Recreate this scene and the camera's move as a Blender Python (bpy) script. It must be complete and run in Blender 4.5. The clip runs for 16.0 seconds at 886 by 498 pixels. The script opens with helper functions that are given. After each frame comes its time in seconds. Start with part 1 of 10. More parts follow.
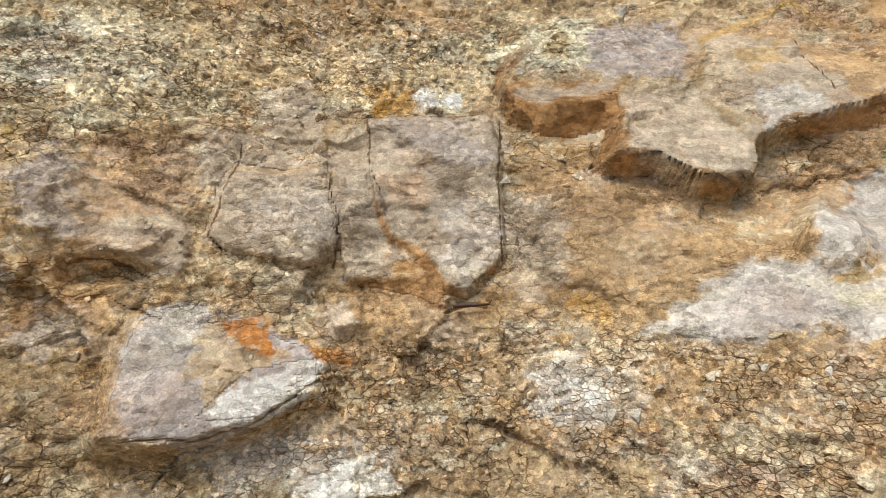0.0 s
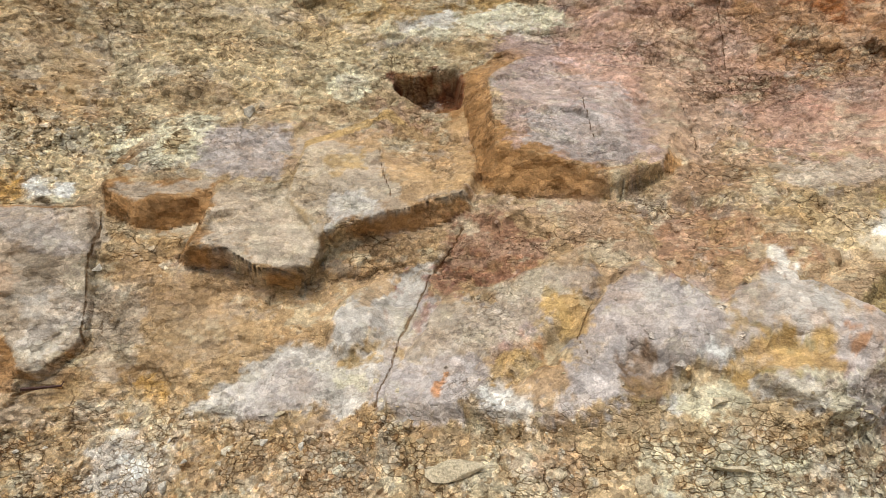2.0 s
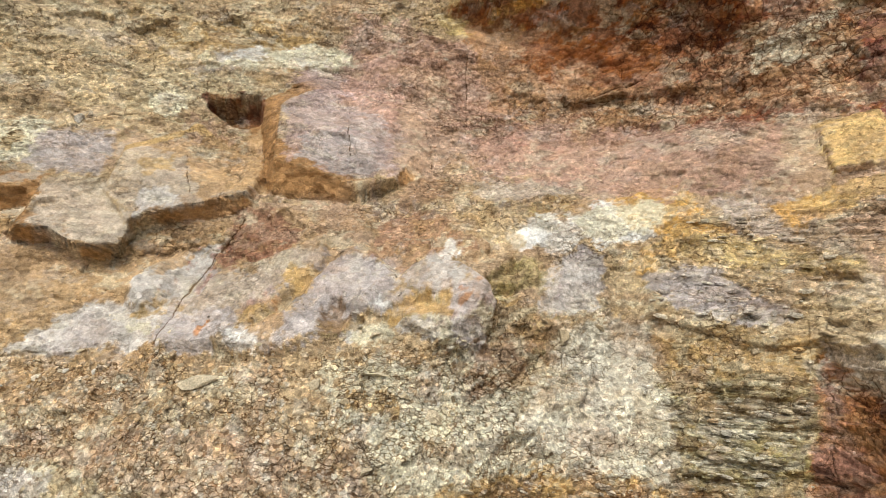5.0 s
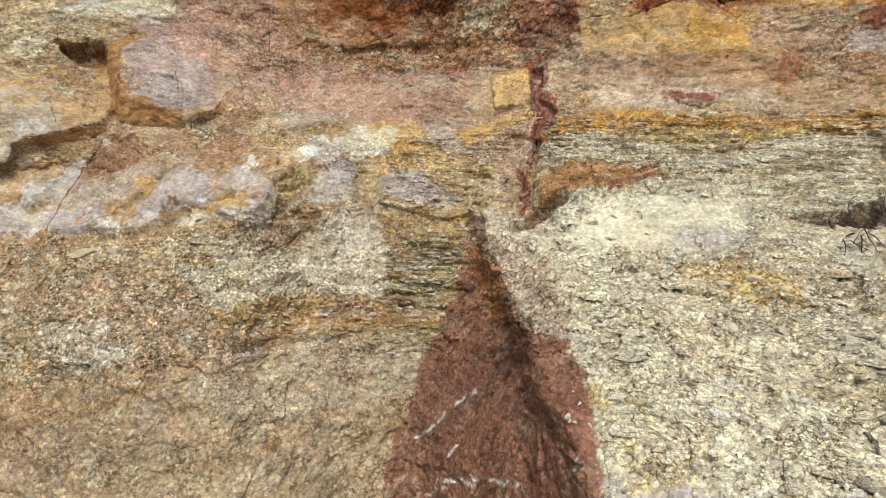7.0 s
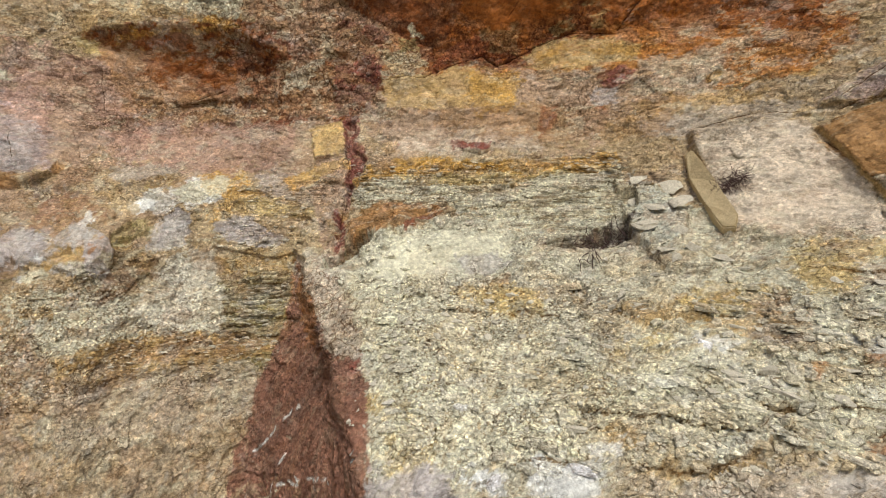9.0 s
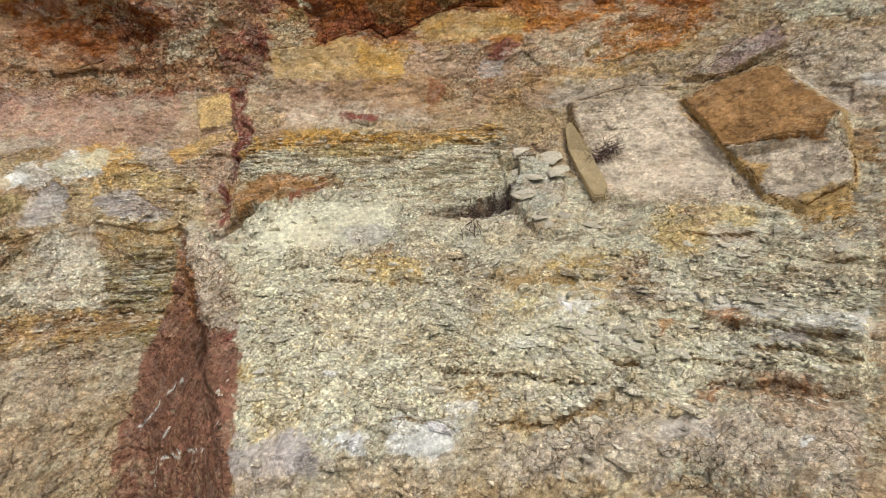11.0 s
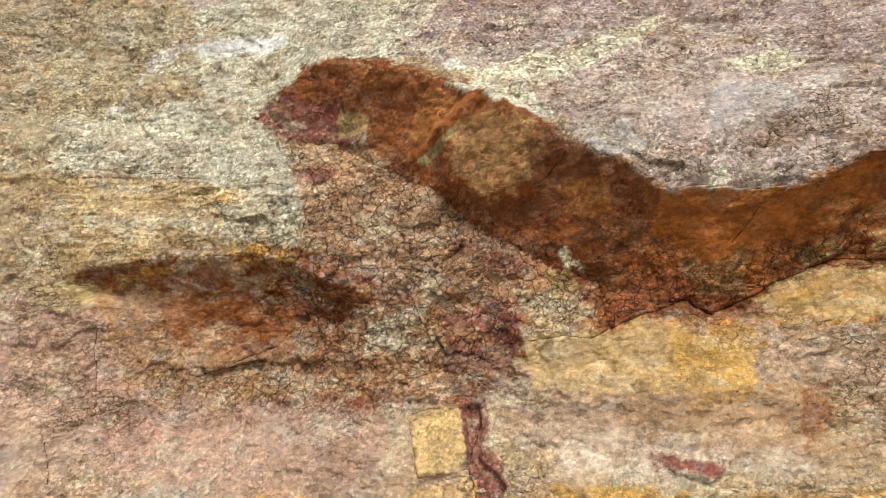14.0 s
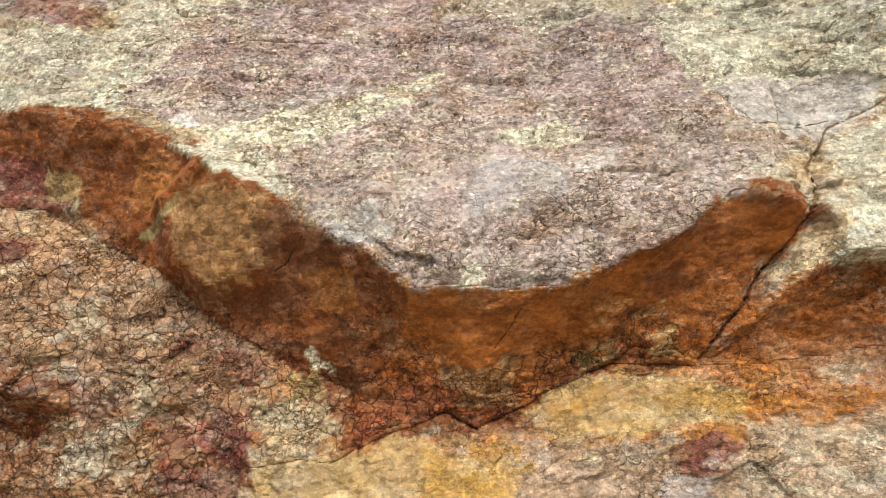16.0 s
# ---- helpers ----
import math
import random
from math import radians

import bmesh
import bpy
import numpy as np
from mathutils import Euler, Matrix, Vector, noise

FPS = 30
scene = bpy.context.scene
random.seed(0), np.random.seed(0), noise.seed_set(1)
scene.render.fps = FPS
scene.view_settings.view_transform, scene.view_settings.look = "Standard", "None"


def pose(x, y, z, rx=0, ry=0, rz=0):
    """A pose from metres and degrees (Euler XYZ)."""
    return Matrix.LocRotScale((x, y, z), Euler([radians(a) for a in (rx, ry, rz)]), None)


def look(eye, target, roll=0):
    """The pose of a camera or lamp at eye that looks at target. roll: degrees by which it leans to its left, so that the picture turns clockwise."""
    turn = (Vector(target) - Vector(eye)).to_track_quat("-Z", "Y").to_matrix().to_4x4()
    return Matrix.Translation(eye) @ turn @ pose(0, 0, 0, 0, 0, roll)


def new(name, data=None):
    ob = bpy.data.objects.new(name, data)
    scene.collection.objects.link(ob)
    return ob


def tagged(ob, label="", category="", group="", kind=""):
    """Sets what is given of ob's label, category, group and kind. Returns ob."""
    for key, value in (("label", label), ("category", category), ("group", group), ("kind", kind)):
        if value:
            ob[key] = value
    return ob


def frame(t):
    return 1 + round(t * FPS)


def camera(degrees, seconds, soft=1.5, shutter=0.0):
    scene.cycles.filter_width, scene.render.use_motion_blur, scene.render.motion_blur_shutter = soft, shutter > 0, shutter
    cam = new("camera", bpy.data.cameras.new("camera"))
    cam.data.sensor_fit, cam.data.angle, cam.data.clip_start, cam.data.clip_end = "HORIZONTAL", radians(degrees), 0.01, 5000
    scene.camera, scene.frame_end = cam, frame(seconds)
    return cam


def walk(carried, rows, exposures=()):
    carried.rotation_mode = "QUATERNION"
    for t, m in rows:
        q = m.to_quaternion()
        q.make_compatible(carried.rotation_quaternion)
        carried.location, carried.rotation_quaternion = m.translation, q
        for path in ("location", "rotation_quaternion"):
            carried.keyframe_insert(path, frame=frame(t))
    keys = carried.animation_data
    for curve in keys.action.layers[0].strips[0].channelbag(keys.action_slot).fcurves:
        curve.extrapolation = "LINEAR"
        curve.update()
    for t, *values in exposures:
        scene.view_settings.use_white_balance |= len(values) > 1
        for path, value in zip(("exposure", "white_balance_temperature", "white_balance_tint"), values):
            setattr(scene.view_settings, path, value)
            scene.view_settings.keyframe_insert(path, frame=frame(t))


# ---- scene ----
cam = camera(72.8, 16.0, soft=0.4)
PATH = [
    (0, (0.04, 0.051, 0.988), (-0.052, 2.048, 1.008), 0.4),
    (0.5, (0.111, 0.021, 1.005), (0.091, 2.021, 1.036), 0.4),
    (1, (0.193, -0.025, 1.003), (0.232, 1.974, 1.019), 1.1),
    (1.5, (0.288, -0.084, 1.057), (0.432, 1.911, 1.072), 1.6),
    (2, (0.472, -0.09, 1.081), (0.759, 1.887, 1.182), 0.7),
    (2.5, (0.588, -0.126, 1.093), (0.996, 1.824, 1.265), 0.3),
    (3, (0.6, -0.135, 1.1), (1.023, 1.811, 1.287), 0.6),
    (3.2, (0.602, -0.137, 1.102), (1.033, 1.808, 1.273), 1.1),
    (5.3, (0.659, -0.542, 1.032), (1.3, 1.351, 1.114), 3.0),
    (5.5, (0.646, -0.587, 1.026), (1.274, 1.311, 1.047), 5.2),
    (6, (0.627, -0.832, 1.051), (1.387, 1.014, 0.932), 4.2),
    (6.5, (0.617, -0.984, 0.981), (1.45, 0.804, 0.652), -0.4),
    (7, (0.662, -1.216, 1.106), (1.615, 0.521, 0.835), 1.0),
    (7.5, (0.739, -1.346, 1.172), (1.671, 0.395, 0.856), -3.2),
    (8, (0.75, -1.557, 1.162), (1.805, 0.076, 0.694), -3.7),
    (8.5, (0.744, -1.576, 1.2), (1.866, 0.034, 0.817), -2.5),
    (9, (0.721, -1.609, 1.24), (1.947, -0.051, 0.974), -1.5),
    (9.5, (0.777, -1.697, 1.252), (2.11, -0.235, 0.963), -0.3),
    (10, (0.839, -1.767, 1.259), (2.171, -0.305, 0.962), -0.5),
    (10.2, (0.833, -1.769, 1.252), (2.149, -0.297, 0.932), -1.4),
    (12.3, (0.842, -1.74, 1.191), (2.244, -0.368, 0.803), -1.0),
    (12.5, (0.852, -1.719, 1.181), (2.237, -0.3, 0.917), -1.9),
    (13, (1.186, -1.235, 1.389), (2.532, 0.228, 1.168), -0.4),
    (13.2, (1.257, -1.127, 1.422), (2.575, 0.366, 1.243), -1.2),
    (13.5, (1.227, -0.957, 1.536), (2.511, 0.573, 1.425), -2.0),
    (14, (1.049, -0.746, 1.783), (2.17, 0.91, 1.779), -3.1),
    (14.5, (1.211, -0.868, 1.906), (2.458, 0.692, 2.002), -1.7),
    (15, (1.303, -0.91, 1.92), (2.607, 0.603, 2.014), -1.2),
    (15.5, (1.376, -0.84, 1.922), (2.678, 0.676, 1.975), -2.0),
    (16, (1.487, -0.79, 1.927), (2.819, 0.702, 1.961), -2.5),
]
EXPOSURES = [(t, stops, 6570, 8) for t, stops in ((0, 0.04), (2, -0.08), (3.2, -0.1), (5.5, 0.04), (7, -0.08), (9, -0.24), (12.5, -0.26), (13.5, 0.02), (14.5, 0.2), (16, 0.24))]
walk(cam, [(t, look(eye, target, roll)) for t, eye, target, roll in PATH], EXPOSURES)

# ---- world, sun ----
world = bpy.data.worlds.new("sky")
scene.world = world
world.use_nodes = True
wn, wl = world.node_tree.nodes, world.node_tree.links
sky = wn.new("ShaderNodeTexSky")
sky.sky_type, sky.sun_disc = "NISHITA", False
sky.sun_elevation, sky.sun_rotation = radians(58), radians(204)
sky.dust_density = 4.0
wn["Background"].inputs["Strength"].default_value = 0.135
wl.new(sky.outputs[0], wn["Background"].inputs["Color"])
sun = new("sun", bpy.data.lights.new("sun", "SUN"))
sun.data.energy, sun.data.angle, sun.data.color = 2.7, radians(20), (1.0, 0.95, 0.88)
sun.matrix_world = look((-0.48, -2.92, 7.0), (1.0, 0.4, 1.2))

# ---- materials ----
class Nodes:
    """Short ways to wire a material's node tree."""

    def __init__(self, name, rough):
        self.m = bpy.data.materials.new(name)
        self.m.use_nodes = True
        self.n, self.l = self.m.node_tree.nodes, self.m.node_tree.links
        self.bsdf = self.n["Principled BSDF"]
        self.bsdf.inputs["Roughness"].default_value = rough
        self.bsdf.inputs["Specular IOR Level"].default_value = 0.25
        self.place = self.n.new("ShaderNodeNewGeometry").outputs["Position"]

    def put(self, socket, value):
        if isinstance(value, (int, float, tuple)):
            socket.default_value = value
        else:
            self.l.new(value, socket)

    def math(self, kind, a, b=0.0, c=0.0):
        x = self.n.new("ShaderNodeMath")
        x.operation = kind
        for socket, value in zip(x.inputs, (a, b, c)):
            self.put(socket, value)
        return x.outputs[0]

    def vector(self, kind, a, b=(0, 0, 0), c=(0, 0, 0)):
        x = self.n.new("ShaderNodeVectorMath")
        x.operation = kind
        for socket, value in zip(x.inputs, (a, b, c)):
            self.put(socket, value)
        return x.outputs["Value"] if kind == "DOT_PRODUCT" else x.outputs[0]

    def noise(self, at, scale, detail=3, rough=0.6, colour=False):
        t = self.n.new("ShaderNodeTexNoise")
        t.inputs["Scale"].default_value, t.inputs["Detail"].default_value, t.inputs["Roughness"].default_value = scale, detail, rough
        self.l.new(at, t.inputs["Vector"])
        return t.outputs["Color" if colour else "Fac"]

    def cells(self, at, scale):
        """Broken pieces: a random colour each, their middle, and the distance to the joint between them."""
        v, e = self.n.new("ShaderNodeTexVoronoi"), self.n.new("ShaderNodeTexVoronoi")
        e.feature = "DISTANCE_TO_EDGE"
        for t in (v, e):
            t.inputs["Scale"].default_value = scale
            self.l.new(at, t.inputs["Vector"])
        return v.outputs["Color"], v.outputs["Position"], e.outputs["Distance"]

    def tilt(self, at, colour, middle):
        """Height of each piece, tipped its own way."""
        return self.vector("DOT_PRODUCT", self.vector("SUBTRACT", at, middle), self.vector("SUBTRACT", colour, (0.5, 0.5, 0.5)))

    def spread(self, value, a, b, low=0.0, high=1.0):
        r = self.n.new("ShaderNodeMapRange")
        for key, v in (("From Min", a), ("From Max", b), ("To Min", low), ("To Max", high)):
            r.inputs[key].default_value = v
        self.l.new(value, r.inputs["Value"])
        return r.outputs[0]

    def channel(self, colour, k):
        x = self.n.new("ShaderNodeSeparateColor")
        self.l.new(colour, x.inputs[0])
        return x.outputs[k]

    def toned(self, colour, value, reach):
        """colour times 1 + reach * value, value running from -1 to 1."""
        x = self.n.new("ShaderNodeMix")
        x.data_type, x.blend_type = "RGBA", "MULTIPLY"
        x.inputs["Factor"].default_value = 1.0
        self.put(x.inputs["A"], colour)
        self.put(x.inputs["B"], self.math("MULTIPLY_ADD", value, reach, 1.0))
        return x.outputs["Result"]

    def darkened(self, colour, mask, earth_tone):
        x = self.n.new("ShaderNodeMix")
        x.data_type, x.blend_type = "RGBA", "MULTIPLY"
        self.put(x.inputs["Factor"], mask)
        self.put(x.inputs["A"], colour)
        x.inputs["B"].default_value = (*earth_tone, 1)
        return x.outputs["Result"]

    def finish(self, colour, height):
        self.put(self.bsdf.inputs["Base Color"], colour)
        bump = self.n.new("ShaderNodeBump")
        bump.inputs["Distance"].default_value = 1.0
        self.l.new(height, bump.inputs["Height"])
        self.l.new(bump.outputs[0], self.bsdf.inputs["Normal"])
        return self.m


def face_material(name):
    """The rock face: mineral tint and grit from one attribute; joints, crackle, gravel and layers from another."""
    k = Nodes(name, 0.9)
    src, form = k.n.new("ShaderNodeAttribute"), k.n.new("ShaderNodeAttribute")
    src.attribute_name, form.attribute_name = "tint", "form"
    col, grit = src.outputs["Color"], src.outputs["Alpha"]
    joint, crackle, gravel, layer = k.channel(form.outputs["Color"], 0), k.channel(form.outputs["Color"], 1), k.channel(form.outputs["Color"], 2), form.outputs["Alpha"]
    bend = k.vector("SUBTRACT", k.noise(k.place, 38, 4, 0.65, True), (0.5, 0.5, 0.5))
    at = k.vector("MULTIPLY_ADD", bend, (0.022, 0.022, 0.022), k.place)
    bed = k.vector("MULTIPLY", at, (1.0, 1.0, 2.0))
    near = k.vector("MULTIPLY_ADD", bend, (0.006, 0.006, 0.006), k.place)
    flat_bits = k.vector("MULTIPLY", near, (1.0, 1.0, 1.7))
    # grain
    fine, mid, broad = k.noise(k.place, 380, 3, 0.7), k.noise(k.place, 105, 5, 0.72), k.noise(k.place, 24, 5, 0.65)
    col = k.toned(col, k.math("MULTIPLY", k.spread(fine, 0.36, 0.64, -1, 1), k.spread(grit, 0, 1, 0.35, 1.0)), 0.36)
    col = k.toned(col, k.math("MULTIPLY", k.spread(mid, 0.38, 0.62, -1, 1), k.spread(grit, 0, 1, 0.35, 1.0)), 0.22)
    col = k.toned(col, k.spread(broad, 0.36, 0.64, -1, 1), 0.11)
    # broken pieces, large and small
    big_c, big_p, big_e = k.cells(bed, 30)
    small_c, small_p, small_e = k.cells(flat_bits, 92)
    col = k.toned(col, k.spread(k.channel(big_c, 0), 0, 1, -1, 1), 0.09)
    col = k.toned(col, k.math("MULTIPLY", k.spread(k.channel(small_c, 1), 0, 1, -1, 1), k.spread(gravel, 0, 1, 0.6, 1.0)), 0.28)
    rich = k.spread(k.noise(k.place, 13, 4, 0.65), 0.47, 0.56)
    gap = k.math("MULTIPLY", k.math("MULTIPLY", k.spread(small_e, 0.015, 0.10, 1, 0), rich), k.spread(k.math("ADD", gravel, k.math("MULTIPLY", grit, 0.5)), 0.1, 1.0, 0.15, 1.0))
    seam = k.math("MULTIPLY", k.spread(big_e, 0.006, 0.035, 1, 0), k.math("MULTIPLY", k.spread(k.noise(k.place, 9, 3, 0.6), 0.50, 0.55), k.spread(grit, 0.2, 0.6, 0.0, 1.0)))
    # layers
    leaf = k.noise(k.vector("MULTIPLY", at, (7.0, 7.0, 95.0)), 1.0, 4, 0.65)
    leaf_line = k.math("MULTIPLY", k.spread(leaf, 0.41, 0.47, 1, 0), layer)
    col = k.toned(col, k.math("MULTIPLY", k.spread(leaf, 0.40, 0.60, -1, 1), layer), 0.16)
    # crackle, fissures and the drawn joints
    crack_c, crack_p, crack_e = k.cells(at, 27)
    crumb_c, crumb_p, crumb_e = k.cells(at, 64)
    rift = k.math("MULTIPLY", k.math("MAXIMUM", k.spread(crack_e, 0.006, 0.045, 1, 0), k.math("MULTIPLY", k.spread(crumb_e, 0.01, 0.07, 1, 0), rich)), crackle)
    col = k.toned(col, k.math("MULTIPLY", k.spread(k.channel(crumb_c, 0), 0, 1, -1, 1), crackle), 0.16)

    def vein(scale, half, low):
        flat = k.vector("MULTIPLY", k.place, (1.0, 1.0, 2.1))
        off = k.math("ABSOLUTE", k.math("SUBTRACT", k.noise(flat, scale, 6, 0.6), 0.5))
        return k.math("MULTIPLY", k.spread(off, half * 0.3, half, 1, 0), k.spread(k.noise(flat, scale * 0.55 + 3.1, 2, 0.5), low, low + 0.04))
    fissure = k.math("MULTIPLY", k.math("MAXIMUM", vein(7, 0.004, 0.54), vein(19, 0.008, 0.57)), k.spread(grit, 0.15, 0.5, 0.0, 1.0))
    drawn = k.spread(k.math("MULTIPLY_ADD", k.math("SUBTRACT", k.noise(k.place, 130, 3, 0.6), 0.5), 0.08, joint), 0.008, 0.040, 1, 0)
    # earth and the shade inside gaps, cracks and joints, multiplied in as brown
    for mask, earth_tone in ((gap, (0.60, 0.50, 0.39)), (seam, (0.42, 0.34, 0.26)), (leaf_line, (0.66, 0.57, 0.44)), (rift, (0.42, 0.30, 0.22)), (fissure, (0.45, 0.36, 0.27)), (drawn, (0.42, 0.32, 0.23))):
        col = k.darkened(col, mask, earth_tone)
    # pale chips of quartz and dark grains
    chip_c, chip_p, chip_e = k.cells(near, 160)
    loose = k.spread(k.math("ADD", gravel, k.math("MULTIPLY", grit, 0.35)), 0.1, 0.9, 0.1, 1.0)
    col = k.toned(col, k.math("MULTIPLY", k.spread(k.channel(chip_c, 0), 0.84, 0.90), loose), 0.42)
    col = k.darkened(col, k.math("MULTIPLY", k.spread(k.channel(chip_c, 1), 0.88, 0.93), loose), (0.55, 0.47, 0.40))
    col = k.toned(col, k.math("MULTIPLY", k.spread(k.channel(chip_c, 2), 0, 1, -1, 1), k.spread(grit, 0, 0.7, 0.2, 1.0)), 0.31)
    high = k.math("MULTIPLY", k.tilt(bed, big_c, big_p), 0.40)
    high = k.math("MULTIPLY_ADD", k.math("MULTIPLY", k.tilt(flat_bits, small_c, small_p), k.spread(grit, 0, 1, 0.15, 0.8)), 1.0, high)
    high = k.math("MULTIPLY_ADD", k.math("MULTIPLY", k.tilt(at, crumb_c, crumb_p), crackle), 0.6, high)
    high = k.math("MULTIPLY_ADD", k.math("MULTIPLY", k.spread(leaf, 0.40, 0.60), layer), 0.0030, high)
    high = k.math("MULTIPLY_ADD", k.math("MULTIPLY", mid, grit), 0.0075, high)
    high = k.math("MULTIPLY_ADD", k.math("MULTIPLY", fine, grit), 0.0034, high)
    for mask, deep in ((gap, 0.0016), (seam, 0.002), (rift, 0.002), (fissure, 0.003), (drawn, 0.002)):
        high = k.math("MULTIPLY_ADD", mask, -deep, high)
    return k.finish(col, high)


def rock_material(name, colour=(0.4, 0.3, 0.2), grain=1.0, rough=0.9):
    """Plain stone of one colour, with grain and small broken faces."""
    k = Nodes(name, rough)
    src = k.n.new("ShaderNodeRGB")
    src.outputs[0].default_value = (*colour, 1)
    fine, mid = k.noise(k.place, 380, 3, 0.7), k.noise(k.place, 95, 5, 0.72)
    bits, middle, edge = k.cells(k.place, 120)
    col = k.toned(src.outputs[0], k.spread(fine, 0.36, 0.64, -1, 1), 0.20 * grain)
    col = k.toned(col, k.spread(mid, 0.38, 0.62, -1, 1), 0.16 * grain)
    col = k.toned(col, k.spread(k.channel(bits, 0), 0, 1, -1, 1), 0.10 * grain)
    high = k.math("MULTIPLY_ADD", mid, 0.004 * grain, k.math("MULTIPLY", fine, 0.0012 * grain))
    high = k.math("MULTIPLY_ADD", k.tilt(k.place, bits, middle), 0.4 * grain, high)
    return k.finish(col, high)


ROCK = face_material("weathered_rock")
GROUND = rock_material("gravel_ground", (0.34, 0.26, 0.17))


def stone_material(name, dark, light, grain=0.7):
    """Stones of one kind, each of its own tone."""
    m = rock_material(name, light, grain)
    n, l = m.node_tree.nodes, m.node_tree.links
    info = n.new("ShaderNodeObjectInfo")
    mix = n.new("ShaderNodeMix")
    mix.data_type = "RGBA"
    mix.inputs["A"].default_value, mix.inputs["B"].default_value = (*dark, 1), (*light, 1)
    l.new(info.outputs["Random"], mix.inputs["Factor"])
    src = n["RGB"]
    for link in list(src.outputs[0].links):
        l.new(mix.outputs["Result"], link.to_socket)
    n.remove(src)
    return m


PALE_STONE = stone_material("pale_stone", (0.42, 0.39, 0.31), (0.62, 0.58, 0.47))
WHITE_STONE = stone_material("white_quartz", (0.46, 0.44, 0.38), (0.64, 0.61, 0.53), 0.9)
CREAM_STONE = stone_material("cream_stone", (0.40, 0.33, 0.21), (0.62, 0.56, 0.41), 0.9)
SLAB_STONE = stone_material("ochre_slab", (0.50, 0.41, 0.24), (0.52, 0.42, 0.25), 0.5)
ROOT = rock_material("dry_root", (0.085, 0.05, 0.045), 0.3)
STRAW = rock_material("dry_straw", (0.45, 0.36, 0.20), 0.2)

# ---- rock relief: a face round a vertical axis; u runs along it, z up, r is the distance from the axis ----
AX, AY, R0 = 0.4, -1.2, 2.15


def lattice(ix, iy, seed):
    h = (ix.astype(np.int64) * 374761393 + iy.astype(np.int64) * 668265263 + seed * 1274126177) & 0xFFFFFFFF
    h = ((h ^ (h >> 13)) * 1274126177) & 0xFFFFFFFF
    h = ((h ^ (h >> 16)) * 2246822519) & 0xFFFFFFFF
    return ((h ^ (h >> 15)) & 0xFFFFFF) / 16777216.0


def vnoise(x, y, seed=0):
    ix, iy = np.floor(x), np.floor(y)
    fx, fy = x - ix, y - iy
    fx, fy = fx * fx * fx * (fx * (fx * 6 - 15) + 10), fy * fy * fy * (fy * (fy * 6 - 15) + 10)
    a, b = lattice(ix, iy, seed), lattice(ix + 1, iy, seed)
    c, d = lattice(ix, iy + 1, seed), lattice(ix + 1, iy + 1, seed)
    return (a + (b - a) * fx) * (1 - fy) + (c + (d - c) * fx) * fy


def fbm(x, y, seed=0, octaves=4, gain=0.5):
    total, amp, norm = 0.0, 1.0, 0.0
    for k in range(octaves):
        total = total + amp * (vnoise(x * 2 ** k + 17.3 * k, y * 2 ** k - 9.1 * k, seed + k) - 0.5)
        norm += amp
        amp *= gain
    return 2 * total / norm


def cells(x, y, seed=0):
    """Distance to the nearest and second nearest cell point, the nearest cell's two random numbers and the offset from its point."""
    ix, iy = np.floor(x), np.floor(y)
    f1, f2 = np.full(x.shape, 9.0), np.full(x.shape, 9.0)
    ra, rb, ox, oy = (np.zeros(x.shape) for _ in range(4))
    for dx in (-1, 0, 1):
        for dy in (-1, 0, 1):
            cx, cy = ix + dx, iy + dy
            a, b = lattice(cx, cy, seed), lattice(cx, cy, seed + 77)
            px, py = x - cx - a, y - cy - b
            d = np.sqrt(px * px + py * py)
            near = d < f1
            f2 = np.where(near, f1, np.minimum(f2, d))
            ra, rb = np.where(near, lattice(cx, cy, seed + 5), ra), np.where(near, lattice(cx, cy, seed + 9), rb)
            ox, oy = np.where(near, px, ox), np.where(near, py, oy)
            f1 = np.where(near, d, f1)
    return f1, f2, ra, rb, ox, oy


def smooth(a, b, x):
    t = np.clip((x - a) / (b - a), 0, 1)
    return t * t * (3 - 2 * t)


def axis_steps(*stretches):
    """Grid lines: (from, to, step) stretches end to end."""
    out = [np.arange(a, b - st / 2, st) for a, b, st in stretches]
    return np.concatenate(out + [np.array([stretches[-1][1]])])


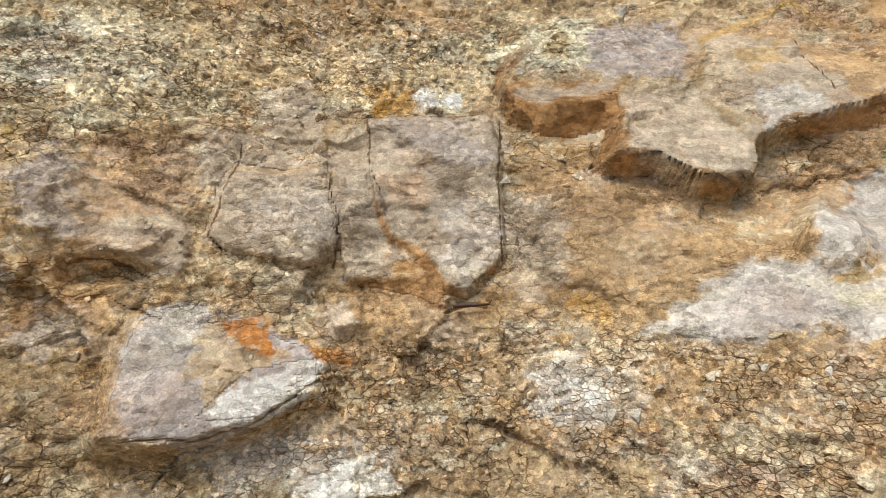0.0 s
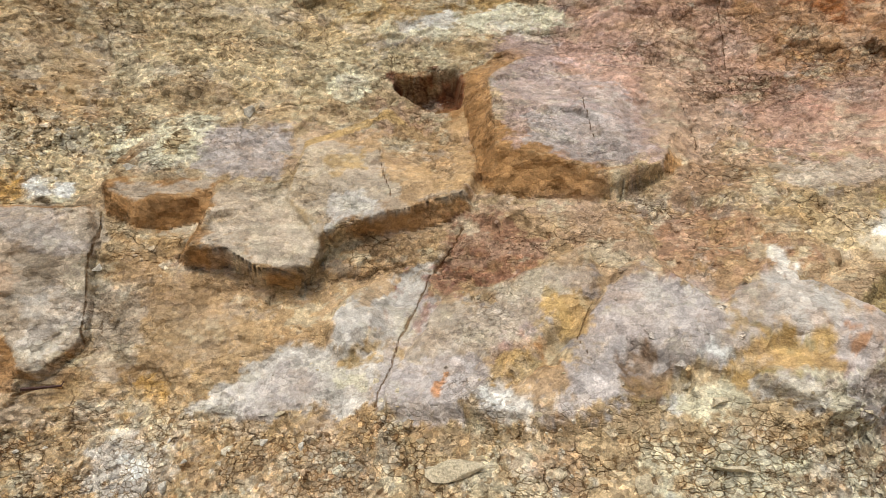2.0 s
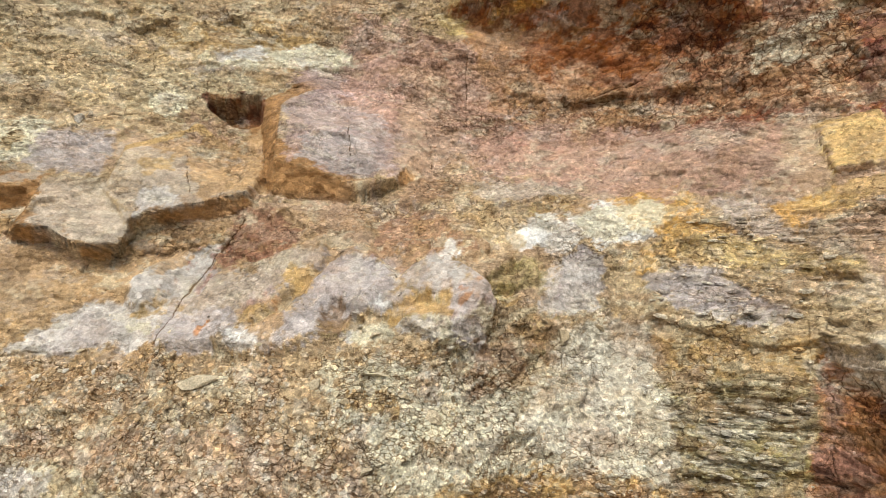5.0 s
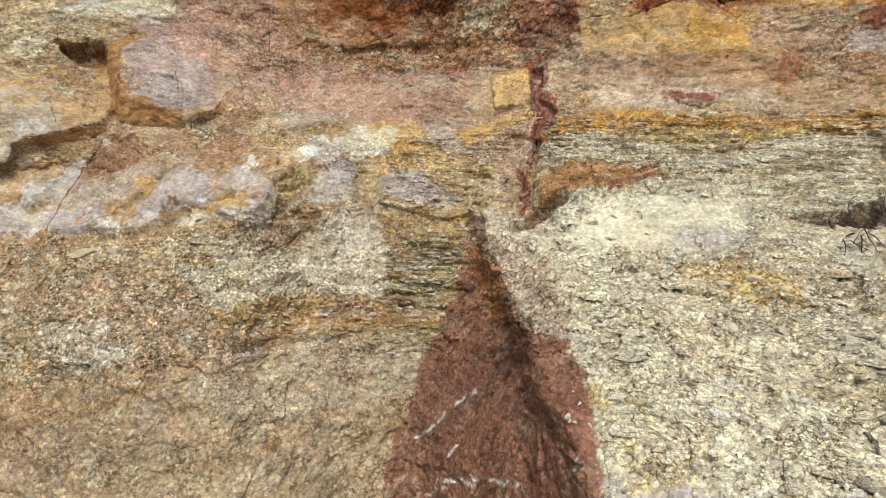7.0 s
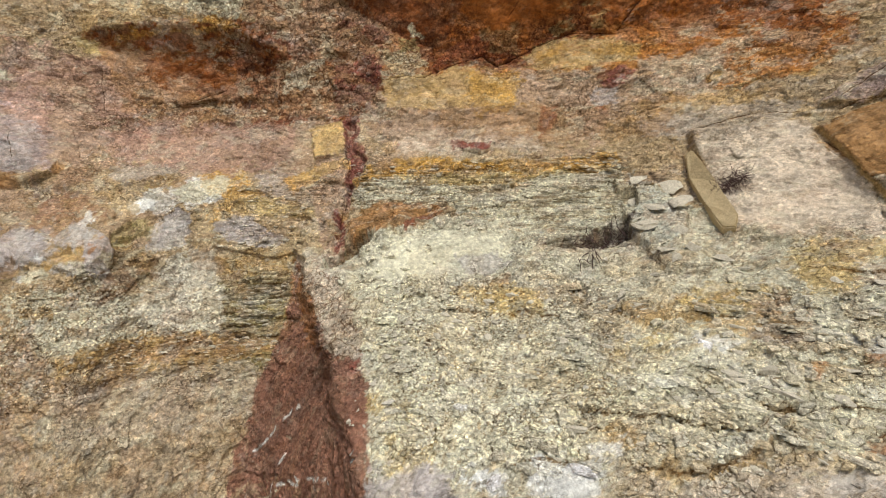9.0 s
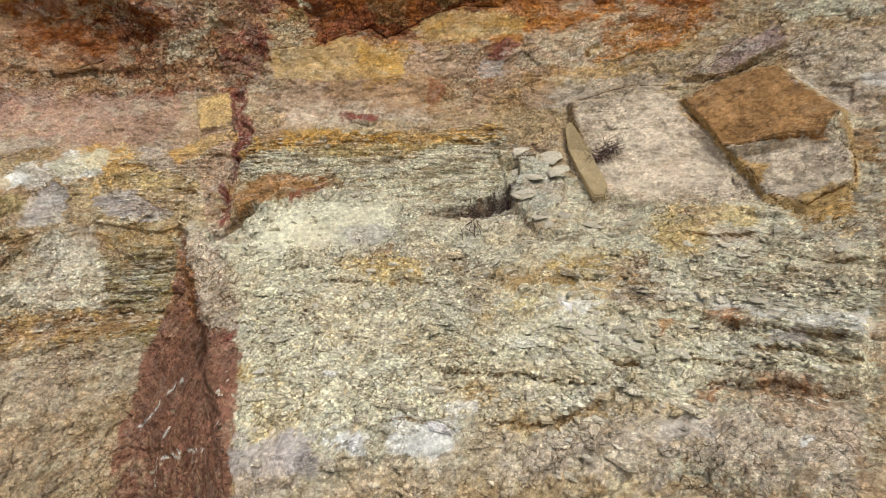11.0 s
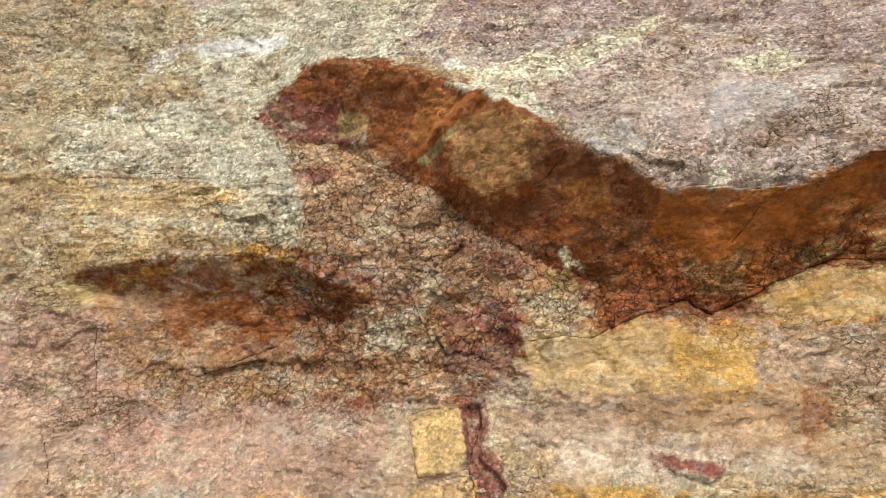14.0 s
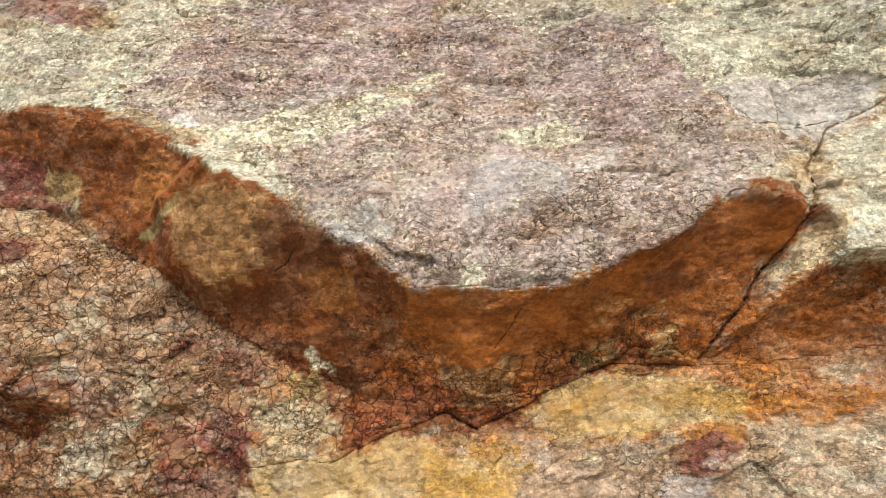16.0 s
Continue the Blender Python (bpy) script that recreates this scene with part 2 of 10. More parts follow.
def base_radius(u, z):
    """The large form: level lines of the face at five heights, and the ledge that juts out beyond the brown vein."""
    def blend(lines):
        heights = [h for h, _, _ in lines]
        rs = [np.interp(u, uu, rr) for _, uu, rr in lines]
        out = rs[0].copy()
        for k in range(len(lines) - 1):
            h0, h1 = heights[k], heights[k + 1]
            out = np.where(z > h0, rs[k] + (rs[k + 1] - rs[k]) * np.clip((z - h0) / (h1 - h0), 0, 1), out)
        return out
    upper = [
        (1.50, (-0.6, -0.2, 0.5, 0.75, 1.05, 1.45, 1.75, 2.1, 2.45, 2.75, 3.1), (2.34, 2.30, 2.24, 2.26, 2.28, 2.15, 2.14, 2.18, 2.33, 2.42, 2.52)),
        (2.00, (0.5, 1.2, 1.5, 2.1, 2.4, 2.7, 3.2), (2.42, 2.24, 2.22, 2.24, 2.36, 2.55, 2.75)),
        (2.60, (0.5, 1.2, 1.7, 2.4, 2.7, 3.2), (2.60, 2.43, 2.40, 2.60, 2.70, 2.90)),
        (3.60, (0.5, 3.2), (3.00, 3.10)),
    ]
    left = blend([
        (0.20, (-0.4, 0.1, 0.7, 1.3), (1.85, 1.45, 1.30, 1.60)),
        (0.75, (-0.6, -0.3, 0.05, 0.35, 0.7, 0.9, 1.15, 1.6), (2.07, 2.00, 1.79, 1.62, 1.61, 1.74, 1.82, 1.86)),
        (1.15, (-0.6, -0.2, 0.2, 0.5, 0.8, 1.1, 1.45, 1.7), (2.16, 2.11, 2.08, 1.97, 1.98, 2.03, 2.00, 1.96)),
    ] + upper)
    right = blend([
        (0.10, (1.8, 2.4, 3.4), (1.00, 0.98, 1.30)),
        (0.58, (1.9, 2.4, 2.8, 3.1, 3.5), (1.10, 1.12, 1.24, 1.40, 1.60)),
        (0.72, (1.8, 2.1, 2.3, 2.75, 3.1, 3.4), (1.38, 1.36, 1.42, 1.46, 1.70, 1.84)),
        (0.86, (1.4, 1.8, 2.1, 2.5, 2.8, 3.1, 3.4), (1.64, 1.62, 1.71, 1.86, 1.80, 2.00, 2.03)),
        (1.05, (1.4, 1.8, 2.1, 2.45, 2.8, 3.15), (1.90, 1.88, 1.93, 2.10, 2.15, 2.25)),
        (1.15, (1.4, 1.7, 2.1, 2.45, 2.8, 3.15), (2.00, 1.96, 2.02, 2.20, 2.29, 2.33)),
    ] + upper)
    start = 1.46 - 0.36 * np.clip(0.92 - z, 0, 0.5)
    end = 1.52 + 0.9 * np.clip(0.92 - z, 0, 0.14) + 2.0 * np.clip(0.78 - z, 0, 0.2)
    w = np.clip((u - start) / (end - start), 0, 1)
    out = left * (1 - w) + right * w
    for u0, z0, su, sz, deep in ((0.15, 1.07, 0.15, 0.05, 0.06), (0.72, 1.02, 0.16, 0.06, -0.07), (0.50, 1.23, 0.12, 0.06, 0.04), (0.53, 0.95, 0.12, 0.05, -0.02),
                                 (0.72, 1.34, 0.22, 0.09, 0.05), (1.60, 1.42, 0.13, 0.07, 0.04)):
        out = out + deep * np.exp(-((u - u0) / su) ** 2 - ((z - z0) / sz) ** 2)
    return out

# ---- grid, palette and the tools that shape and tint the relief ----
us = axis_steps((-2.2, -1.15, 0.03), (-1.15, 0.9, 0.0034), (0.9, 3.86, 0.0042), (3.86, 4.6, 0.03))
zs = axis_steps((-0.1, 0.2, 0.02), (0.2, 0.58, 0.0050), (0.58, 0.98, 0.0028), (0.98, 1.75, 0.0034), (1.75, 2.70, 0.0042), (2.70, 3.6, 0.03))
U, Z = np.meshgrid(us, zs)
R = base_radius(U, Z)
R = 0.5 * R + 0.125 * (base_radius(U + 0.04, Z) + base_radius(U - 0.04, Z) + base_radius(U, Z + 0.03) + base_radius(U, Z - 0.03))
# V: the way up along the slope, so that the grain keeps its size on the flat ledge
slope = np.gradient(R, zs, axis=0)
near_mean = slope[:, (us > -0.9) & (us < 1.2)].mean(1)[:, None]
ledge_mean = slope[:, (us > 1.9) & (us < 3.2)].mean(1)[:, None]
slope = near_mean + (ledge_mean - near_mean) * smooth(1.35, 1.8, U)
V = np.cumsum(np.sqrt(1 + slope ** 2) * np.gradient(zs)[:, None], 0)
V = V - V[np.searchsorted(zs, 1.15)][None, :] + 1.15
WU = 0.020 * fbm(U * 14, V * 14, 31, 4, 0.6)
WZ = 0.016 * fbm(U * 14, V * 14, 47, 4, 0.6)
PAL = {
    "tan": (0.389, 0.305, 0.191), "sand": (0.427, 0.397, 0.271), "pale": (0.627, 0.610, 0.505), "palesand": (0.565, 0.560, 0.440),
    "palegold": (0.560, 0.460, 0.290), "white": (0.665, 0.680, 0.649), "cream": (0.610, 0.595, 0.450), "lav": (0.385, 0.360, 0.345),
    "lavwhite": (0.465, 0.450, 0.415), "lavtan": (0.400, 0.350, 0.280), "mauve": (0.366, 0.285, 0.273), "rose": (0.399, 0.265, 0.206),
    "rosetan": (0.405, 0.300, 0.215), "rosegrey": (0.399, 0.330, 0.294), "roseplaster": (0.513, 0.450, 0.360), "rust": (0.410, 0.185, 0.062),
    "red": (0.257, 0.088, 0.046), "brown": (0.215, 0.140, 0.080), "umber": (0.210, 0.074, 0.025), "cocoa": (0.162, 0.066, 0.031),
    "clay": (0.315, 0.185, 0.085), "dike": (0.245, 0.130, 0.092), "maroon": (0.218, 0.082, 0.064), "yellow": (0.530, 0.420, 0.200),
    "gold": (0.500, 0.310, 0.100), "ochre": (0.400, 0.285, 0.135), "olive": (0.308, 0.268, 0.127), "grey": (0.427, 0.385, 0.309),
    "greysand": (0.475, 0.430, 0.330), "dustgrey": (0.427, 0.474, 0.439), "greybrown": (0.282, 0.258, 0.208), "dark": (0.060, 0.041, 0.029),
    "clayrose": (0.430, 0.275, 0.165), "honey": (0.480, 0.345, 0.165), "earth_tone": (0.380, 0.268, 0.150), "sienna": (0.290, 0.105, 0.030),
}
C = np.zeros(U.shape + (3,))
C[:] = PAL["tan"]
D = np.zeros(U.shape)
JOINT = np.full(U.shape, 0.03)
ZONES = {k: np.zeros(U.shape) for k in ("layer", "gravel", "crackle", "smooth", "flaky", "rough", "pure")}


def window(pts, margin):
    a, b = np.min(pts, 0) - margin, np.max(pts, 0) + margin
    i0, i1 = np.searchsorted(zs, a[1]), np.searchsorted(zs, b[1])
    j0, j1 = np.searchsorted(us, a[0]), np.searchsorted(us, b[0])
    return slice(max(i0, 0), i1 + 1), slice(max(j0, 0), j1 + 1)


def segment_distance(x, y, p, q):
    ex, ey = q[0] - p[0], q[1] - p[1]
    t = np.clip(((x - p[0]) * ex + (y - p[1]) * ey) / (ex * ex + ey * ey + 1e-12), 0, 1)
    return np.hypot(x - p[0] - t * ex, y - p[1] - t * ey)


def outline_distance(x, y, pts):
    """Distance to a closed outline, negative inside it."""
    d, inside = np.full(x.shape, 9.0), np.zeros(x.shape, bool)
    for k, p in enumerate(pts):
        q = pts[(k + 1) % len(pts)]
        d = np.minimum(d, segment_distance(x, y, p, q))
        cross = (p[1] > y) != (q[1] > y)
        inside ^= cross & (x < (q[0] - p[0]) * (y - p[1]) / (q[1] - p[1] + 1e-12) + p[0])
    return np.where(inside, -d, d)


def warped(w, rag):
    return U[w] + rag * WU[w], Z[w] + rag * WZ[w]


def patch(colour, amount, pts, soft=0.01):
    w = window(pts, 0.05 + 2 * soft)
    d = outline_distance(*warped(w, 1.0 + 12 * soft), pts)
    seed = len(pts) + int(900 * amount) + int(97 * abs(pts[0][0]))
    mottle = fbm(U[w] * 30, V[w] * 46, seed, 4, 0.65)
    broad = fbm(U[w] * 11, V[w] * 14, seed + 40, 3, 0.6)
    fine = fbm(U[w] * 95, V[w] * 130, seed + 60, 3, 0.7)
    edge = d + (1.5 * soft + 0.004) * (1.3 * mottle + 0.6 * fine)
    sharp = 0.002 + 0.12 * soft
    worn = 1 - 0.45 * smooth(0.22, 0.30, fine + 0.7 * mottle)
    m = min(1.0, amount * 1.08) * (1 - smooth(-sharp, sharp, edge)) * worn
    tone = np.array(PAL[colour]) * (1 + 0.26 * broad + 0.20 * mottle)[..., None]
    C[w] += (tone - C[w]) * m[..., None]
    if colour.startswith("lav") or colour == "white":
        ZONES["smooth"][w] = np.maximum(ZONES["smooth"][w], 0.65 * m)


def block(depth, ramp, pts, fade=None, rag=0.4):
    w = window(pts, 0.04 + ramp)
    x, y = warped(w, rag)
    m = 1 - np.clip(outline_distance(x, y, pts) / ramp, 0, 1)
    if fade:
        a, b = np.array(fade[:2]), np.array(fade[2:])
        n = b - a
        m = m * (1 - np.clip(((x - a[0]) * n[0] + (y - a[1]) * n[1]) / (n @ n), 0, 1))
    D[w] += depth * m


def zone(kind, amount, pts, soft=0.03):
    w = window(pts, soft + 0.04)
    m = amount * (1 - smooth(-soft, soft, outline_distance(*warped(w, 2.0), pts)))
    ZONES[kind][w] = np.maximum(ZONES[kind][w], m)


def crack(width, depth, pts):
    w = window(pts, 0.04)
    x, y = U[w] + 0.45 * WU[w], Z[w] + 0.45 * WZ[w]
    d = np.full(x.shape, 9.0)
    for p, q in zip(pts, pts[1:]):
        d = np.minimum(d, segment_distance(x, y, p, q))
    thin = 0.5 + vnoise(U[w] * 45, V[w] * 45, 8)
    D[w] -= 0.4 * depth * np.exp(-(d / (max(0.0030, 0.75 * width) * thin)) ** 2)
    JOINT[w] = np.minimum(JOINT[w], np.maximum(d - 0.25 * width * thin, 0))


def shelf(lip, back, depth, rise, scoop=0.0):
    """Rock that juts out above a lip; its underside runs back and down from the lip."""
    lip, back = np.array(lip), np.array(back)
    x = U + 0.5 * WU
    zl, zb = np.interp(x, lip[:, 0], lip[:, 1]), np.interp(x, back[:, 0], back[:, 1])
    y = Z + 0.5 * WZ
    t = np.clip((y - zb) / np.maximum(zl - zb, 0.004), 0, 1)
    up = np.clip(1 - (y - zl) / rise, 0, 1)
    ends = smooth(lip[0, 0] - 0.08, lip[0, 0] + 0.22, U) * (1 - smooth(lip[-1, 0] - 0.06, lip[-1, 0] + 0.05, U))
    full = np.clip((zl - zb) / 0.05, 0, 1)
    face = np.where(y > zl, up, t)
    hollow = np.sin(np.pi * t) * scoop
    below = np.exp(-np.maximum(zb - y, 0) / 0.10) * 0.35 * depth
    D[:] += ends * full * (depth * face - hollow - below * (y < zl) * (1 - t))


def streak(colour, width, pts):
    w = window(pts, 0.04)
    x, y = U[w] + 0.5 * WU[w], Z[w] + 0.5 * WZ[w]
    d = np.full(x.shape, 9.0)
    for p, q in zip(pts, pts[1:]):
        d = np.minimum(d, segment_distance(x, y, p, q))
    m = (1 - smooth(width * 0.6, width * 1.4, d)) * smooth(0.3, 0.5, vnoise(U[w] * 60, V[w] * 60, 15))
    C[w] += (np.array(PAL[colour]) - C[w]) * m[..., None]


def plate(depth, top, foot, side, fade=None):
    """Rock that stands out inside top; its broken sides run down to the outline of foot."""
    w = window(foot, 0.03)
    x, y = warped(w, 0.22)
    a, b = outline_distance(x, y, top), -outline_distance(x, y, foot)
    m = np.where(a < 0, 1.0, np.where(b > 0, b / np.maximum(b + a, 1e-6), 0.0))
    keep = np.ones(x.shape)
    if fade:
        p, n = np.array(fade[:2]), np.array(fade[2:]) - np.array(fade[:2])
        keep = 1 - np.clip(((x - p[0]) * n[0] + (y - p[1]) * n[1]) / (n @ n), 0, 1)
        m = m * keep
    D[w] += depth * m
    bare = smooth(0.0, 0.003, a) * smooth(0.0, 0.003, b) * smooth(0.2, 0.45, keep) * smooth(0.006, 0.012, a + b)
    tone = np.array(PAL[side]) * (1 + 0.25 * fbm(U[w] * 40, V[w] * 40, 19, 4, 0.6))[..., None]
    C[w] += (tone - C[w]) * (0.92 * bare)[..., None]
    ZONES["pure"][w] = np.maximum(ZONES["pure"][w], 0.9 * bare)


def lip(depth, rise, fall, pts, side=""):
    """A flake that juts out above a line along the face: it thins out upwards and breaks off sharply below."""
    pts = np.array(pts)
    w = window(pts, 0.06)
    x, y = U[w] + 0.9 * WU[w], Z[w] + 0.35 * WZ[w]
    h = y - np.interp(x, pts[:, 0], pts[:, 1])
    ends = smooth(pts[0, 0] - 0.01, pts[0, 0] + 0.03, x) * (1 - smooth(pts[-1, 0] - 0.03, pts[-1, 0] + 0.01, x))
    scale = ends * (0.55 + 0.9 * vnoise(x * 22, x * 0, 55))
    D[w] += 0.65 * depth * scale * np.where(h >= 0, np.clip(1 - h / rise, 0, 1), np.clip(1 + h / fall, 0, 1))
    D[w] -= 0.25 * depth * scale * np.exp(-np.maximum(-h - fall, 0) / 0.012) * smooth(0, fall, -h)
    # marks a dark line in the colour for the shade under the flake
    JOINT[w] = np.minimum(JOINT[w], np.where(ends > 0.3, np.maximum(np.abs(h + 0.6 * fall) - 0.0006, 0), 0.03))
    if side:
        m = 0.8 * ends * smooth(0.0, 0.002, -h) * (1 - smooth(fall + 0.002, fall + 0.008, -h))
        C[w] += (np.array(PAL[side]) - C[w]) * m[..., None]


# broad
patch("rose", 0.55, [(0.769, 1.501), (1.187, 1.458), (1.156, 1.314), (0.788, 1.289)], soft=0.06)
patch("mauve", 0.45, [(0.306, 1.602), (0.772, 1.600), (0.800, 1.360), (0.648, 1.322), (0.506, 1.252), (0.307, 1.348)], soft=0.04)
patch("sand", 0.5, [(-0.358, 1.653), (0.334, 1.750), (0.235, 1.492), (0.039, 1.402), (-0.309, 1.348)], soft=0.06)
patch("sand", 0.6, [(-0.976, 1.306), (-0.289, 1.385), (-0.317, 1.264), (-0.643, 1.196), (-0.955, 1.135)], soft=0.04)
patch("rose", 0.5, [(0.118, 1.392), (0.253, 1.374), (0.216, 1.228), (0.107, 1.275)], soft=0.05)
patch("sand", 0.6, [(-0.181, 0.755), (0.167, 0.814), (0.606, 0.742), (0.531, 0.648), (-0.123, 0.553)], soft=0.06)
patch("greysand", 0.6, [(-0.004, 0.552), (0.551, 0.680), (1.217, 0.551), (1.299, 0.477), (1.228, 0.244), (-0.004, 0.331)], soft=0.06)
patch("palesand", 0.85, [(1.736, 0.978), (1.852, 1.038), (2.073, 1.068), (2.341, 1.000), (2.561, 1.076), (2.715, 0.631), (2.097, 0.590), (1.948, 0.690), (1.724, 0.760), (1.568, 0.952)], soft=0.02)
patch("palesand", 0.85, [(2.247, 1.038), (2.499, 1.194), (2.768, 1.111), (3.254, 1.026), (3.621, 0.989), (3.843, 0.614), (3.559, 0.547), (2.172, 0.543), (1.880, 0.727), (1.979, 1.048)], soft=0.02)
patch("palesand", 0.6, [(3.205, 1.152), (3.519, 1.475), (3.626, 0.977), (3.290, 0.971)], soft=0.04)
patch("tan", 0.6, [(2.912, 0.628), (3.346, 0.653), (3.764, 0.703), (3.843, 0.614), (2.919, 0.525)], soft=0.04)
patch("sand", 0.6, [(0.503, 2.540), (1.453, 2.458), (1.425, 2.292), (0.893, 2.229), (0.521, 2.045)], soft=0.06)
patch("rose", 0.55, [(1.176, 2.001), (1.451, 1.996), (1.710, 1.760), (1.700, 1.447), (0.584, 1.314), (0.539, 1.677), (1.043, 1.609), (1.299, 1.630)], soft=0.05)
patch("rosetan", 0.6, [(1.737, 1.587), (2.246, 1.515), (2.271, 1.450), (2.517, 1.467), (2.476, 1.296), (1.989, 1.304), (1.811, 1.274), (1.693, 1.394)], soft=0.04)
patch("maroon", 0.55, [(0.816, 1.415), (0.992, 1.539), (1.374, 1.542), (1.455, 1.476), (1.378, 1.416), (0.890, 1.362)], soft=0.03)
patch("maroon", 0.45, [(0.783, 1.448), (0.964, 1.466), (0.973, 1.372), (0.826, 1.341)], soft=0.03)
patch("rosegrey", 0.8, [(1.404, 2.251), (1.576, 2.211), (1.837, 2.134), (1.891, 2.001), (2.011, 1.897), (2.032, 1.873), (2.296, 1.873), (2.501, 1.987), (2.589, 2.034), (2.693, 2.120), (2.537, 2.321), (2.436, 2.456), (2.188, 2.515), (1.510, 2.548), (1.387, 2.408)], soft=0.02)
patch("palesand", 0.8, [(2.445, 2.441), (2.809, 2.422), (2.797, 2.190), (2.711, 2.154), (2.536, 2.308)], soft=0.015)
patch("palesand", 0.7, [(1.185, 2.456), (1.443, 2.412), (1.445, 2.282), (1.208, 2.284)], soft=0.02)
patch("palesand", 0.8, [(0.616, 2.041), (0.698, 2.145), (0.907, 2.212), (1.202, 2.206), (1.132, 2.127), (1.205, 1.999), (1.174, 1.959), (0.641, 2.024)], soft=0.015)
patch("ochre", 0.65, [(0.641, 2.024), (1.174, 1.959), (1.222, 1.786), (0.893, 1.776), (0.683, 1.761)], soft=0.015)
patch("gold", 0.75, [(1.643, 1.212), (1.854, 1.271), (2.018, 1.246), (2.331, 1.264), (2.536, 1.278), (2.539, 1.248), (2.171, 1.219), (1.877, 1.204), (1.657, 1.166)], soft=0.01)
patch("palesand", 0.75, [(1.657, 1.161), (1.895, 1.196), (2.200, 1.215), (2.541, 1.232), (2.565, 1.055), (2.341, 1.000), (2.072, 1.072), (2.035, 1.110), (1.663, 1.120)], soft=0.015)
patch("palegold", 0.75, [(1.118, 1.124), (1.264, 1.205), (1.426, 1.211), (1.616, 1.246), (1.595, 1.025), (1.517, 0.955), (1.342, 0.950), (1.124, 0.996), (1.017, 1.064)], soft=0.02)
patch("pale", 0.6, [(0.946, 0.965), (1.125, 0.979), (1.151, 0.852), (1.140, 0.726), (1.042, 0.723), (0.885, 0.792)], soft=0.02)
patch("olive", 0.6, [(1.143, 0.882), (1.437, 0.923), (1.422, 0.768), (1.372, 0.713), (1.165, 0.709)], soft=0.015)
patch("ochre", 0.7, [(0.665, 0.741), (0.853, 0.751), (1.152, 0.726), (1.393, 0.725), (1.341, 0.656), (0.687, 0.688)], soft=0.02)
patch("ochre", 0.6, [(0.637, 0.728), (0.906, 0.738), (1.167, 0.681), (1.402, 0.674), (1.289, 0.591), (0.951, 0.639), (0.676, 0.690)], soft=0.02)
patch("pale", 0.5, [(0.412, 0.839), (0.650, 0.880), (0.903, 0.868), (0.885, 0.792), (0.594, 0.793)], soft=0.03)
# vein
patch("dike", 0.95, [(1.434, 0.816), (1.514, 0.766), (1.666, 0.725), (1.844, 0.748), (1.920, 0.706), (2.038, 0.631), (2.118, 0.577), (2.087, 0.461), (2.074, 0.328), (1.077, -0.047), (1.172, 0.136), (1.248, 0.342), (1.291, 0.561), (1.429, 0.702)], soft=0.008)
patch("rust", 0.35, [(1.423, 0.850), (1.507, 0.813), (1.587, 0.735), (1.528, 0.692), (1.438, 0.735)], soft=0.008)
patch("roseplaster", 0.95, [(1.433, 0.918), (1.586, 0.970), (1.681, 0.900), (1.804, 0.836), (1.865, 0.750), (1.667, 0.719), (1.530, 0.769), (1.450, 0.852)], soft=0.006)
patch("maroon", 0.85, [(1.583, 0.966), (1.676, 0.963), (1.681, 0.911), (1.630, 0.928)], soft=0.005)
patch("maroon", 0.9, [(1.588, 1.417), (1.647, 1.419), (1.632, 1.325), (1.700, 1.271), (1.645, 1.195), (1.635, 1.120), (1.640, 0.996), (1.583, 0.966), (1.593, 1.039), (1.626, 1.203), (1.596, 1.326)], soft=0.004)
patch("maroon", 0.55, [(1.526, 1.770), (1.709, 1.734), (1.730, 1.617), (1.700, 1.459), (1.570, 1.448), (1.561, 1.622)], soft=0.015)
patch("maroon", 0.65, [(1.445, 1.685), (1.658, 1.664), (1.662, 1.418), (1.521, 1.416), (1.458, 1.559)], soft=0.02)
patch("rust", 0.7, [(1.658, 1.088), (1.821, 1.122), (2.015, 1.091), (1.821, 1.027), (1.687, 0.991)], soft=0.006)
patch("red", 0.6, [(1.849, 1.053), (2.007, 1.088), (1.948, 1.055), (1.837, 1.027)], soft=0.004)
patch("yellow", 0.85, [(1.465, 1.359), (1.511, 1.398), (1.591, 1.393), (1.572, 1.298), (1.481, 1.286)], soft=0.004)
patch("ochre", 0.7, [(1.392, 1.229), (1.602, 1.276), (1.611, 1.240), (1.426, 1.205)], soft=0.006)
patch("dustgrey", 0.6, [(2.073, 0.965), (2.353, 0.953), (2.349, 0.879), (2.112, 0.876)], soft=0.02)
patch("lav", 0.7, [(2.081, 0.600), (2.393, 0.611), (2.479, 0.547), (2.124, 0.541)], soft=0.01)
patch("white", 0.7, [(2.656, 0.607), (2.726, 0.640), (2.845, 0.617), (2.890, 0.566), (2.825, 0.561)], soft=0.006)
patch("white", 0.6, [(2.508, 0.590), (2.572, 0.608), (2.607, 0.598), (2.575, 0.583)], soft=0.004)
patch("greybrown", 0.45, [(3.030, 0.857), (3.158, 0.864), (3.271, 0.766), (3.136, 0.756)], soft=0.02)
patch("ochre", 0.5, [(2.168, 0.873), (2.393, 0.863), (2.431, 0.829), (2.237, 0.834)], soft=0.01)
patch("rust", 0.7, [(3.333, 0.785), (3.410, 0.802), (3.475, 0.783), (3.406, 0.759)], soft=0.006)
patch("rust", 0.6, [(3.209, 0.764), (3.250, 0.765), (3.264, 0.746), (3.225, 0.742)], soft=0.006)
patch("ochre", 0.6, [(2.798, 0.671), (2.938, 0.656), (2.966, 0.636), (2.861, 0.648)], soft=0.008)
patch("ochre", 0.6, [(2.979, 0.617), (3.188, 0.627), (3.275, 0.621), (3.073, 0.607)], soft=0.008)
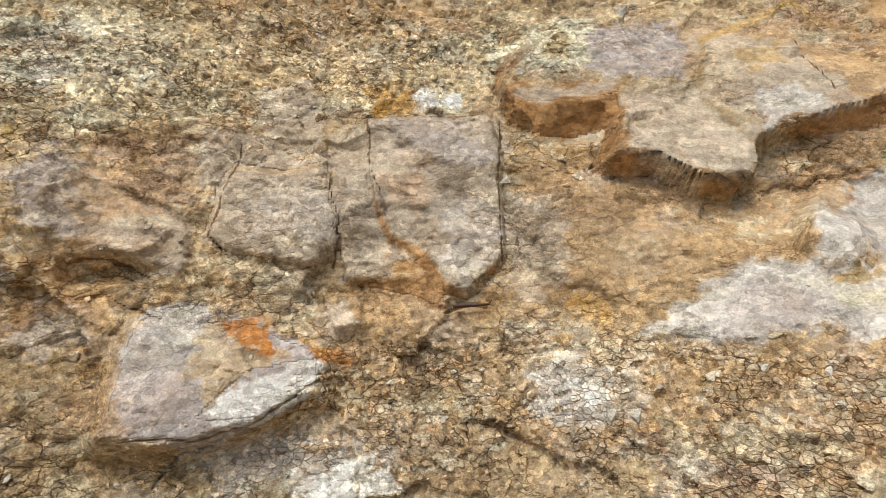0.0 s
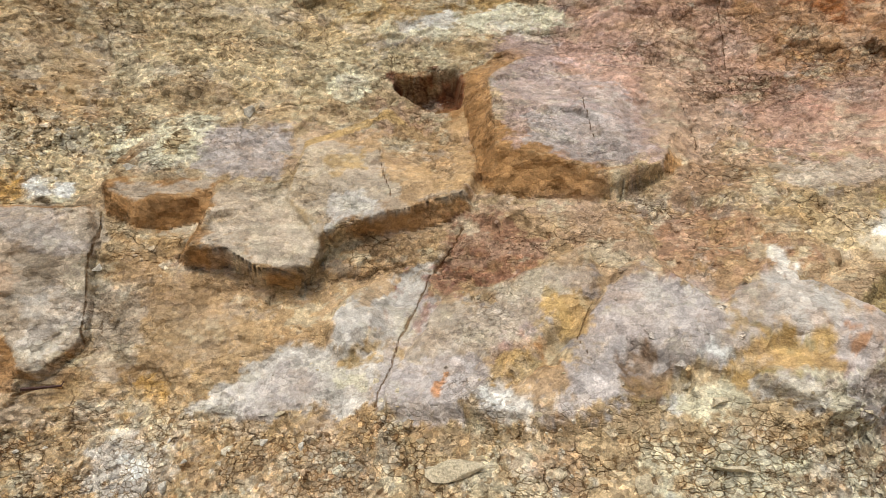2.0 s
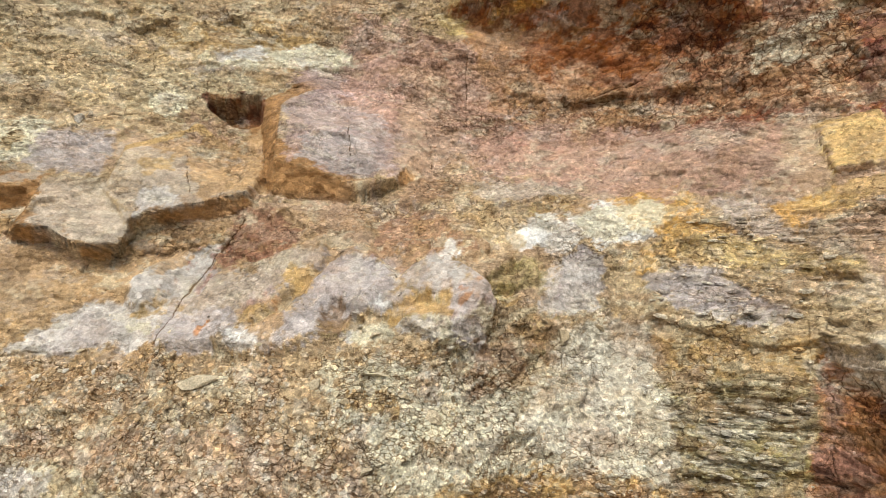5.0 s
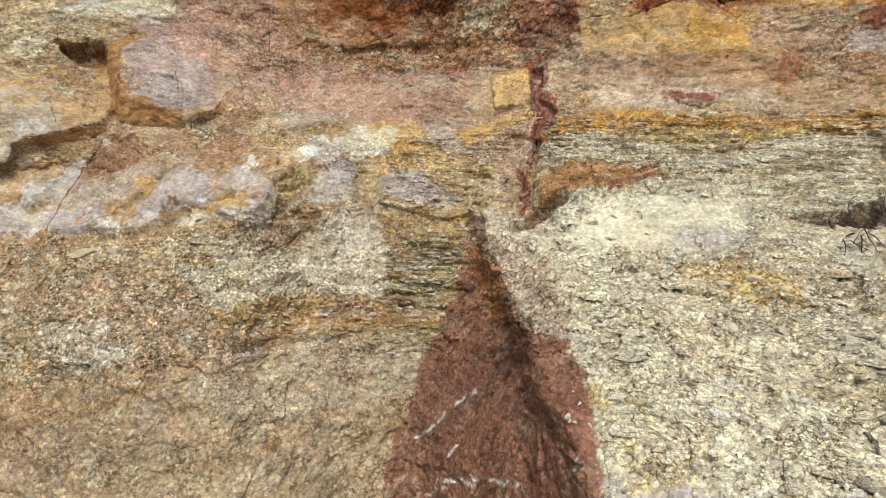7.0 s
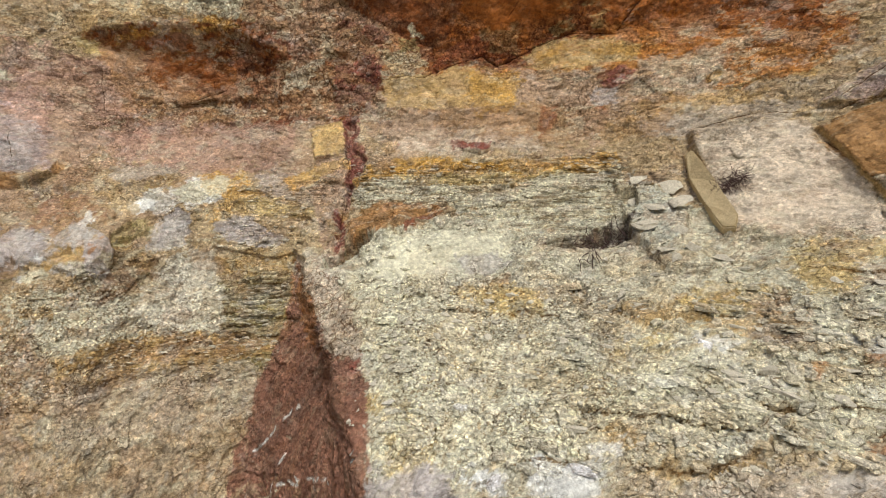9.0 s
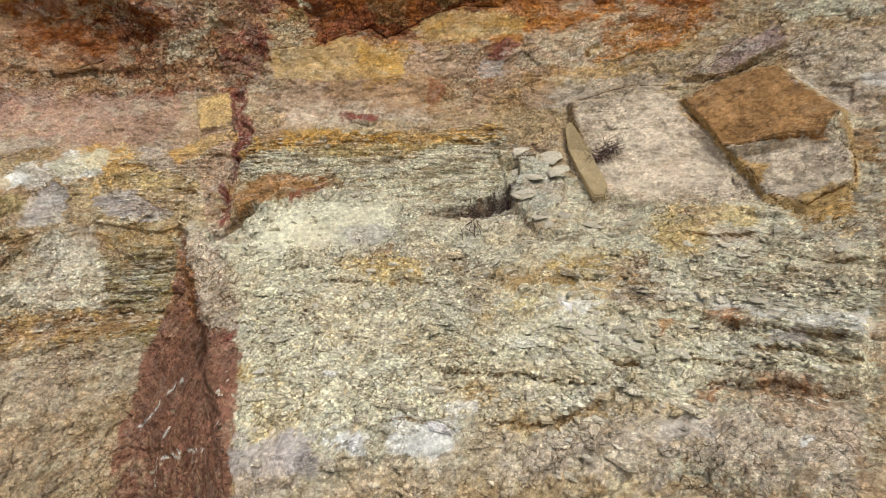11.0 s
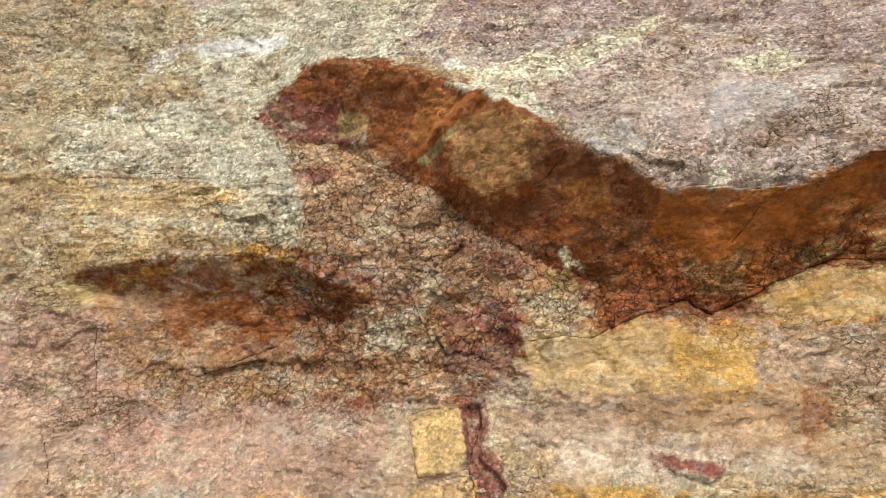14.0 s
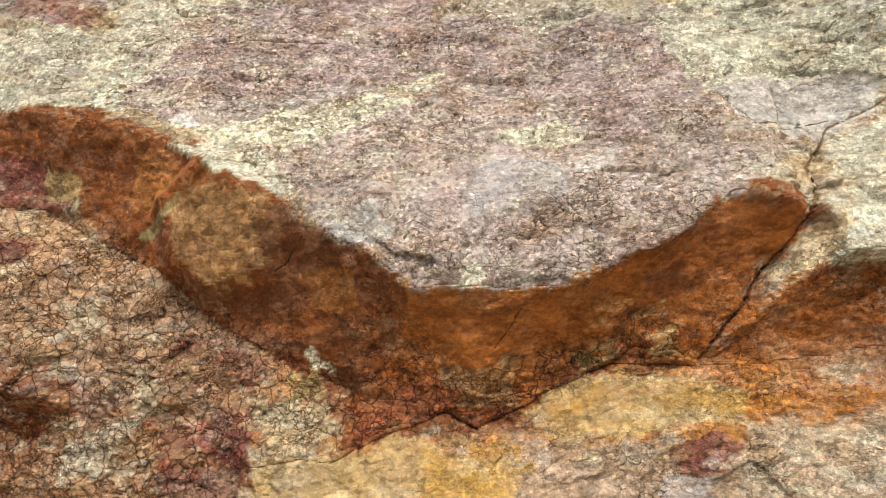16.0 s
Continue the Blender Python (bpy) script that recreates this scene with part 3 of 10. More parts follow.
patch("white", 0.5, [(3.642, 0.717), (3.702, 0.732), (3.715, 0.713), (3.656, 0.699)], soft=0.005)
patch("white", 0.5, [(3.496, 0.770), (3.564, 0.785), (3.580, 0.758), (3.523, 0.747)], soft=0.005)
patch("rosetan", 0.6, [(3.494, 0.677), (3.759, 0.710), (3.796, 0.666), (3.622, 0.639)], soft=0.015)
patch("rust", 0.4, [(3.393, 0.671), (3.577, 0.690), (3.584, 0.667), (3.438, 0.651)], soft=0.01)
patch("gold", 0.35, [(3.084, 0.964), (3.285, 0.985), (3.278, 0.930), (3.131, 0.923)], soft=0.02)
streak("white", 0.004, [(1.432, 0.329), (1.498, 0.361), (1.550, 0.369), (1.584, 0.401), (1.677, 0.429)])
streak("cream", 0.003, [(1.379, 0.430), (1.438, 0.463), (1.486, 0.468)])
streak("cream", 0.003, [(1.323, 0.252), (1.449, 0.322)])
streak("rosegrey", 0.003, [(1.556, 0.555), (1.751, 0.329)])
streak("rosegrey", 0.003, [(1.364, 0.536), (1.270, 0.245)])
streak("rosegrey", 0.003, [(1.728, 0.661), (1.918, 0.529)])
streak("cream", 0.002, [(1.346, 0.142), (1.388, 0.197)])
# far blocks
patch("clay", 0.9, [(3.087, 1.283), (3.291, 1.403), (3.479, 1.253), (3.397, 1.194), (3.217, 1.165)], soft=0.003)
patch("roseplaster", 0.7, [(3.225, 1.165), (3.473, 1.217), (3.524, 1.156), (3.541, 1.075), (3.439, 1.007), (3.372, 1.047), (3.275, 1.103)], soft=0.004)
patch("gold", 0.5, [(3.238, 1.135), (3.333, 1.149), (3.351, 1.073), (3.293, 1.087)], soft=0.01)
patch("ochre", 0.85, [(3.410, 1.014), (3.541, 1.072), (3.572, 1.004), (3.472, 0.986)], soft=0.006)
patch("lav", 0.7, [(3.386, 1.044), (3.483, 1.160), (3.498, 1.145), (3.476, 1.088), (3.408, 1.020)], soft=0.004)
patch("clay", 0.8, [(3.489, 1.226), (3.558, 1.236), (3.575, 1.143), (3.533, 1.144)], soft=0.004)
patch("roseplaster", 0.55, [(2.752, 1.329), (3.039, 1.356), (3.089, 1.270), (3.220, 1.152), (3.264, 1.038), (3.034, 1.017), (2.918, 1.026), (2.836, 1.182)], soft=0.006)
patch("mauve", 0.6, [(3.062, 1.401), (3.255, 1.565), (3.303, 1.502), (3.148, 1.419)], soft=0.008)
patch("lav", 0.5, [(2.590, 1.389), (2.726, 1.420), (2.816, 1.355), (2.631, 1.326)], soft=0.02)
# overhang
patch("umber", 0.95, [(1.209, 2.277), (1.382, 2.256), (1.545, 2.187), (1.696, 2.115), (1.881, 1.980), (2.016, 1.892), (2.027, 1.873), (2.162, 1.874), (2.296, 1.864), (2.382, 1.922), (2.581, 2.032), (2.670, 1.970), (2.510, 1.766), (2.503, 1.700), (2.365, 1.706), (2.253, 1.677), (2.167, 1.632), (1.999, 1.608), (1.926, 1.589), (1.809, 1.693), (1.700, 1.770), (1.578, 1.861), (1.511, 1.974), (1.329, 2.147), (1.218, 2.201)], soft=0.008)
patch("umber", 0.9, [(2.510, 1.746), (2.702, 1.889), (2.780, 1.879), (2.773, 1.748), (2.642, 1.710)], soft=0.012)
patch("clay", 0.5, [(2.026, 1.870), (2.296, 1.862), (2.391, 1.917), (2.369, 1.806), (2.245, 1.728), (1.999, 1.740)], soft=0.012)
patch("clay", 0.6, [(1.570, 2.040), (1.686, 2.094), (1.758, 2.008), (1.761, 1.919), (1.652, 1.901), (1.576, 1.938)], soft=0.012)
patch("cocoa", 0.7, [(1.705, 1.988), (1.849, 1.915), (1.915, 1.826), (1.851, 1.744), (1.754, 1.768), (1.675, 1.857)], soft=0.02)
patch("olive", 0.5, [(1.521, 1.996), (1.577, 2.075), (1.590, 2.063), (1.537, 1.973)], soft=0.004)
patch("gold", 0.45, [(2.313, 1.808), (2.433, 1.844), (2.490, 1.820), (2.473, 1.716), (2.384, 1.721)], soft=0.015)
patch("maroon", 0.7, [(1.103, 2.169), (1.313, 2.158), (1.321, 2.065), (1.204, 2.073)], soft=0.008)
patch("maroon", 0.6, [(1.218, 2.005), (1.314, 2.006), (1.313, 1.956), (1.230, 1.962)], soft=0.006)
patch("palesand", 0.6, [(1.313, 2.150), (1.369, 2.137), (1.383, 2.068), (1.328, 2.064)], soft=0.004)
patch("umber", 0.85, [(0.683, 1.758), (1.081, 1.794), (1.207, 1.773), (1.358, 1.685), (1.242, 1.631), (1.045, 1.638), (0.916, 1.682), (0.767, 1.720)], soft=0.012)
patch("palesand", 0.7, [(1.819, 1.767), (1.868, 1.765), (1.885, 1.719), (1.842, 1.721)], soft=0.004)
# yellow bulge
patch("palegold", 0.6, [(1.741, 1.566), (1.952, 1.604), (2.207, 1.552), (2.263, 1.447), (2.059, 1.439), (1.763, 1.458)], soft=0.04)
patch("gold", 0.9, [(2.053, 1.547), (2.206, 1.535), (2.206, 1.450), (2.076, 1.455)], soft=0.01)
patch("gold", 0.6, [(1.936, 1.589), (2.061, 1.608), (2.175, 1.556), (2.193, 1.490), (1.957, 1.530)], soft=0.01)
patch("ochre", 0.7, [(2.270, 1.666), (2.527, 1.700), (2.679, 1.638), (2.630, 1.603), (2.362, 1.622)], soft=0.015)
patch("rust", 0.45, [(2.199, 1.622), (2.451, 1.599), (2.473, 1.494), (2.304, 1.500)], soft=0.02)
patch("maroon", 0.9, [(2.462, 1.566), (2.537, 1.588), (2.553, 1.561), (2.500, 1.521)], soft=0.006)
patch("maroon", 0.9, [(1.993, 1.329), (2.050, 1.332), (2.050, 1.300), (2.004, 1.304)], soft=0.004)
patch("maroon", 0.9, [(2.070, 1.320), (2.136, 1.317), (2.132, 1.294), (2.077, 1.303)], soft=0.004)
patch("maroon", 0.7, [(2.282, 1.462), (2.340, 1.467), (2.341, 1.397), (2.297, 1.338), (2.284, 1.387)], soft=0.008)
patch("maroon", 0.8, [(2.407, 1.464), (2.451, 1.456), (2.430, 1.438)], soft=0.004)
patch("maroon", 0.7, [(1.792, 1.338), (1.857, 1.342), (1.859, 1.318), (1.807, 1.320)], soft=0.005)
patch("lav", 0.4, [(2.600, 1.415), (2.772, 1.436), (2.718, 1.344), (2.611, 1.332)], soft=0.02)
patch("gold", 0.6, [(2.763, 1.539), (2.832, 1.529), (2.832, 1.506), (2.772, 1.514)], soft=0.006)
# upper face
patch("lav", 0.8, [(1.988, 2.019), (2.180, 2.119), (2.308, 2.097), (2.299, 2.026), (2.184, 1.975), (2.043, 1.971)], soft=0.008)
patch("lavwhite", 0.8, [(1.845, 2.036), (1.986, 2.053), (2.011, 1.962), (1.935, 1.955)], soft=0.005)
patch("white", 0.7, [(1.686, 2.249), (1.827, 2.282), (1.969, 2.308), (1.970, 2.287), (1.828, 2.256), (1.699, 2.222)], soft=0.006)
patch("cream", 0.8, [(2.168, 2.173), (2.308, 2.168), (2.313, 2.141), (2.189, 2.147)], soft=0.006)
patch("cream", 0.8, [(1.743, 2.139), (1.793, 2.143), (1.800, 2.112), (1.751, 2.112)], soft=0.004)
patch("lavwhite", 0.6, [(2.298, 2.132), (2.375, 2.133), (2.375, 2.091), (2.308, 2.089)], soft=0.006)
patch("lav", 0.7, [(2.544, 2.255), (2.666, 2.256), (2.786, 2.240), (2.728, 2.163), (2.578, 2.195)], soft=0.008)
patch("white", 0.5, [(2.473, 2.368), (2.654, 2.373), (2.582, 2.316)], soft=0.01)
patch("mauve", 0.5, [(1.872, 2.274), (2.091, 2.271), (2.297, 2.233), (2.198, 2.187), (1.922, 2.179)], soft=0.02)
patch("mauve", 0.5, [(2.296, 2.342), (2.518, 2.283), (2.516, 2.244), (2.307, 2.272)], soft=0.02)
patch("palesand", 0.6, [(1.563, 2.224), (1.874, 2.247), (1.863, 2.084), (1.727, 2.140)], soft=0.02)
patch("maroon", 0.5, [(1.212, 2.537), (1.392, 2.550), (1.397, 2.478), (1.286, 2.465)], soft=0.01)
patch("white", 0.6, [(0.687, 2.130), (0.890, 2.374), (1.171, 2.385), (1.200, 2.363), (0.917, 2.346)], soft=0.01)
patch("white", 0.6, [(0.893, 2.213), (0.976, 2.190), (0.936, 2.161)], soft=0.006)
# near blocks
patch("lavtan", 0.75, [(-0.511, 1.176), (-0.326, 1.188), (-0.333, 0.978), (-0.388, 0.940), (-0.422, 0.974), (-0.444, 1.004), (-0.482, 1.000), (-0.541, 0.962), (-0.556, 1.081), (-0.515, 1.114)], soft=0.006)
patch("lavtan", 0.65, [(-0.724, 1.013), (-0.672, 1.162), (-0.558, 1.106), (-0.558, 0.981), (-0.646, 0.973)], soft=0.008)
patch("lavtan", 0.5, [(-0.323, 1.036), (-0.242, 1.051), (-0.100, 1.028), (-0.077, 0.978), (-0.195, 0.955), (-0.310, 0.935)], soft=0.015)
patch("lav", 0.65, [(-0.947, 1.087), (-0.896, 1.111), (-0.744, 0.994), (-0.750, 0.973), (-0.828, 0.993), (-0.936, 1.019)], soft=0.015)
patch("lav", 0.9, [(-0.824, 0.778), (-0.796, 0.898), (-0.768, 0.917), (-0.715, 0.930), (-0.694, 0.909), (-0.587, 0.864), (-0.571, 0.844), (-0.579, 0.816), (-0.657, 0.789), (-0.762, 0.764)], soft=0.004)
patch("lavwhite", 0.8, [(-0.724, 0.793), (-0.692, 0.820), (-0.658, 0.846), (-0.576, 0.851), (-0.579, 0.816), (-0.657, 0.789)], soft=0.006)
patch("lavwhite", 0.8, [(-0.795, 0.884), (-0.768, 0.914), (-0.748, 0.903), (-0.797, 0.852), (-0.817, 0.827)], soft=0.006)
patch("rust", 0.75, [(-0.701, 0.909), (-0.638, 0.901), (-0.623, 0.872), (-0.536, 0.865), (-0.550, 0.851), (-0.637, 0.864), (-0.686, 0.881)], soft=0.008)
patch("ochre", 0.5, [(-0.733, 0.869), (-0.665, 0.866), (-0.705, 0.828), (-0.726, 0.835)], soft=0.012)
patch("lavwhite", 0.8, [(-0.139, 0.897), (-0.024, 0.988), (0.042, 0.986), (0.105, 0.961), (0.080, 0.904), (-0.065, 0.901)], soft=0.008)
patch("lavwhite", 0.85, [(0.047, 0.999), (0.097, 1.062), (0.156, 1.092), (0.097, 0.999), (0.078, 0.986)], soft=0.005)
patch("lav", 0.6, [(-0.165, 1.338), (-0.047, 1.335), (-0.065, 1.242), (-0.169, 1.254)], soft=0.012)
patch("lavtan", 0.7, [(0.057, 1.257), (0.192, 1.231), (0.147, 1.196), (0.035, 1.158), (0.023, 1.210)], soft=0.005)
patch("ochre", 0.6, [(0.026, 1.294), (0.104, 1.295), (0.059, 1.265)], soft=0.008)
patch("lavtan", 0.6, [(-0.132, 1.223), (-0.035, 1.231), (-0.018, 1.080), (-0.082, 1.114), (-0.147, 1.141)], soft=0.006)
patch("gold", 0.8, [(-0.517, 1.226), (-0.484, 1.246), (-0.436, 1.233), (-0.454, 1.185), (-0.503, 1.179)], soft=0.008)
patch("cream", 0.85, [(-0.440, 1.223), (-0.394, 1.238), (-0.367, 1.214), (-0.389, 1.195), (-0.434, 1.194)], soft=0.006)
patch("cream", 0.85, [(-0.254, 1.340), (-0.205, 1.361), (-0.172, 1.349), (-0.183, 1.268), (-0.219, 1.253), (-0.253, 1.275)], soft=0.006)
patch("ochre", 0.6, [(-0.225, 1.339), (-0.190, 1.339), (-0.205, 1.295), (-0.226, 1.295)], soft=0.006)
patch("cream", 0.8, [(-0.549, 1.239), (-0.517, 1.255), (-0.518, 1.202), (-0.542, 1.206)], soft=0.006)
patch("cream", 0.5, [(-0.901, 1.171), (-0.865, 1.183), (-0.867, 1.135), (-0.891, 1.133)], soft=0.01)
patch("lav", 0.4, [(-0.955, 1.274), (-0.780, 1.304), (-0.777, 1.256), (-0.931, 1.226)], soft=0.03)
patch("pale", 0.6, [(-0.300, 0.855), (-0.176, 0.864), (-0.191, 0.797), (-0.298, 0.789)], soft=0.02)
patch("lav", 0.5, [(-0.293, 0.855), (-0.227, 0.860), (-0.236, 0.827), (-0.289, 0.823)], soft=0.01)
patch("pale", 0.6, [(-0.736, 0.752), (-0.478, 0.797), (-0.465, 0.714), (-0.688, 0.707)], soft=0.02)
patch("lav", 0.5, [(-0.941, 0.928), (-0.838, 0.925), (-0.816, 0.872), (-0.927, 0.871)], soft=0.015)
patch("ochre", 0.6, [(-0.937, 0.865), (-0.822, 0.859), (-0.826, 0.828), (-0.924, 0.835)], soft=0.02)
patch("ochre", 0.4, [(-0.536, 0.851), (-0.446, 0.908), (-0.364, 0.909), (-0.477, 0.824)], soft=0.03)
patch("gold", 0.4, [(-0.260, 0.925), (-0.199, 0.927), (-0.202, 0.900), (-0.256, 0.898)], soft=0.015)
patch("lavtan", 0.6, [(-0.580, 0.936), (-0.521, 0.929), (-0.525, 0.889), (-0.565, 0.900)], soft=0.005)
patch("lavtan", 0.7, [(-0.746, 1.152), (-0.690, 1.161), (-0.692, 1.124), (-0.737, 1.076)], soft=0.006)
patch("ochre", 0.5, [(-0.951, 1.066), (-0.928, 1.074), (-0.927, 1.046), (-0.949, 1.042)], soft=0.01)
patch("lavtan", 0.6, [(-0.628, 1.220), (-0.581, 1.223), (-0.585, 1.186), (-0.620, 1.184)], soft=0.008)
patch("clay", 0.9, [(-0.316, 1.205), (-0.225, 1.207), (-0.141, 1.221), (-0.147, 1.163), (-0.186, 1.145), (-0.232, 1.154), (-0.288, 1.154), (-0.314, 1.172)], soft=0.004)
patch("clay", 0.8, [(-0.198, 1.116), (-0.169, 1.142), (-0.104, 1.136), (-0.059, 1.085), (-0.015, 1.076), (-0.064, 1.065), (-0.099, 1.106), (-0.153, 1.098)], soft=0.004)
patch("clay", 0.8, [(0.029, 1.153), (0.138, 1.190), (0.211, 1.208), (0.202, 1.172), (0.107, 1.154), (0.028, 1.136)], soft=0.004)
patch("clay", 0.8, [(-0.482, 0.999), (-0.444, 1.006), (-0.422, 0.974), (-0.400, 0.941), (-0.422, 0.944), (-0.452, 0.959), (-0.539, 0.951), (-0.541, 0.962)], soft=0.006)
# quartz veins
patch("maroon", 0.3, [(0.245, 1.118), (0.357, 1.120), (0.351, 1.078), (0.290, 1.053), (0.218, 1.043)], soft=0.02)
patch("lav", 0.75, [(-0.127, 0.900), (0.006, 0.965), (0.049, 0.966), (0.022, 0.907)], soft=0.012)
patch("lavwhite", 0.75, [(0.102, 0.996), (0.158, 1.073), (0.216, 1.118), (0.189, 1.050), (0.140, 0.983)], soft=0.005)
patch("lav", 0.7, [(0.146, 0.957), (0.235, 1.051), (0.342, 1.078), (0.440, 1.116), (0.448, 1.080), (0.364, 1.007), (0.255, 0.922), (0.140, 0.908)], soft=0.015)
patch("lavwhite", 0.7, [(0.049, 0.966), (0.143, 0.970), (0.125, 0.937), (0.056, 0.937)], soft=0.006)
patch("lav", 0.9, [(0.257, 0.912), (0.367, 0.959), (0.440, 1.037), (0.519, 1.105), (0.584, 1.047), (0.528, 0.988), (0.416, 0.928)], soft=0.01)
patch("lav", 0.7, [(0.520, 0.988), (0.694, 1.100), (0.745, 1.057), (0.795, 1.017), (0.784, 0.945), (0.716, 0.937), (0.609, 0.990)], soft=0.015)
patch("lavwhite", 0.85, [(0.949, 1.089), (1.033, 1.099), (1.002, 0.998), (0.934, 0.997)], soft=0.01)
patch("white", 0.8, [(0.253, 0.936), (0.302, 0.951), (0.361, 0.929), (0.355, 0.915), (0.265, 0.915)], soft=0.008)
patch("white", 0.7, [(0.878, 1.153), (0.923, 1.158), (0.918, 1.137), (0.883, 1.132)], soft=0.006)
patch("white", 0.7, [(1.011, 1.200), (1.109, 1.205), (1.096, 1.156), (1.026, 1.164)], soft=0.015)
patch("rust", 0.55, [(0.267, 0.982), (0.357, 0.991), (0.367, 0.959), (0.276, 0.955)], soft=0.012)
patch("ochre", 0.7, [(0.352, 1.055), (0.440, 1.058), (0.398, 1.008), (0.359, 1.014)], soft=0.01)
patch("olive", 0.7, [(0.611, 1.002), (0.654, 1.018), (0.736, 1.016), (0.687, 0.983), (0.615, 0.972)], soft=0.012)
patch("olive", 0.7, [(0.456, 0.986), (0.504, 0.994), (0.495, 0.964), (0.459, 0.949)], soft=0.01)
patch("ochre", 0.8, [(0.788, 1.057), (0.844, 1.076), (0.865, 1.058), (0.847, 1.016), (0.797, 1.023)], soft=0.008)
patch("olive", 0.7, [(0.799, 0.939), (0.875, 0.965), (0.943, 0.971), (0.901, 0.912), (0.801, 0.917)], soft=0.02)
patch("cream", 0.7, [(0.534, 0.962), (0.582, 0.969), (0.595, 0.945), (0.532, 0.941)], soft=0.008)
patch("lav", 0.65, [(0.302, 1.444), (0.429, 1.309), (0.497, 1.257), (0.547, 1.297), (0.533, 1.436), (0.364, 1.480)], soft=0.02)
patch("lavwhite", 0.8, [(0.660, 1.398), (0.726, 1.399), (0.717, 1.323), (0.656, 1.310)], soft=0.006)
patch("lavwhite", 0.6, [(0.470, 1.395), (0.552, 1.395), (0.529, 1.344), (0.479, 1.350)], soft=0.01)
patch("pale", 0.7, [(0.144, 1.600), (0.272, 1.621), (0.481, 1.632), (0.449, 1.576), (0.252, 1.586)], soft=0.015)
patch("cream", 0.7, [(0.022, 1.459), (0.070, 1.483), (0.086, 1.424), (0.038, 1.414)], soft=0.008)
patch("lav", 0.5, [(0.763, 1.251), (0.998, 1.285), (1.001, 1.258), (0.869, 1.227), (0.768, 1.225)], soft=0.015)
patch("lav", 0.8, [(1.115, 1.060), (1.244, 1.093), (1.287, 1.039), (1.247, 1.009), (1.186, 1.019)], soft=0.008)
patch("lav", 0.6, [(1.281, 1.039), (1.374, 1.030), (1.386, 1.003), (1.306, 0.995)], soft=0.01)
patch("lav", 0.6, [(1.269, 1.246), (1.414, 1.262), (1.393, 1.154), (1.301, 1.151)], soft=0.015)
patch("lavwhite", 0.8, [(0.890, 1.078), (0.963, 1.084), (0.974, 1.024), (0.898, 0.984)], soft=0.01)
patch("cream", 0.7, [(0.983, 1.178), (1.152, 1.234), (1.179, 1.180), (1.052, 1.137)], soft=0.015)
patch("ochre", 0.7, [(0.874, 1.196), (0.981, 1.221), (0.970, 1.177), (0.876, 1.168)], soft=0.01)
patch("white", 0.8, [(0.664, 0.838), (0.711, 0.853), (0.722, 0.823), (0.674, 0.818)], soft=0.008)
patch("brown", 0.6, [(0.756, 0.928), (0.829, 0.958), (0.869, 0.949), (0.837, 0.886), (0.774, 0.885)], soft=0.02)
patch("cream", 0.7, [(0.548, 0.892), (0.609, 0.901), (0.600, 0.882)], soft=0.005)
patch("ochre", 0.6, [(0.493, 0.862), (0.602, 0.868), (0.611, 0.826), (0.527, 0.822)], soft=0.015)
patch("pale", 0.6, [(0.116, 0.660), (0.239, 0.714), (0.330, 0.710), (0.347, 0.646), (0.135, 0.601)], soft=0.02)
patch("pale", 0.5, [(-0.051, 0.717), (-0.169, 0.710), (-0.152, 0.649), (-0.046, 0.657)], soft=0.02)
patch("clay", 0.9, [(0.236, 1.478), (0.285, 1.455), (0.303, 1.324), (0.449, 1.273), (0.496, 1.226), (0.477, 1.216), (0.255, 1.220), (0.231, 1.398)], soft=0.005)
patch("brown", 0.8, [(0.139, 1.460), (0.237, 1.464), (0.246, 1.411), (0.200, 1.404)], soft=0.008)
patch("clay", 0.85, [(0.026, 1.153), (0.159, 1.198), (0.255, 1.217), (0.294, 1.214), (0.247, 1.189), (0.163, 1.164), (0.037, 1.140)], soft=0.005)
# relief of the near end
block(0.055, 0.03, [(-0.824, 0.778), (-0.796, 0.898), (-0.768, 0.917), (-0.715, 0.930), (-0.694, 0.909), (-0.587, 0.864), (-0.571, 0.844), (-0.579, 0.816), (-0.657, 0.789), (-0.762, 0.764)], fade=(-0.704, 0.788, -0.695, 0.937), rag=0.2)
block(0.01, 0.012, [(-0.947, 1.087), (-0.896, 1.111), (-0.744, 0.994), (-0.750, 0.973), (-0.828, 0.993), (-0.936, 1.019)])
block(0.03, 0.02, [(0.047, 0.999), (0.097, 1.062), (0.156, 1.092), (0.097, 0.999), (0.078, 0.986)], fade=(0.057, 1.006, 0.148, 1.077))
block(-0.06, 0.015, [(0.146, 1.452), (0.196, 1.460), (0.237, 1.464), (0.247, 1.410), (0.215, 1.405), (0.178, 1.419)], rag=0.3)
block(0.02, 0.02, [(0.257, 0.912), (0.367, 0.959), (0.440, 1.037), (0.519, 1.105), (0.584, 1.047), (0.528, 0.988), (0.416, 0.928)])
block(0.015, 0.015, [(0.520, 0.988), (0.694, 1.100), (0.745, 1.057), (0.795, 1.017), (0.784, 0.945), (0.716, 0.937), (0.609, 0.990)])
block(0.015, 0.01, [(0.146, 0.957), (0.235, 1.051), (0.342, 1.078), (0.440, 1.116), (0.448, 1.080), (0.364, 1.007), (0.255, 0.922), (0.140, 0.908)])
block(-0.02, 0.012, [(0.788, 1.057), (0.844, 1.076), (0.865, 1.058), (0.847, 1.016), (0.797, 1.023)])
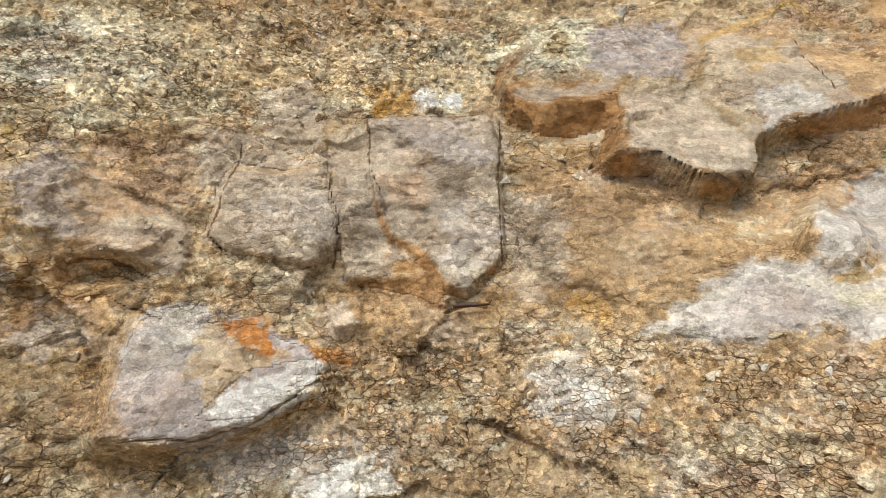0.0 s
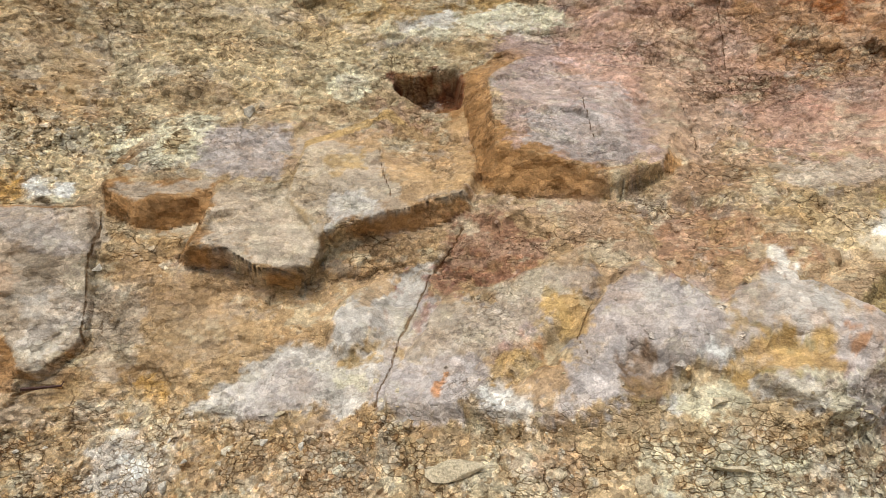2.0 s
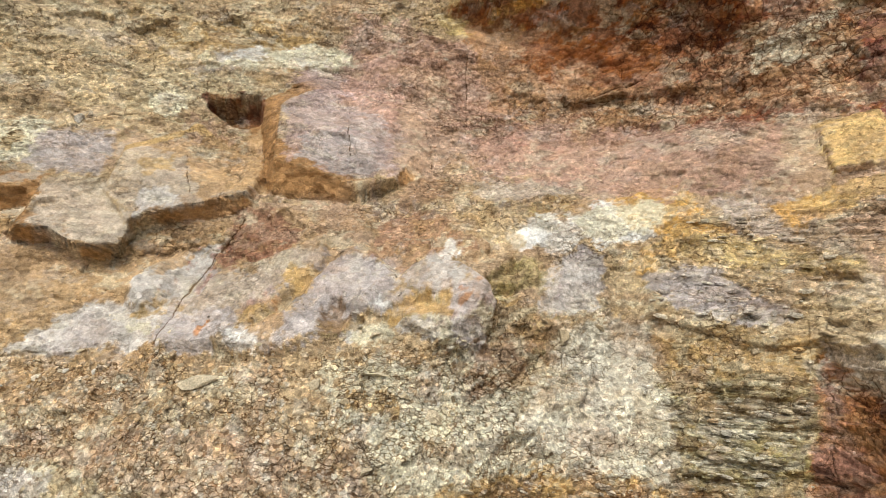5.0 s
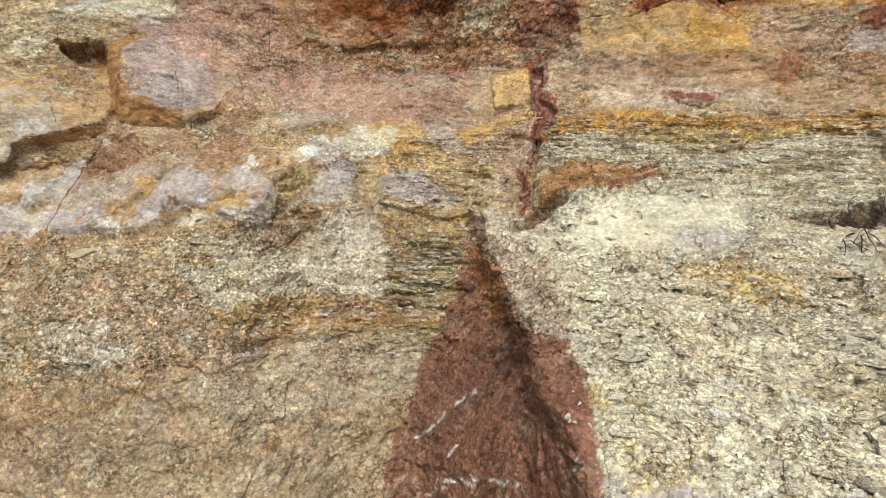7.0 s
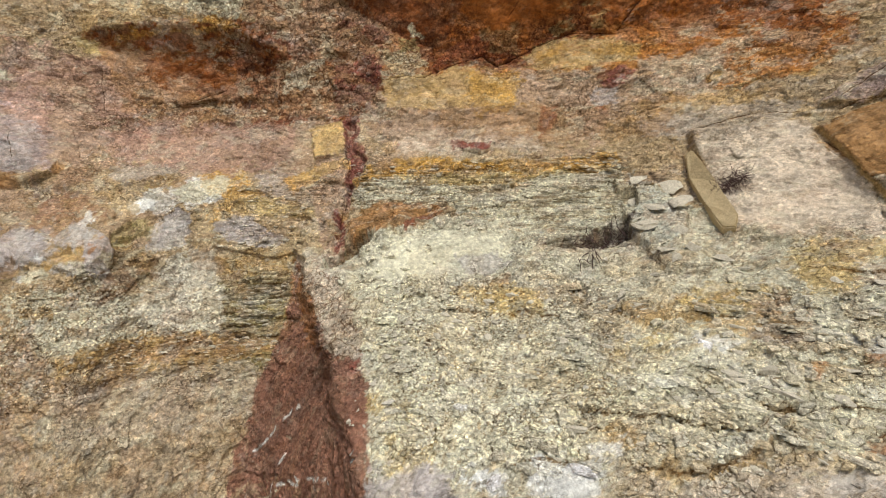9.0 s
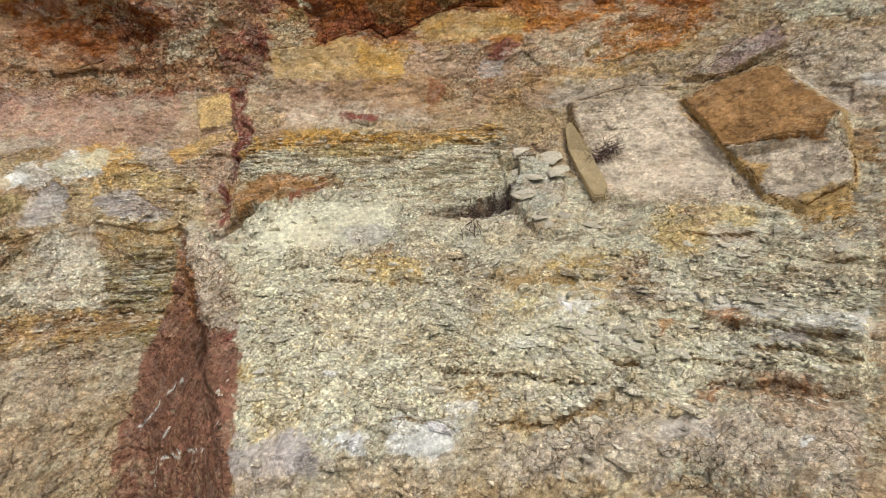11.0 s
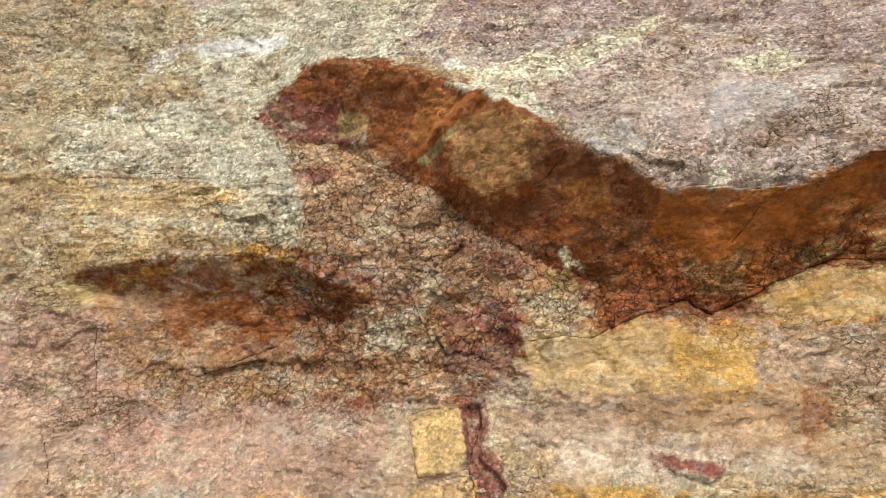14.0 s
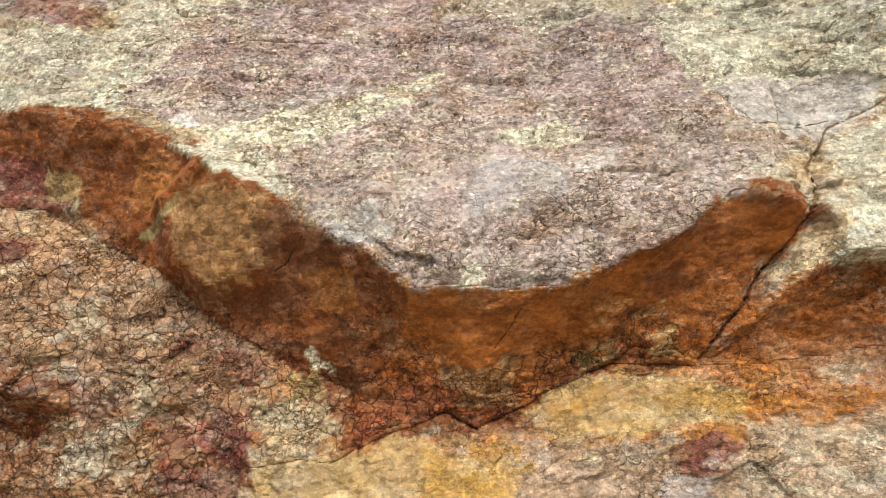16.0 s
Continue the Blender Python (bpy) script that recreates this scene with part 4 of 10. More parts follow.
# relief of the vein, ledge and far blocks
block(0.012, 0.006, [(1.118, 1.124), (1.264, 1.205), (1.426, 1.211), (1.611, 1.246), (1.585, 1.024), (1.517, 0.965), (1.342, 0.950), (1.124, 0.996)])
block(-0.02, 0.005, [(1.597, 1.417), (1.623, 1.420), (1.632, 1.325), (1.690, 1.280), (1.645, 1.195), (1.641, 1.120), (1.646, 0.996), (1.592, 0.967), (1.602, 1.039), (1.631, 1.203), (1.605, 1.326)])
block(0.04, 0.03, [(1.658, 1.088), (1.821, 1.122), (2.015, 1.091), (1.819, 1.033), (1.682, 1.012)], fade=(1.835, 1.038, 1.818, 1.138))
block(-0.1, 0.015, [(1.594, 0.960), (1.683, 1.009), (1.755, 1.007), (1.640, 0.961)])
block(0.03, 0.015, [(1.736, 0.978), (1.852, 1.038), (2.073, 1.068), (2.269, 1.026), (2.238, 0.971), (1.948, 0.913)], fade=(1.998, 1.048, 2.033, 0.890))
block(-0.06, 0.012, [(2.381, 0.993), (2.490, 1.015), (2.610, 1.041), (2.624, 1.015), (2.522, 0.989)], rag=0.2)
block(0.04, 0.02, [(2.752, 1.329), (3.039, 1.356), (3.089, 1.270), (3.220, 1.152), (3.264, 1.038), (3.034, 1.017), (2.918, 1.026), (2.820, 1.164)], fade=(2.872, 1.109, 3.221, 1.235))
block(0.03, 0.03, [(3.087, 1.283), (3.291, 1.403), (3.479, 1.253), (3.474, 1.212), (3.217, 1.165)], fade=(3.353, 1.188, 3.247, 1.423))
block(0.03, 0.01, [(2.538, 1.174), (2.646, 1.170), (2.789, 1.059), (2.789, 0.997), (2.918, 0.938), (2.791, 0.941), (2.621, 1.028)])
block(0.02, 0.008, [(3.090, 0.751), (3.206, 0.759), (3.259, 0.699), (3.163, 0.694)], fade=(3.200, 0.699, 3.146, 0.761))
block(0.03, 0.008, [(2.973, 0.678), (3.117, 0.697), (3.243, 0.666), (3.125, 0.661)], fade=(3.122, 0.665, 3.019, 0.718))
block(0.03, 0.008, [(3.275, 0.704), (3.721, 0.771), (3.751, 0.720), (3.605, 0.687), (3.351, 0.678)], fade=(3.574, 0.694, 3.529, 0.760))
block(0.025, 0.008, [(2.824, 0.686), (3.082, 0.650), (3.229, 0.654), (3.211, 0.631), (3.029, 0.610), (2.925, 0.641)], fade=(3.114, 0.621, 3.050, 0.682))
block(0.02, 0.008, [(3.317, 0.800), (3.692, 0.823), (3.712, 0.788), (3.517, 0.778)], fade=(3.587, 0.769, 3.544, 0.844))
block(0.012, 0.006, [(2.669, 0.857), (3.007, 0.876), (3.030, 0.857), (2.764, 0.836)])
# relief of the upper part
block(0.025, 0.06, [(1.741, 1.566), (1.952, 1.604), (2.207, 1.552), (2.263, 1.447), (2.059, 1.439), (1.763, 1.458)])
block(0.05, 0.04, [(1.570, 2.040), (1.686, 2.094), (1.769, 2.008), (1.761, 1.919), (1.653, 1.890), (1.576, 1.938)])
block(0.015, 0.008, [(2.313, 1.808), (2.388, 1.826), (2.394, 1.741), (2.347, 1.712)])
block(0.012, 0.006, [(2.422, 1.771), (2.488, 1.767), (2.482, 1.716), (2.429, 1.718)])
block(0.007, 0.01, [(1.016, 1.596), (1.156, 1.605), (1.353, 1.574), (1.351, 1.521), (1.123, 1.521)], fade=(1.151, 1.506, 1.157, 1.634))
block(0.03, 0.02, [(2.670, 1.970), (2.713, 2.106), (2.796, 2.178), (2.781, 1.890), (2.703, 1.892)], fade=(2.686, 1.960, 2.791, 2.064))
# texture zones
zone("smooth", 0.9, [(-0.316, 1.205), (-0.141, 1.221), (-0.148, 1.158), (-0.186, 1.139), (-0.288, 1.150)], soft=0.01)
zone("smooth", 0.85, [(-0.198, 1.116), (-0.169, 1.142), (-0.104, 1.136), (-0.059, 1.085), (-0.011, 1.076), (-0.065, 1.061), (-0.153, 1.097)], soft=0.008)
zone("smooth", 0.85, [(0.026, 1.153), (0.138, 1.190), (0.212, 1.210), (0.200, 1.167), (0.106, 1.149), (0.027, 1.134)], soft=0.008)
zone("smooth", 0.85, [(-0.165, 1.338), (-0.037, 1.345), (-0.025, 1.240), (0.026, 1.153), (0.187, 1.213), (0.220, 1.246), (0.041, 1.330)], soft=0.02)
zone("smooth", 0.8, [(-0.138, 1.218), (-0.027, 1.226), (0.019, 1.156), (-0.018, 1.080), (-0.078, 1.096), (-0.104, 1.139), (-0.145, 1.149)], soft=0.01)
zone("rough", 1, [(1.635, 0.900), (1.720, 0.972), (1.961, 1.060), (2.327, 0.953), (3.166, 0.948), (3.360, 0.831), (3.562, 0.491), (2.159, 0.380), (2.118, 0.577), (1.909, 0.706)], soft=0.04)
zone("smooth", 0.7, [(3.217, 1.165), (3.474, 1.212), (3.524, 1.156), (3.541, 1.075), (3.439, 1.007), (3.372, 1.047)], soft=0.02)
zone("crackle", 0.9, [(1.433, 0.918), (1.586, 0.970), (1.804, 0.836), (1.865, 0.750), (1.667, 0.719), (1.472, 0.823)], soft=0.02)
zone("smooth", 0.8, [(0.236, 1.478), (0.285, 1.455), (0.303, 1.324), (0.449, 1.273), (0.496, 1.226), (0.477, 1.216), (0.255, 1.220), (0.231, 1.398)], soft=0.01)
zone("smooth", 0.6, [(0.296, 1.451), (0.308, 1.324), (0.496, 1.226), (0.649, 1.334), (0.665, 1.551), (0.340, 1.562)], soft=0.03)
zone("smooth", 0.6, [(-0.141, 1.218), (-0.025, 1.240), (0.025, 1.151), (0.161, 1.196), (0.178, 1.260), (0.041, 1.330), (-0.165, 1.338)], soft=0.02)
zone("smooth", 0.6, [(-0.317, 1.141), (-0.198, 1.107), (-0.066, 1.027), (-0.058, 0.978), (-0.195, 0.955), (-0.309, 0.938)], soft=0.03)
zone("smooth", 0.6, [(0.146, 0.957), (0.235, 1.051), (0.440, 1.116), (0.584, 1.047), (0.528, 0.988), (0.416, 0.928), (0.140, 0.908)], soft=0.03)
zone("smooth", 0.6, [(-0.139, 0.897), (-0.024, 0.988), (0.105, 0.961), (0.080, 0.904)], soft=0.02)
zone("smooth", 0.6, [(1.790, 1.572), (2.246, 1.515), (2.476, 1.296), (1.811, 1.274)], soft=0.05)
zone("smooth", 0.5, [(0.719, 1.385), (1.467, 1.404), (1.582, 1.270), (1.381, 1.229), (0.871, 1.239)], soft=0.04)
zone("smooth", 0.3, [(1.502, 0.657), (1.851, 0.741), (2.114, 0.577), (2.075, 0.462), (1.182, 0.136), (1.308, 0.560)], soft=0.03)
zone("layer", 1, [(1.143, 0.882), (1.437, 0.923), (1.422, 0.751), (1.341, 0.673), (1.165, 0.709)], soft=0.03)
zone("layer", 0.5, [(1.116, 1.163), (1.611, 1.234), (1.577, 0.987), (1.150, 0.981)], soft=0.03)
zone("layer", 0.8, [(2.563, 0.852), (3.647, 0.922), (3.759, 0.710), (3.346, 0.653), (2.880, 0.644)], soft=0.05)
zone("layer", 0.8, [(1.649, 1.246), (2.537, 1.271), (2.565, 1.055), (2.338, 1.013), (2.038, 1.094), (1.663, 1.120)], soft=0.03)
zone("layer", 0.3, [(0.616, 2.041), (1.175, 1.973), (1.222, 1.786), (0.683, 1.761)], soft=0.03)
zone("layer", 0.5, [(0.633, 0.766), (1.443, 0.697), (1.272, 0.563), (0.677, 0.678)], soft=0.04)
zone("gravel", 0.9, [(1.767, 0.905), (2.618, 0.893), (2.923, 0.672), (2.814, 0.612), (2.090, 0.622)], soft=0.05)
zone("gravel", 1, [(-0.976, 1.306), (-0.289, 1.385), (-0.317, 1.264), (-0.643, 1.196), (-0.955, 1.135)], soft=0.05)
zone("gravel", 0.9, [(-0.580, 0.850), (0.075, 0.894), (0.024, 0.769), (-0.688, 0.700)], soft=0.05)
zone("gravel", 1, [(-0.203, 0.854), (0.768, 0.934), (0.884, 0.801), (1.141, 0.717), (0.577, 0.651), (-0.123, 0.553)], soft=0.06)
zone("gravel", 0.6, [(1.404, 2.251), (1.891, 2.001), (2.032, 1.873), (2.296, 1.873), (2.589, 2.034), (2.537, 2.321), (2.188, 2.515), (1.510, 2.548)], soft=0.03)
zone("crackle", 0.9, [(1.030, 1.869), (1.259, 1.995), (1.479, 1.979), (1.709, 1.734), (1.700, 1.459), (1.351, 1.521), (1.240, 1.576)], soft=0.06)
zone("crackle", 0.8, [(0.539, 1.677), (1.356, 1.628), (1.570, 1.448), (1.299, 1.375), (0.560, 1.434)], soft=0.06)
zone("crackle", 0.8, [(2.000, 1.781), (2.255, 1.728), (2.196, 1.630), (1.937, 1.599), (1.894, 1.743)], soft=0.04)
zone("flaky", 1, [(2.744, 0.851), (3.033, 0.882), (3.630, 0.966), (3.764, 0.703), (3.353, 0.646), (3.197, 0.621), (2.995, 0.603), (2.795, 0.688)], soft=0.06)
zone("flaky", 0.5, [(1.903, 0.764), (2.661, 0.761), (2.821, 0.633), (2.091, 0.636)], soft=0.05)
zone("flaky", 0.25, [(1.143, 0.882), (1.437, 0.923), (1.422, 0.751), (1.341, 0.673), (1.165, 0.709)], soft=0.03)
zone("flaky", 0.2, [(0.616, 2.041), (1.175, 1.973), (1.222, 1.786), (0.683, 1.761)], soft=0.03)
zone("smooth", 0.2, [(1.404, 2.251), (1.891, 2.001), (2.032, 1.873), (2.296, 1.873), (2.589, 2.034), (2.537, 2.321), (2.188, 2.515), (1.510, 2.548)], soft=0.03)
zone("smooth", 0.6, [(2.026, 1.870), (2.296, 1.862), (2.581, 2.032), (2.670, 1.970), (2.510, 1.766), (2.388, 1.847), (2.246, 1.770), (2.021, 1.791)], soft=0.02)
zone("smooth", 0.7, [(1.476, 2.104), (1.696, 2.105), (1.892, 1.968), (1.936, 1.825), (1.808, 1.766), (1.676, 1.835), (1.567, 1.883)], soft=0.03)
zone("smooth", 0.9, [(3.087, 1.283), (3.291, 1.403), (3.479, 1.253), (3.397, 1.194), (3.217, 1.165)], soft=0.01)
zone("smooth", 0.7, [(-0.824, 0.778), (-0.796, 0.898), (-0.715, 0.930), (-0.571, 0.844), (-0.657, 0.789), (-0.762, 0.764)], soft=0.01)
zone("smooth", 0.6, [(-0.556, 1.164), (-0.321, 1.188), (-0.333, 0.978), (-0.388, 0.940), (-0.541, 0.962)], soft=0.02)
zone("smooth", 0.6, [(2.752, 1.329), (3.039, 1.356), (3.220, 1.152), (3.264, 1.038), (2.918, 1.026)], soft=0.02)
# unmixed stretches
zone("pure", 1, [(1.209, 2.277), (1.382, 2.256), (1.545, 2.187), (1.696, 2.115), (1.881, 1.980), (2.016, 1.892), (2.027, 1.873), (2.162, 1.874), (2.296, 1.864), (2.382, 1.922), (2.581, 2.032), (2.670, 1.970), (2.510, 1.766), (2.503, 1.700), (2.365, 1.706), (2.253, 1.677), (2.167, 1.632), (1.999, 1.608), (1.926, 1.589), (1.809, 1.693), (1.700, 1.770), (1.578, 1.861), (1.511, 1.974), (1.329, 2.147), (1.218, 2.201)], soft=0.01)
zone("pure", 0.8, [(2.510, 1.746), (2.702, 1.889), (2.780, 1.879), (2.773, 1.748), (2.642, 1.710)], soft=0.01)
zone("pure", 0.8, [(1.434, 0.816), (1.514, 0.766), (1.666, 0.725), (1.844, 0.748), (1.920, 0.706), (2.038, 0.631), (2.118, 0.577), (2.087, 0.461), (2.074, 0.328), (1.077, -0.047), (1.172, 0.136), (1.248, 0.342), (1.291, 0.561), (1.429, 0.702)], soft=0.01)
zone("pure", 0.8, [(-0.316, 1.205), (-0.225, 1.207), (-0.141, 1.221), (-0.147, 1.163), (-0.186, 1.145), (-0.232, 1.154), (-0.288, 1.154), (-0.314, 1.172)], soft=0.004)
zone("pure", 0.8, [(0.236, 1.478), (0.285, 1.455), (0.303, 1.324), (0.449, 1.273), (0.496, 1.226), (0.477, 1.216), (0.255, 1.220), (0.231, 1.398)], soft=0.005)
zone("pure", 0.8, [(3.087, 1.283), (3.291, 1.403), (3.479, 1.253), (3.397, 1.194), (3.217, 1.165)], soft=0.004)
# colour of the ledge
patch("palesand", 0.8, [(1.737, 0.919), (1.909, 1.026), (2.134, 1.057), (2.278, 1.003), (2.494, 0.964), (2.443, 0.911), (2.188, 0.912), (1.885, 0.907)], soft=0.006)
zone("smooth", 0.7, [(1.755, 0.926), (1.910, 1.023), (2.134, 1.053), (2.260, 1.004), (2.285, 0.940), (2.112, 0.919)], soft=0.01)
patch("grey", 0.4, [(2.030, 0.929), (2.600, 0.921), (2.749, 0.801), (2.257, 0.757), (2.024, 0.821)], soft=0.03)
patch("yellow", 0.7, [(2.188, 0.869), (2.293, 0.881), (2.404, 0.860), (2.437, 0.824), (2.263, 0.828)], soft=0.008)
patch("rust", 0.35, [(2.246, 0.905), (2.282, 0.908), (2.303, 0.881), (2.261, 0.880)], soft=0.004)
patch("ochre", 0.6, [(2.706, 0.846), (2.917, 0.858), (2.940, 0.837), (2.770, 0.831)], soft=0.006)
patch("ochre", 0.55, [(2.831, 0.878), (2.974, 0.886), (3.013, 0.863), (2.901, 0.861)], soft=0.006)
patch("yellow", 0.5, [(2.051, 0.646), (2.207, 0.656), (2.274, 0.628), (2.168, 0.615)], soft=0.015)
patch("yellow", 0.55, [(1.940, 0.686), (2.112, 0.697), (2.154, 0.680), (2.021, 0.664)], soft=0.01)
patch("yellow", 0.5, [(3.058, 0.994), (3.189, 1.003), (3.261, 0.903), (3.149, 0.883)], soft=0.015)
patch("gold", 0.45, [(3.442, 1.074), (3.564, 1.062), (3.580, 0.986), (3.482, 0.993)], soft=0.02)
patch("lavwhite", 0.5, [(3.239, 0.955), (3.356, 0.947), (3.373, 0.872), (3.286, 0.879)], soft=0.015)
patch("cream", 0.7, [(3.015, 0.676), (3.173, 0.642), (3.179, 0.624), (3.045, 0.633)], soft=0.008)
patch("cream", 0.6, [(3.333, 0.669), (3.605, 0.687), (3.610, 0.652), (3.410, 0.626)], soft=0.03)
patch("greybrown", 0.35, [(2.592, 0.832), (2.764, 0.836), (2.824, 0.763), (2.721, 0.764)], soft=0.02)
patch("white", 0.5, [(2.935, 0.816), (3.053, 0.807), (3.059, 0.781), (2.976, 0.782)], soft=0.008)
patch("white", 0.45, [(3.290, 0.820), (3.393, 0.833), (3.406, 0.806), (3.320, 0.795)], soft=0.008)
patch("dustgrey", 0.5, [(2.571, 1.211), (2.789, 1.059), (2.789, 0.997), (2.638, 0.996)], soft=0.02)
block(-0.05, 0.01, [(2.570, 1.125), (2.605, 1.130), (2.625, 1.088), (2.599, 1.079)])
# gap under the roots: its earth and the shade inside painted nearly black
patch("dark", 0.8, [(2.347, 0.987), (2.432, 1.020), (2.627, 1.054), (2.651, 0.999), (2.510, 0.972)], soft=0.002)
patch("brown", 1, [(1.568, 0.950), (1.670, 1.023), (1.780, 1.017), (1.642, 0.952)], soft=0.002)
# mineral patches, from the near end to the far
patch("palesand", 0.8, [(-0.976, 1.306), (-0.761, 1.348), (-0.646, 1.323), (-0.651, 1.241), (-0.753, 1.204), (-0.867, 1.208), (-0.964, 1.212)], soft=0.03)
patch("lavwhite", 0.6, [(-0.974, 1.288), (-0.877, 1.307), (-0.774, 1.315), (-0.777, 1.256), (-0.931, 1.226)], soft=0.02)
patch("cream", 0.8, [(-0.757, 1.278), (-0.691, 1.281), (-0.704, 1.246), (-0.748, 1.241)], soft=0.008)
patch("cream", 0.8, [(-0.953, 1.167), (-0.925, 1.173), (-0.916, 1.150), (-0.947, 1.144)], soft=0.008)
patch("cream", 0.8, [(-0.894, 1.168), (-0.867, 1.179), (-0.858, 1.140), (-0.882, 1.131)], soft=0.006)
patch("yellow", 0.8, [(-0.955, 1.137), (-0.933, 1.139), (-0.937, 1.122), (-0.954, 1.120)], soft=0.006)
patch("tan", 0.6, [(-0.874, 1.348), (-0.286, 1.410), (-0.293, 1.345), (-0.849, 1.295)], soft=0.03)
patch("rosetan", 0.8, [(-0.867, 1.139), (-0.736, 1.149), (-0.746, 1.038), (-0.839, 1.025)], soft=0.01)
patch("clay", 0.6, [(-0.944, 0.974), (-0.834, 0.976), (-0.802, 0.959), (-0.819, 0.932), (-0.831, 0.912), (-0.907, 0.914), (-0.941, 0.915)], soft=0.015)
# shadowed hole at the left end, painted on in brown
patch("brown", 0.8, [(-0.948, 1.018), (-0.928, 1.014), (-0.919, 0.966), (-0.944, 0.960)], soft=0.006)
patch("greysand", 0.8, [(-0.285, 1.139), (-0.199, 1.161), (-0.164, 1.157), (-0.197, 1.115), (-0.230, 1.101), (-0.275, 1.116)], soft=0.005)
patch("rosetan", 0.8, [(-0.290, 1.120), (-0.073, 1.089), (0.052, 1.026), (-0.022, 1.065), (-0.174, 1.013), (-0.288, 1.044)], soft=0.012)
patch("rosetan", 0.8, [(0.078, 1.150), (0.203, 1.174), (0.171, 1.100), (0.097, 1.062), (-0.005, 1.076)], soft=0.012)
patch("maroon", 0.8, [(0.152, 1.091), (0.171, 1.100), (0.129, 1.012), (0.101, 0.999)], soft=0.006)
patch("ochre", 0.8, [(0.044, 0.973), (0.107, 0.975), (0.102, 0.964), (0.045, 0.960)], soft=0.004)
patch("tan", 0.7, [(-0.373, 0.718), (-0.268, 0.756), (-0.120, 0.785), (0.038, 0.805), (0.024, 0.769), (-0.375, 0.699)], soft=0.03)
patch("lavwhite", 0.7, [(-0.736, 0.752), (-0.478, 0.797), (-0.464, 0.751), (-0.551, 0.719), (-0.688, 0.713)], soft=0.015)
patch("white", 0.8, [(-0.607, 0.725), (-0.479, 0.745), (-0.480, 0.702), (-0.607, 0.696)], soft=0.012)
patch("lav", 0.6, [(0.031, 0.880), (0.068, 0.878), (0.050, 0.833), (0.007, 0.828)], soft=0.015)
patch("pale", 0.6, [(-0.087, 0.813), (0.045, 0.832), (0.040, 0.810), (-0.083, 0.786)], soft=0.015)
patch("gold", 0.6, [(-0.417, 0.876), (-0.350, 0.888), (-0.257, 0.884), (-0.330, 0.854), (-0.425, 0.849)], soft=0.015)
patch("rosetan", 0.6, [(-0.521, 0.886), (-0.416, 0.908), (-0.411, 0.852), (-0.506, 0.844)], soft=0.02)
patch("lavtan", 0.8, [(-0.671, 1.154), (-0.558, 1.106), (-0.559, 0.996), (-0.646, 0.984), (-0.721, 1.016)], soft=0.006)
patch("lavwhite", 0.6, [(-0.640, 1.041), (-0.573, 1.050), (-0.565, 1.011), (-0.625, 1.003)], soft=0.006)
patch("mauve", 0.5, [(-0.503, 1.170), (-0.341, 1.181), (-0.345, 1.125), (-0.488, 1.107)], soft=0.008)
patch("rosegrey", 0.6, [(-0.472, 1.107), (-0.346, 1.116), (-0.341, 1.059), (-0.458, 1.051)], soft=0.008)
patch("lavwhite", 0.6, [(-0.413, 0.989), (-0.343, 1.013), (-0.338, 0.975), (-0.388, 0.945)], soft=0.008)
patch("ochre", 0.6, [(-0.062, 1.672), (0.333, 1.717), (0.356, 1.658), (0.119, 1.592), (0.019, 1.546), (-0.084, 1.589)], soft=0.015)
patch("white", 0.85, [(0.129, 1.607), (0.356, 1.643), (0.478, 1.614), (0.467, 1.572), (0.270, 1.596), (0.151, 1.588)], soft=0.008)
patch("lav", 0.7, [(0.036, 1.584), (0.183, 1.593), (0.228, 1.557), (0.102, 1.538)], soft=0.01)
patch("umber", 0.8, [(0.844, 1.676), (0.973, 1.696), (1.198, 1.649), (1.194, 1.566), (1.095, 1.571), (0.922, 1.607)], soft=0.01)
patch("yellow", 0.8, [(0.657, 1.750), (0.876, 1.723), (0.865, 1.689), (0.688, 1.703)], soft=0.008)
patch("rosetan", 0.9, [(0.633, 1.681), (0.783, 1.683), (0.839, 1.564), (0.815, 1.490), (0.727, 1.447), (0.645, 1.461)], soft=0.01)
patch("mauve", 0.7, [(0.478, 1.671), (0.633, 1.681), (0.647, 1.476), (0.477, 1.474), (0.316, 1.491), (0.326, 1.545)], soft=0.012)
patch("palegold", 0.9, [(0.957, 1.522), (1.025, 1.551), (1.078, 1.575), (1.101, 1.527), (1.042, 1.518), (0.975, 1.497)], soft=0.003)
patch("maroon", 0.6, [(1.106, 1.491), (1.192, 1.515), (1.174, 1.422), (1.028, 1.436), (0.901, 1.415)], soft=0.015)
patch("maroon", 0.8, [(1.101, 1.353), (1.162, 1.366), (1.152, 1.324)], soft=0.01)
patch("rosetan", 0.8, [(0.774, 1.352), (1.172, 1.411), (1.162, 1.366), (0.927, 1.314), (0.773, 1.292)], soft=0.015)
patch("lav", 0.8, [(1.093, 1.320), (1.134, 1.316), (1.125, 1.280), (1.083, 1.278)], soft=0.008)
patch("brown", 0.7, [(0.585, 1.228), (0.629, 1.292), (0.743, 1.281), (0.688, 1.228), (0.609, 1.189)], soft=0.015)
patch("white", 0.85, [(0.967, 1.191), (1.123, 1.208), (1.109, 1.156), (0.976, 1.164)], soft=0.01)
patch("lavwhite", 0.9, [(0.873, 1.163), (0.929, 1.164), (0.918, 1.134), (0.874, 1.133)], soft=0.004)
patch("lav", 0.95, [(0.965, 1.122), (1.041, 1.103), (1.020, 1.005), (0.939, 0.998), (0.945, 1.060)], soft=0.005)
patch("lavwhite", 0.8, [(0.949, 1.032), (1.005, 1.032), (0.995, 0.998), (0.944, 0.999)], soft=0.006)
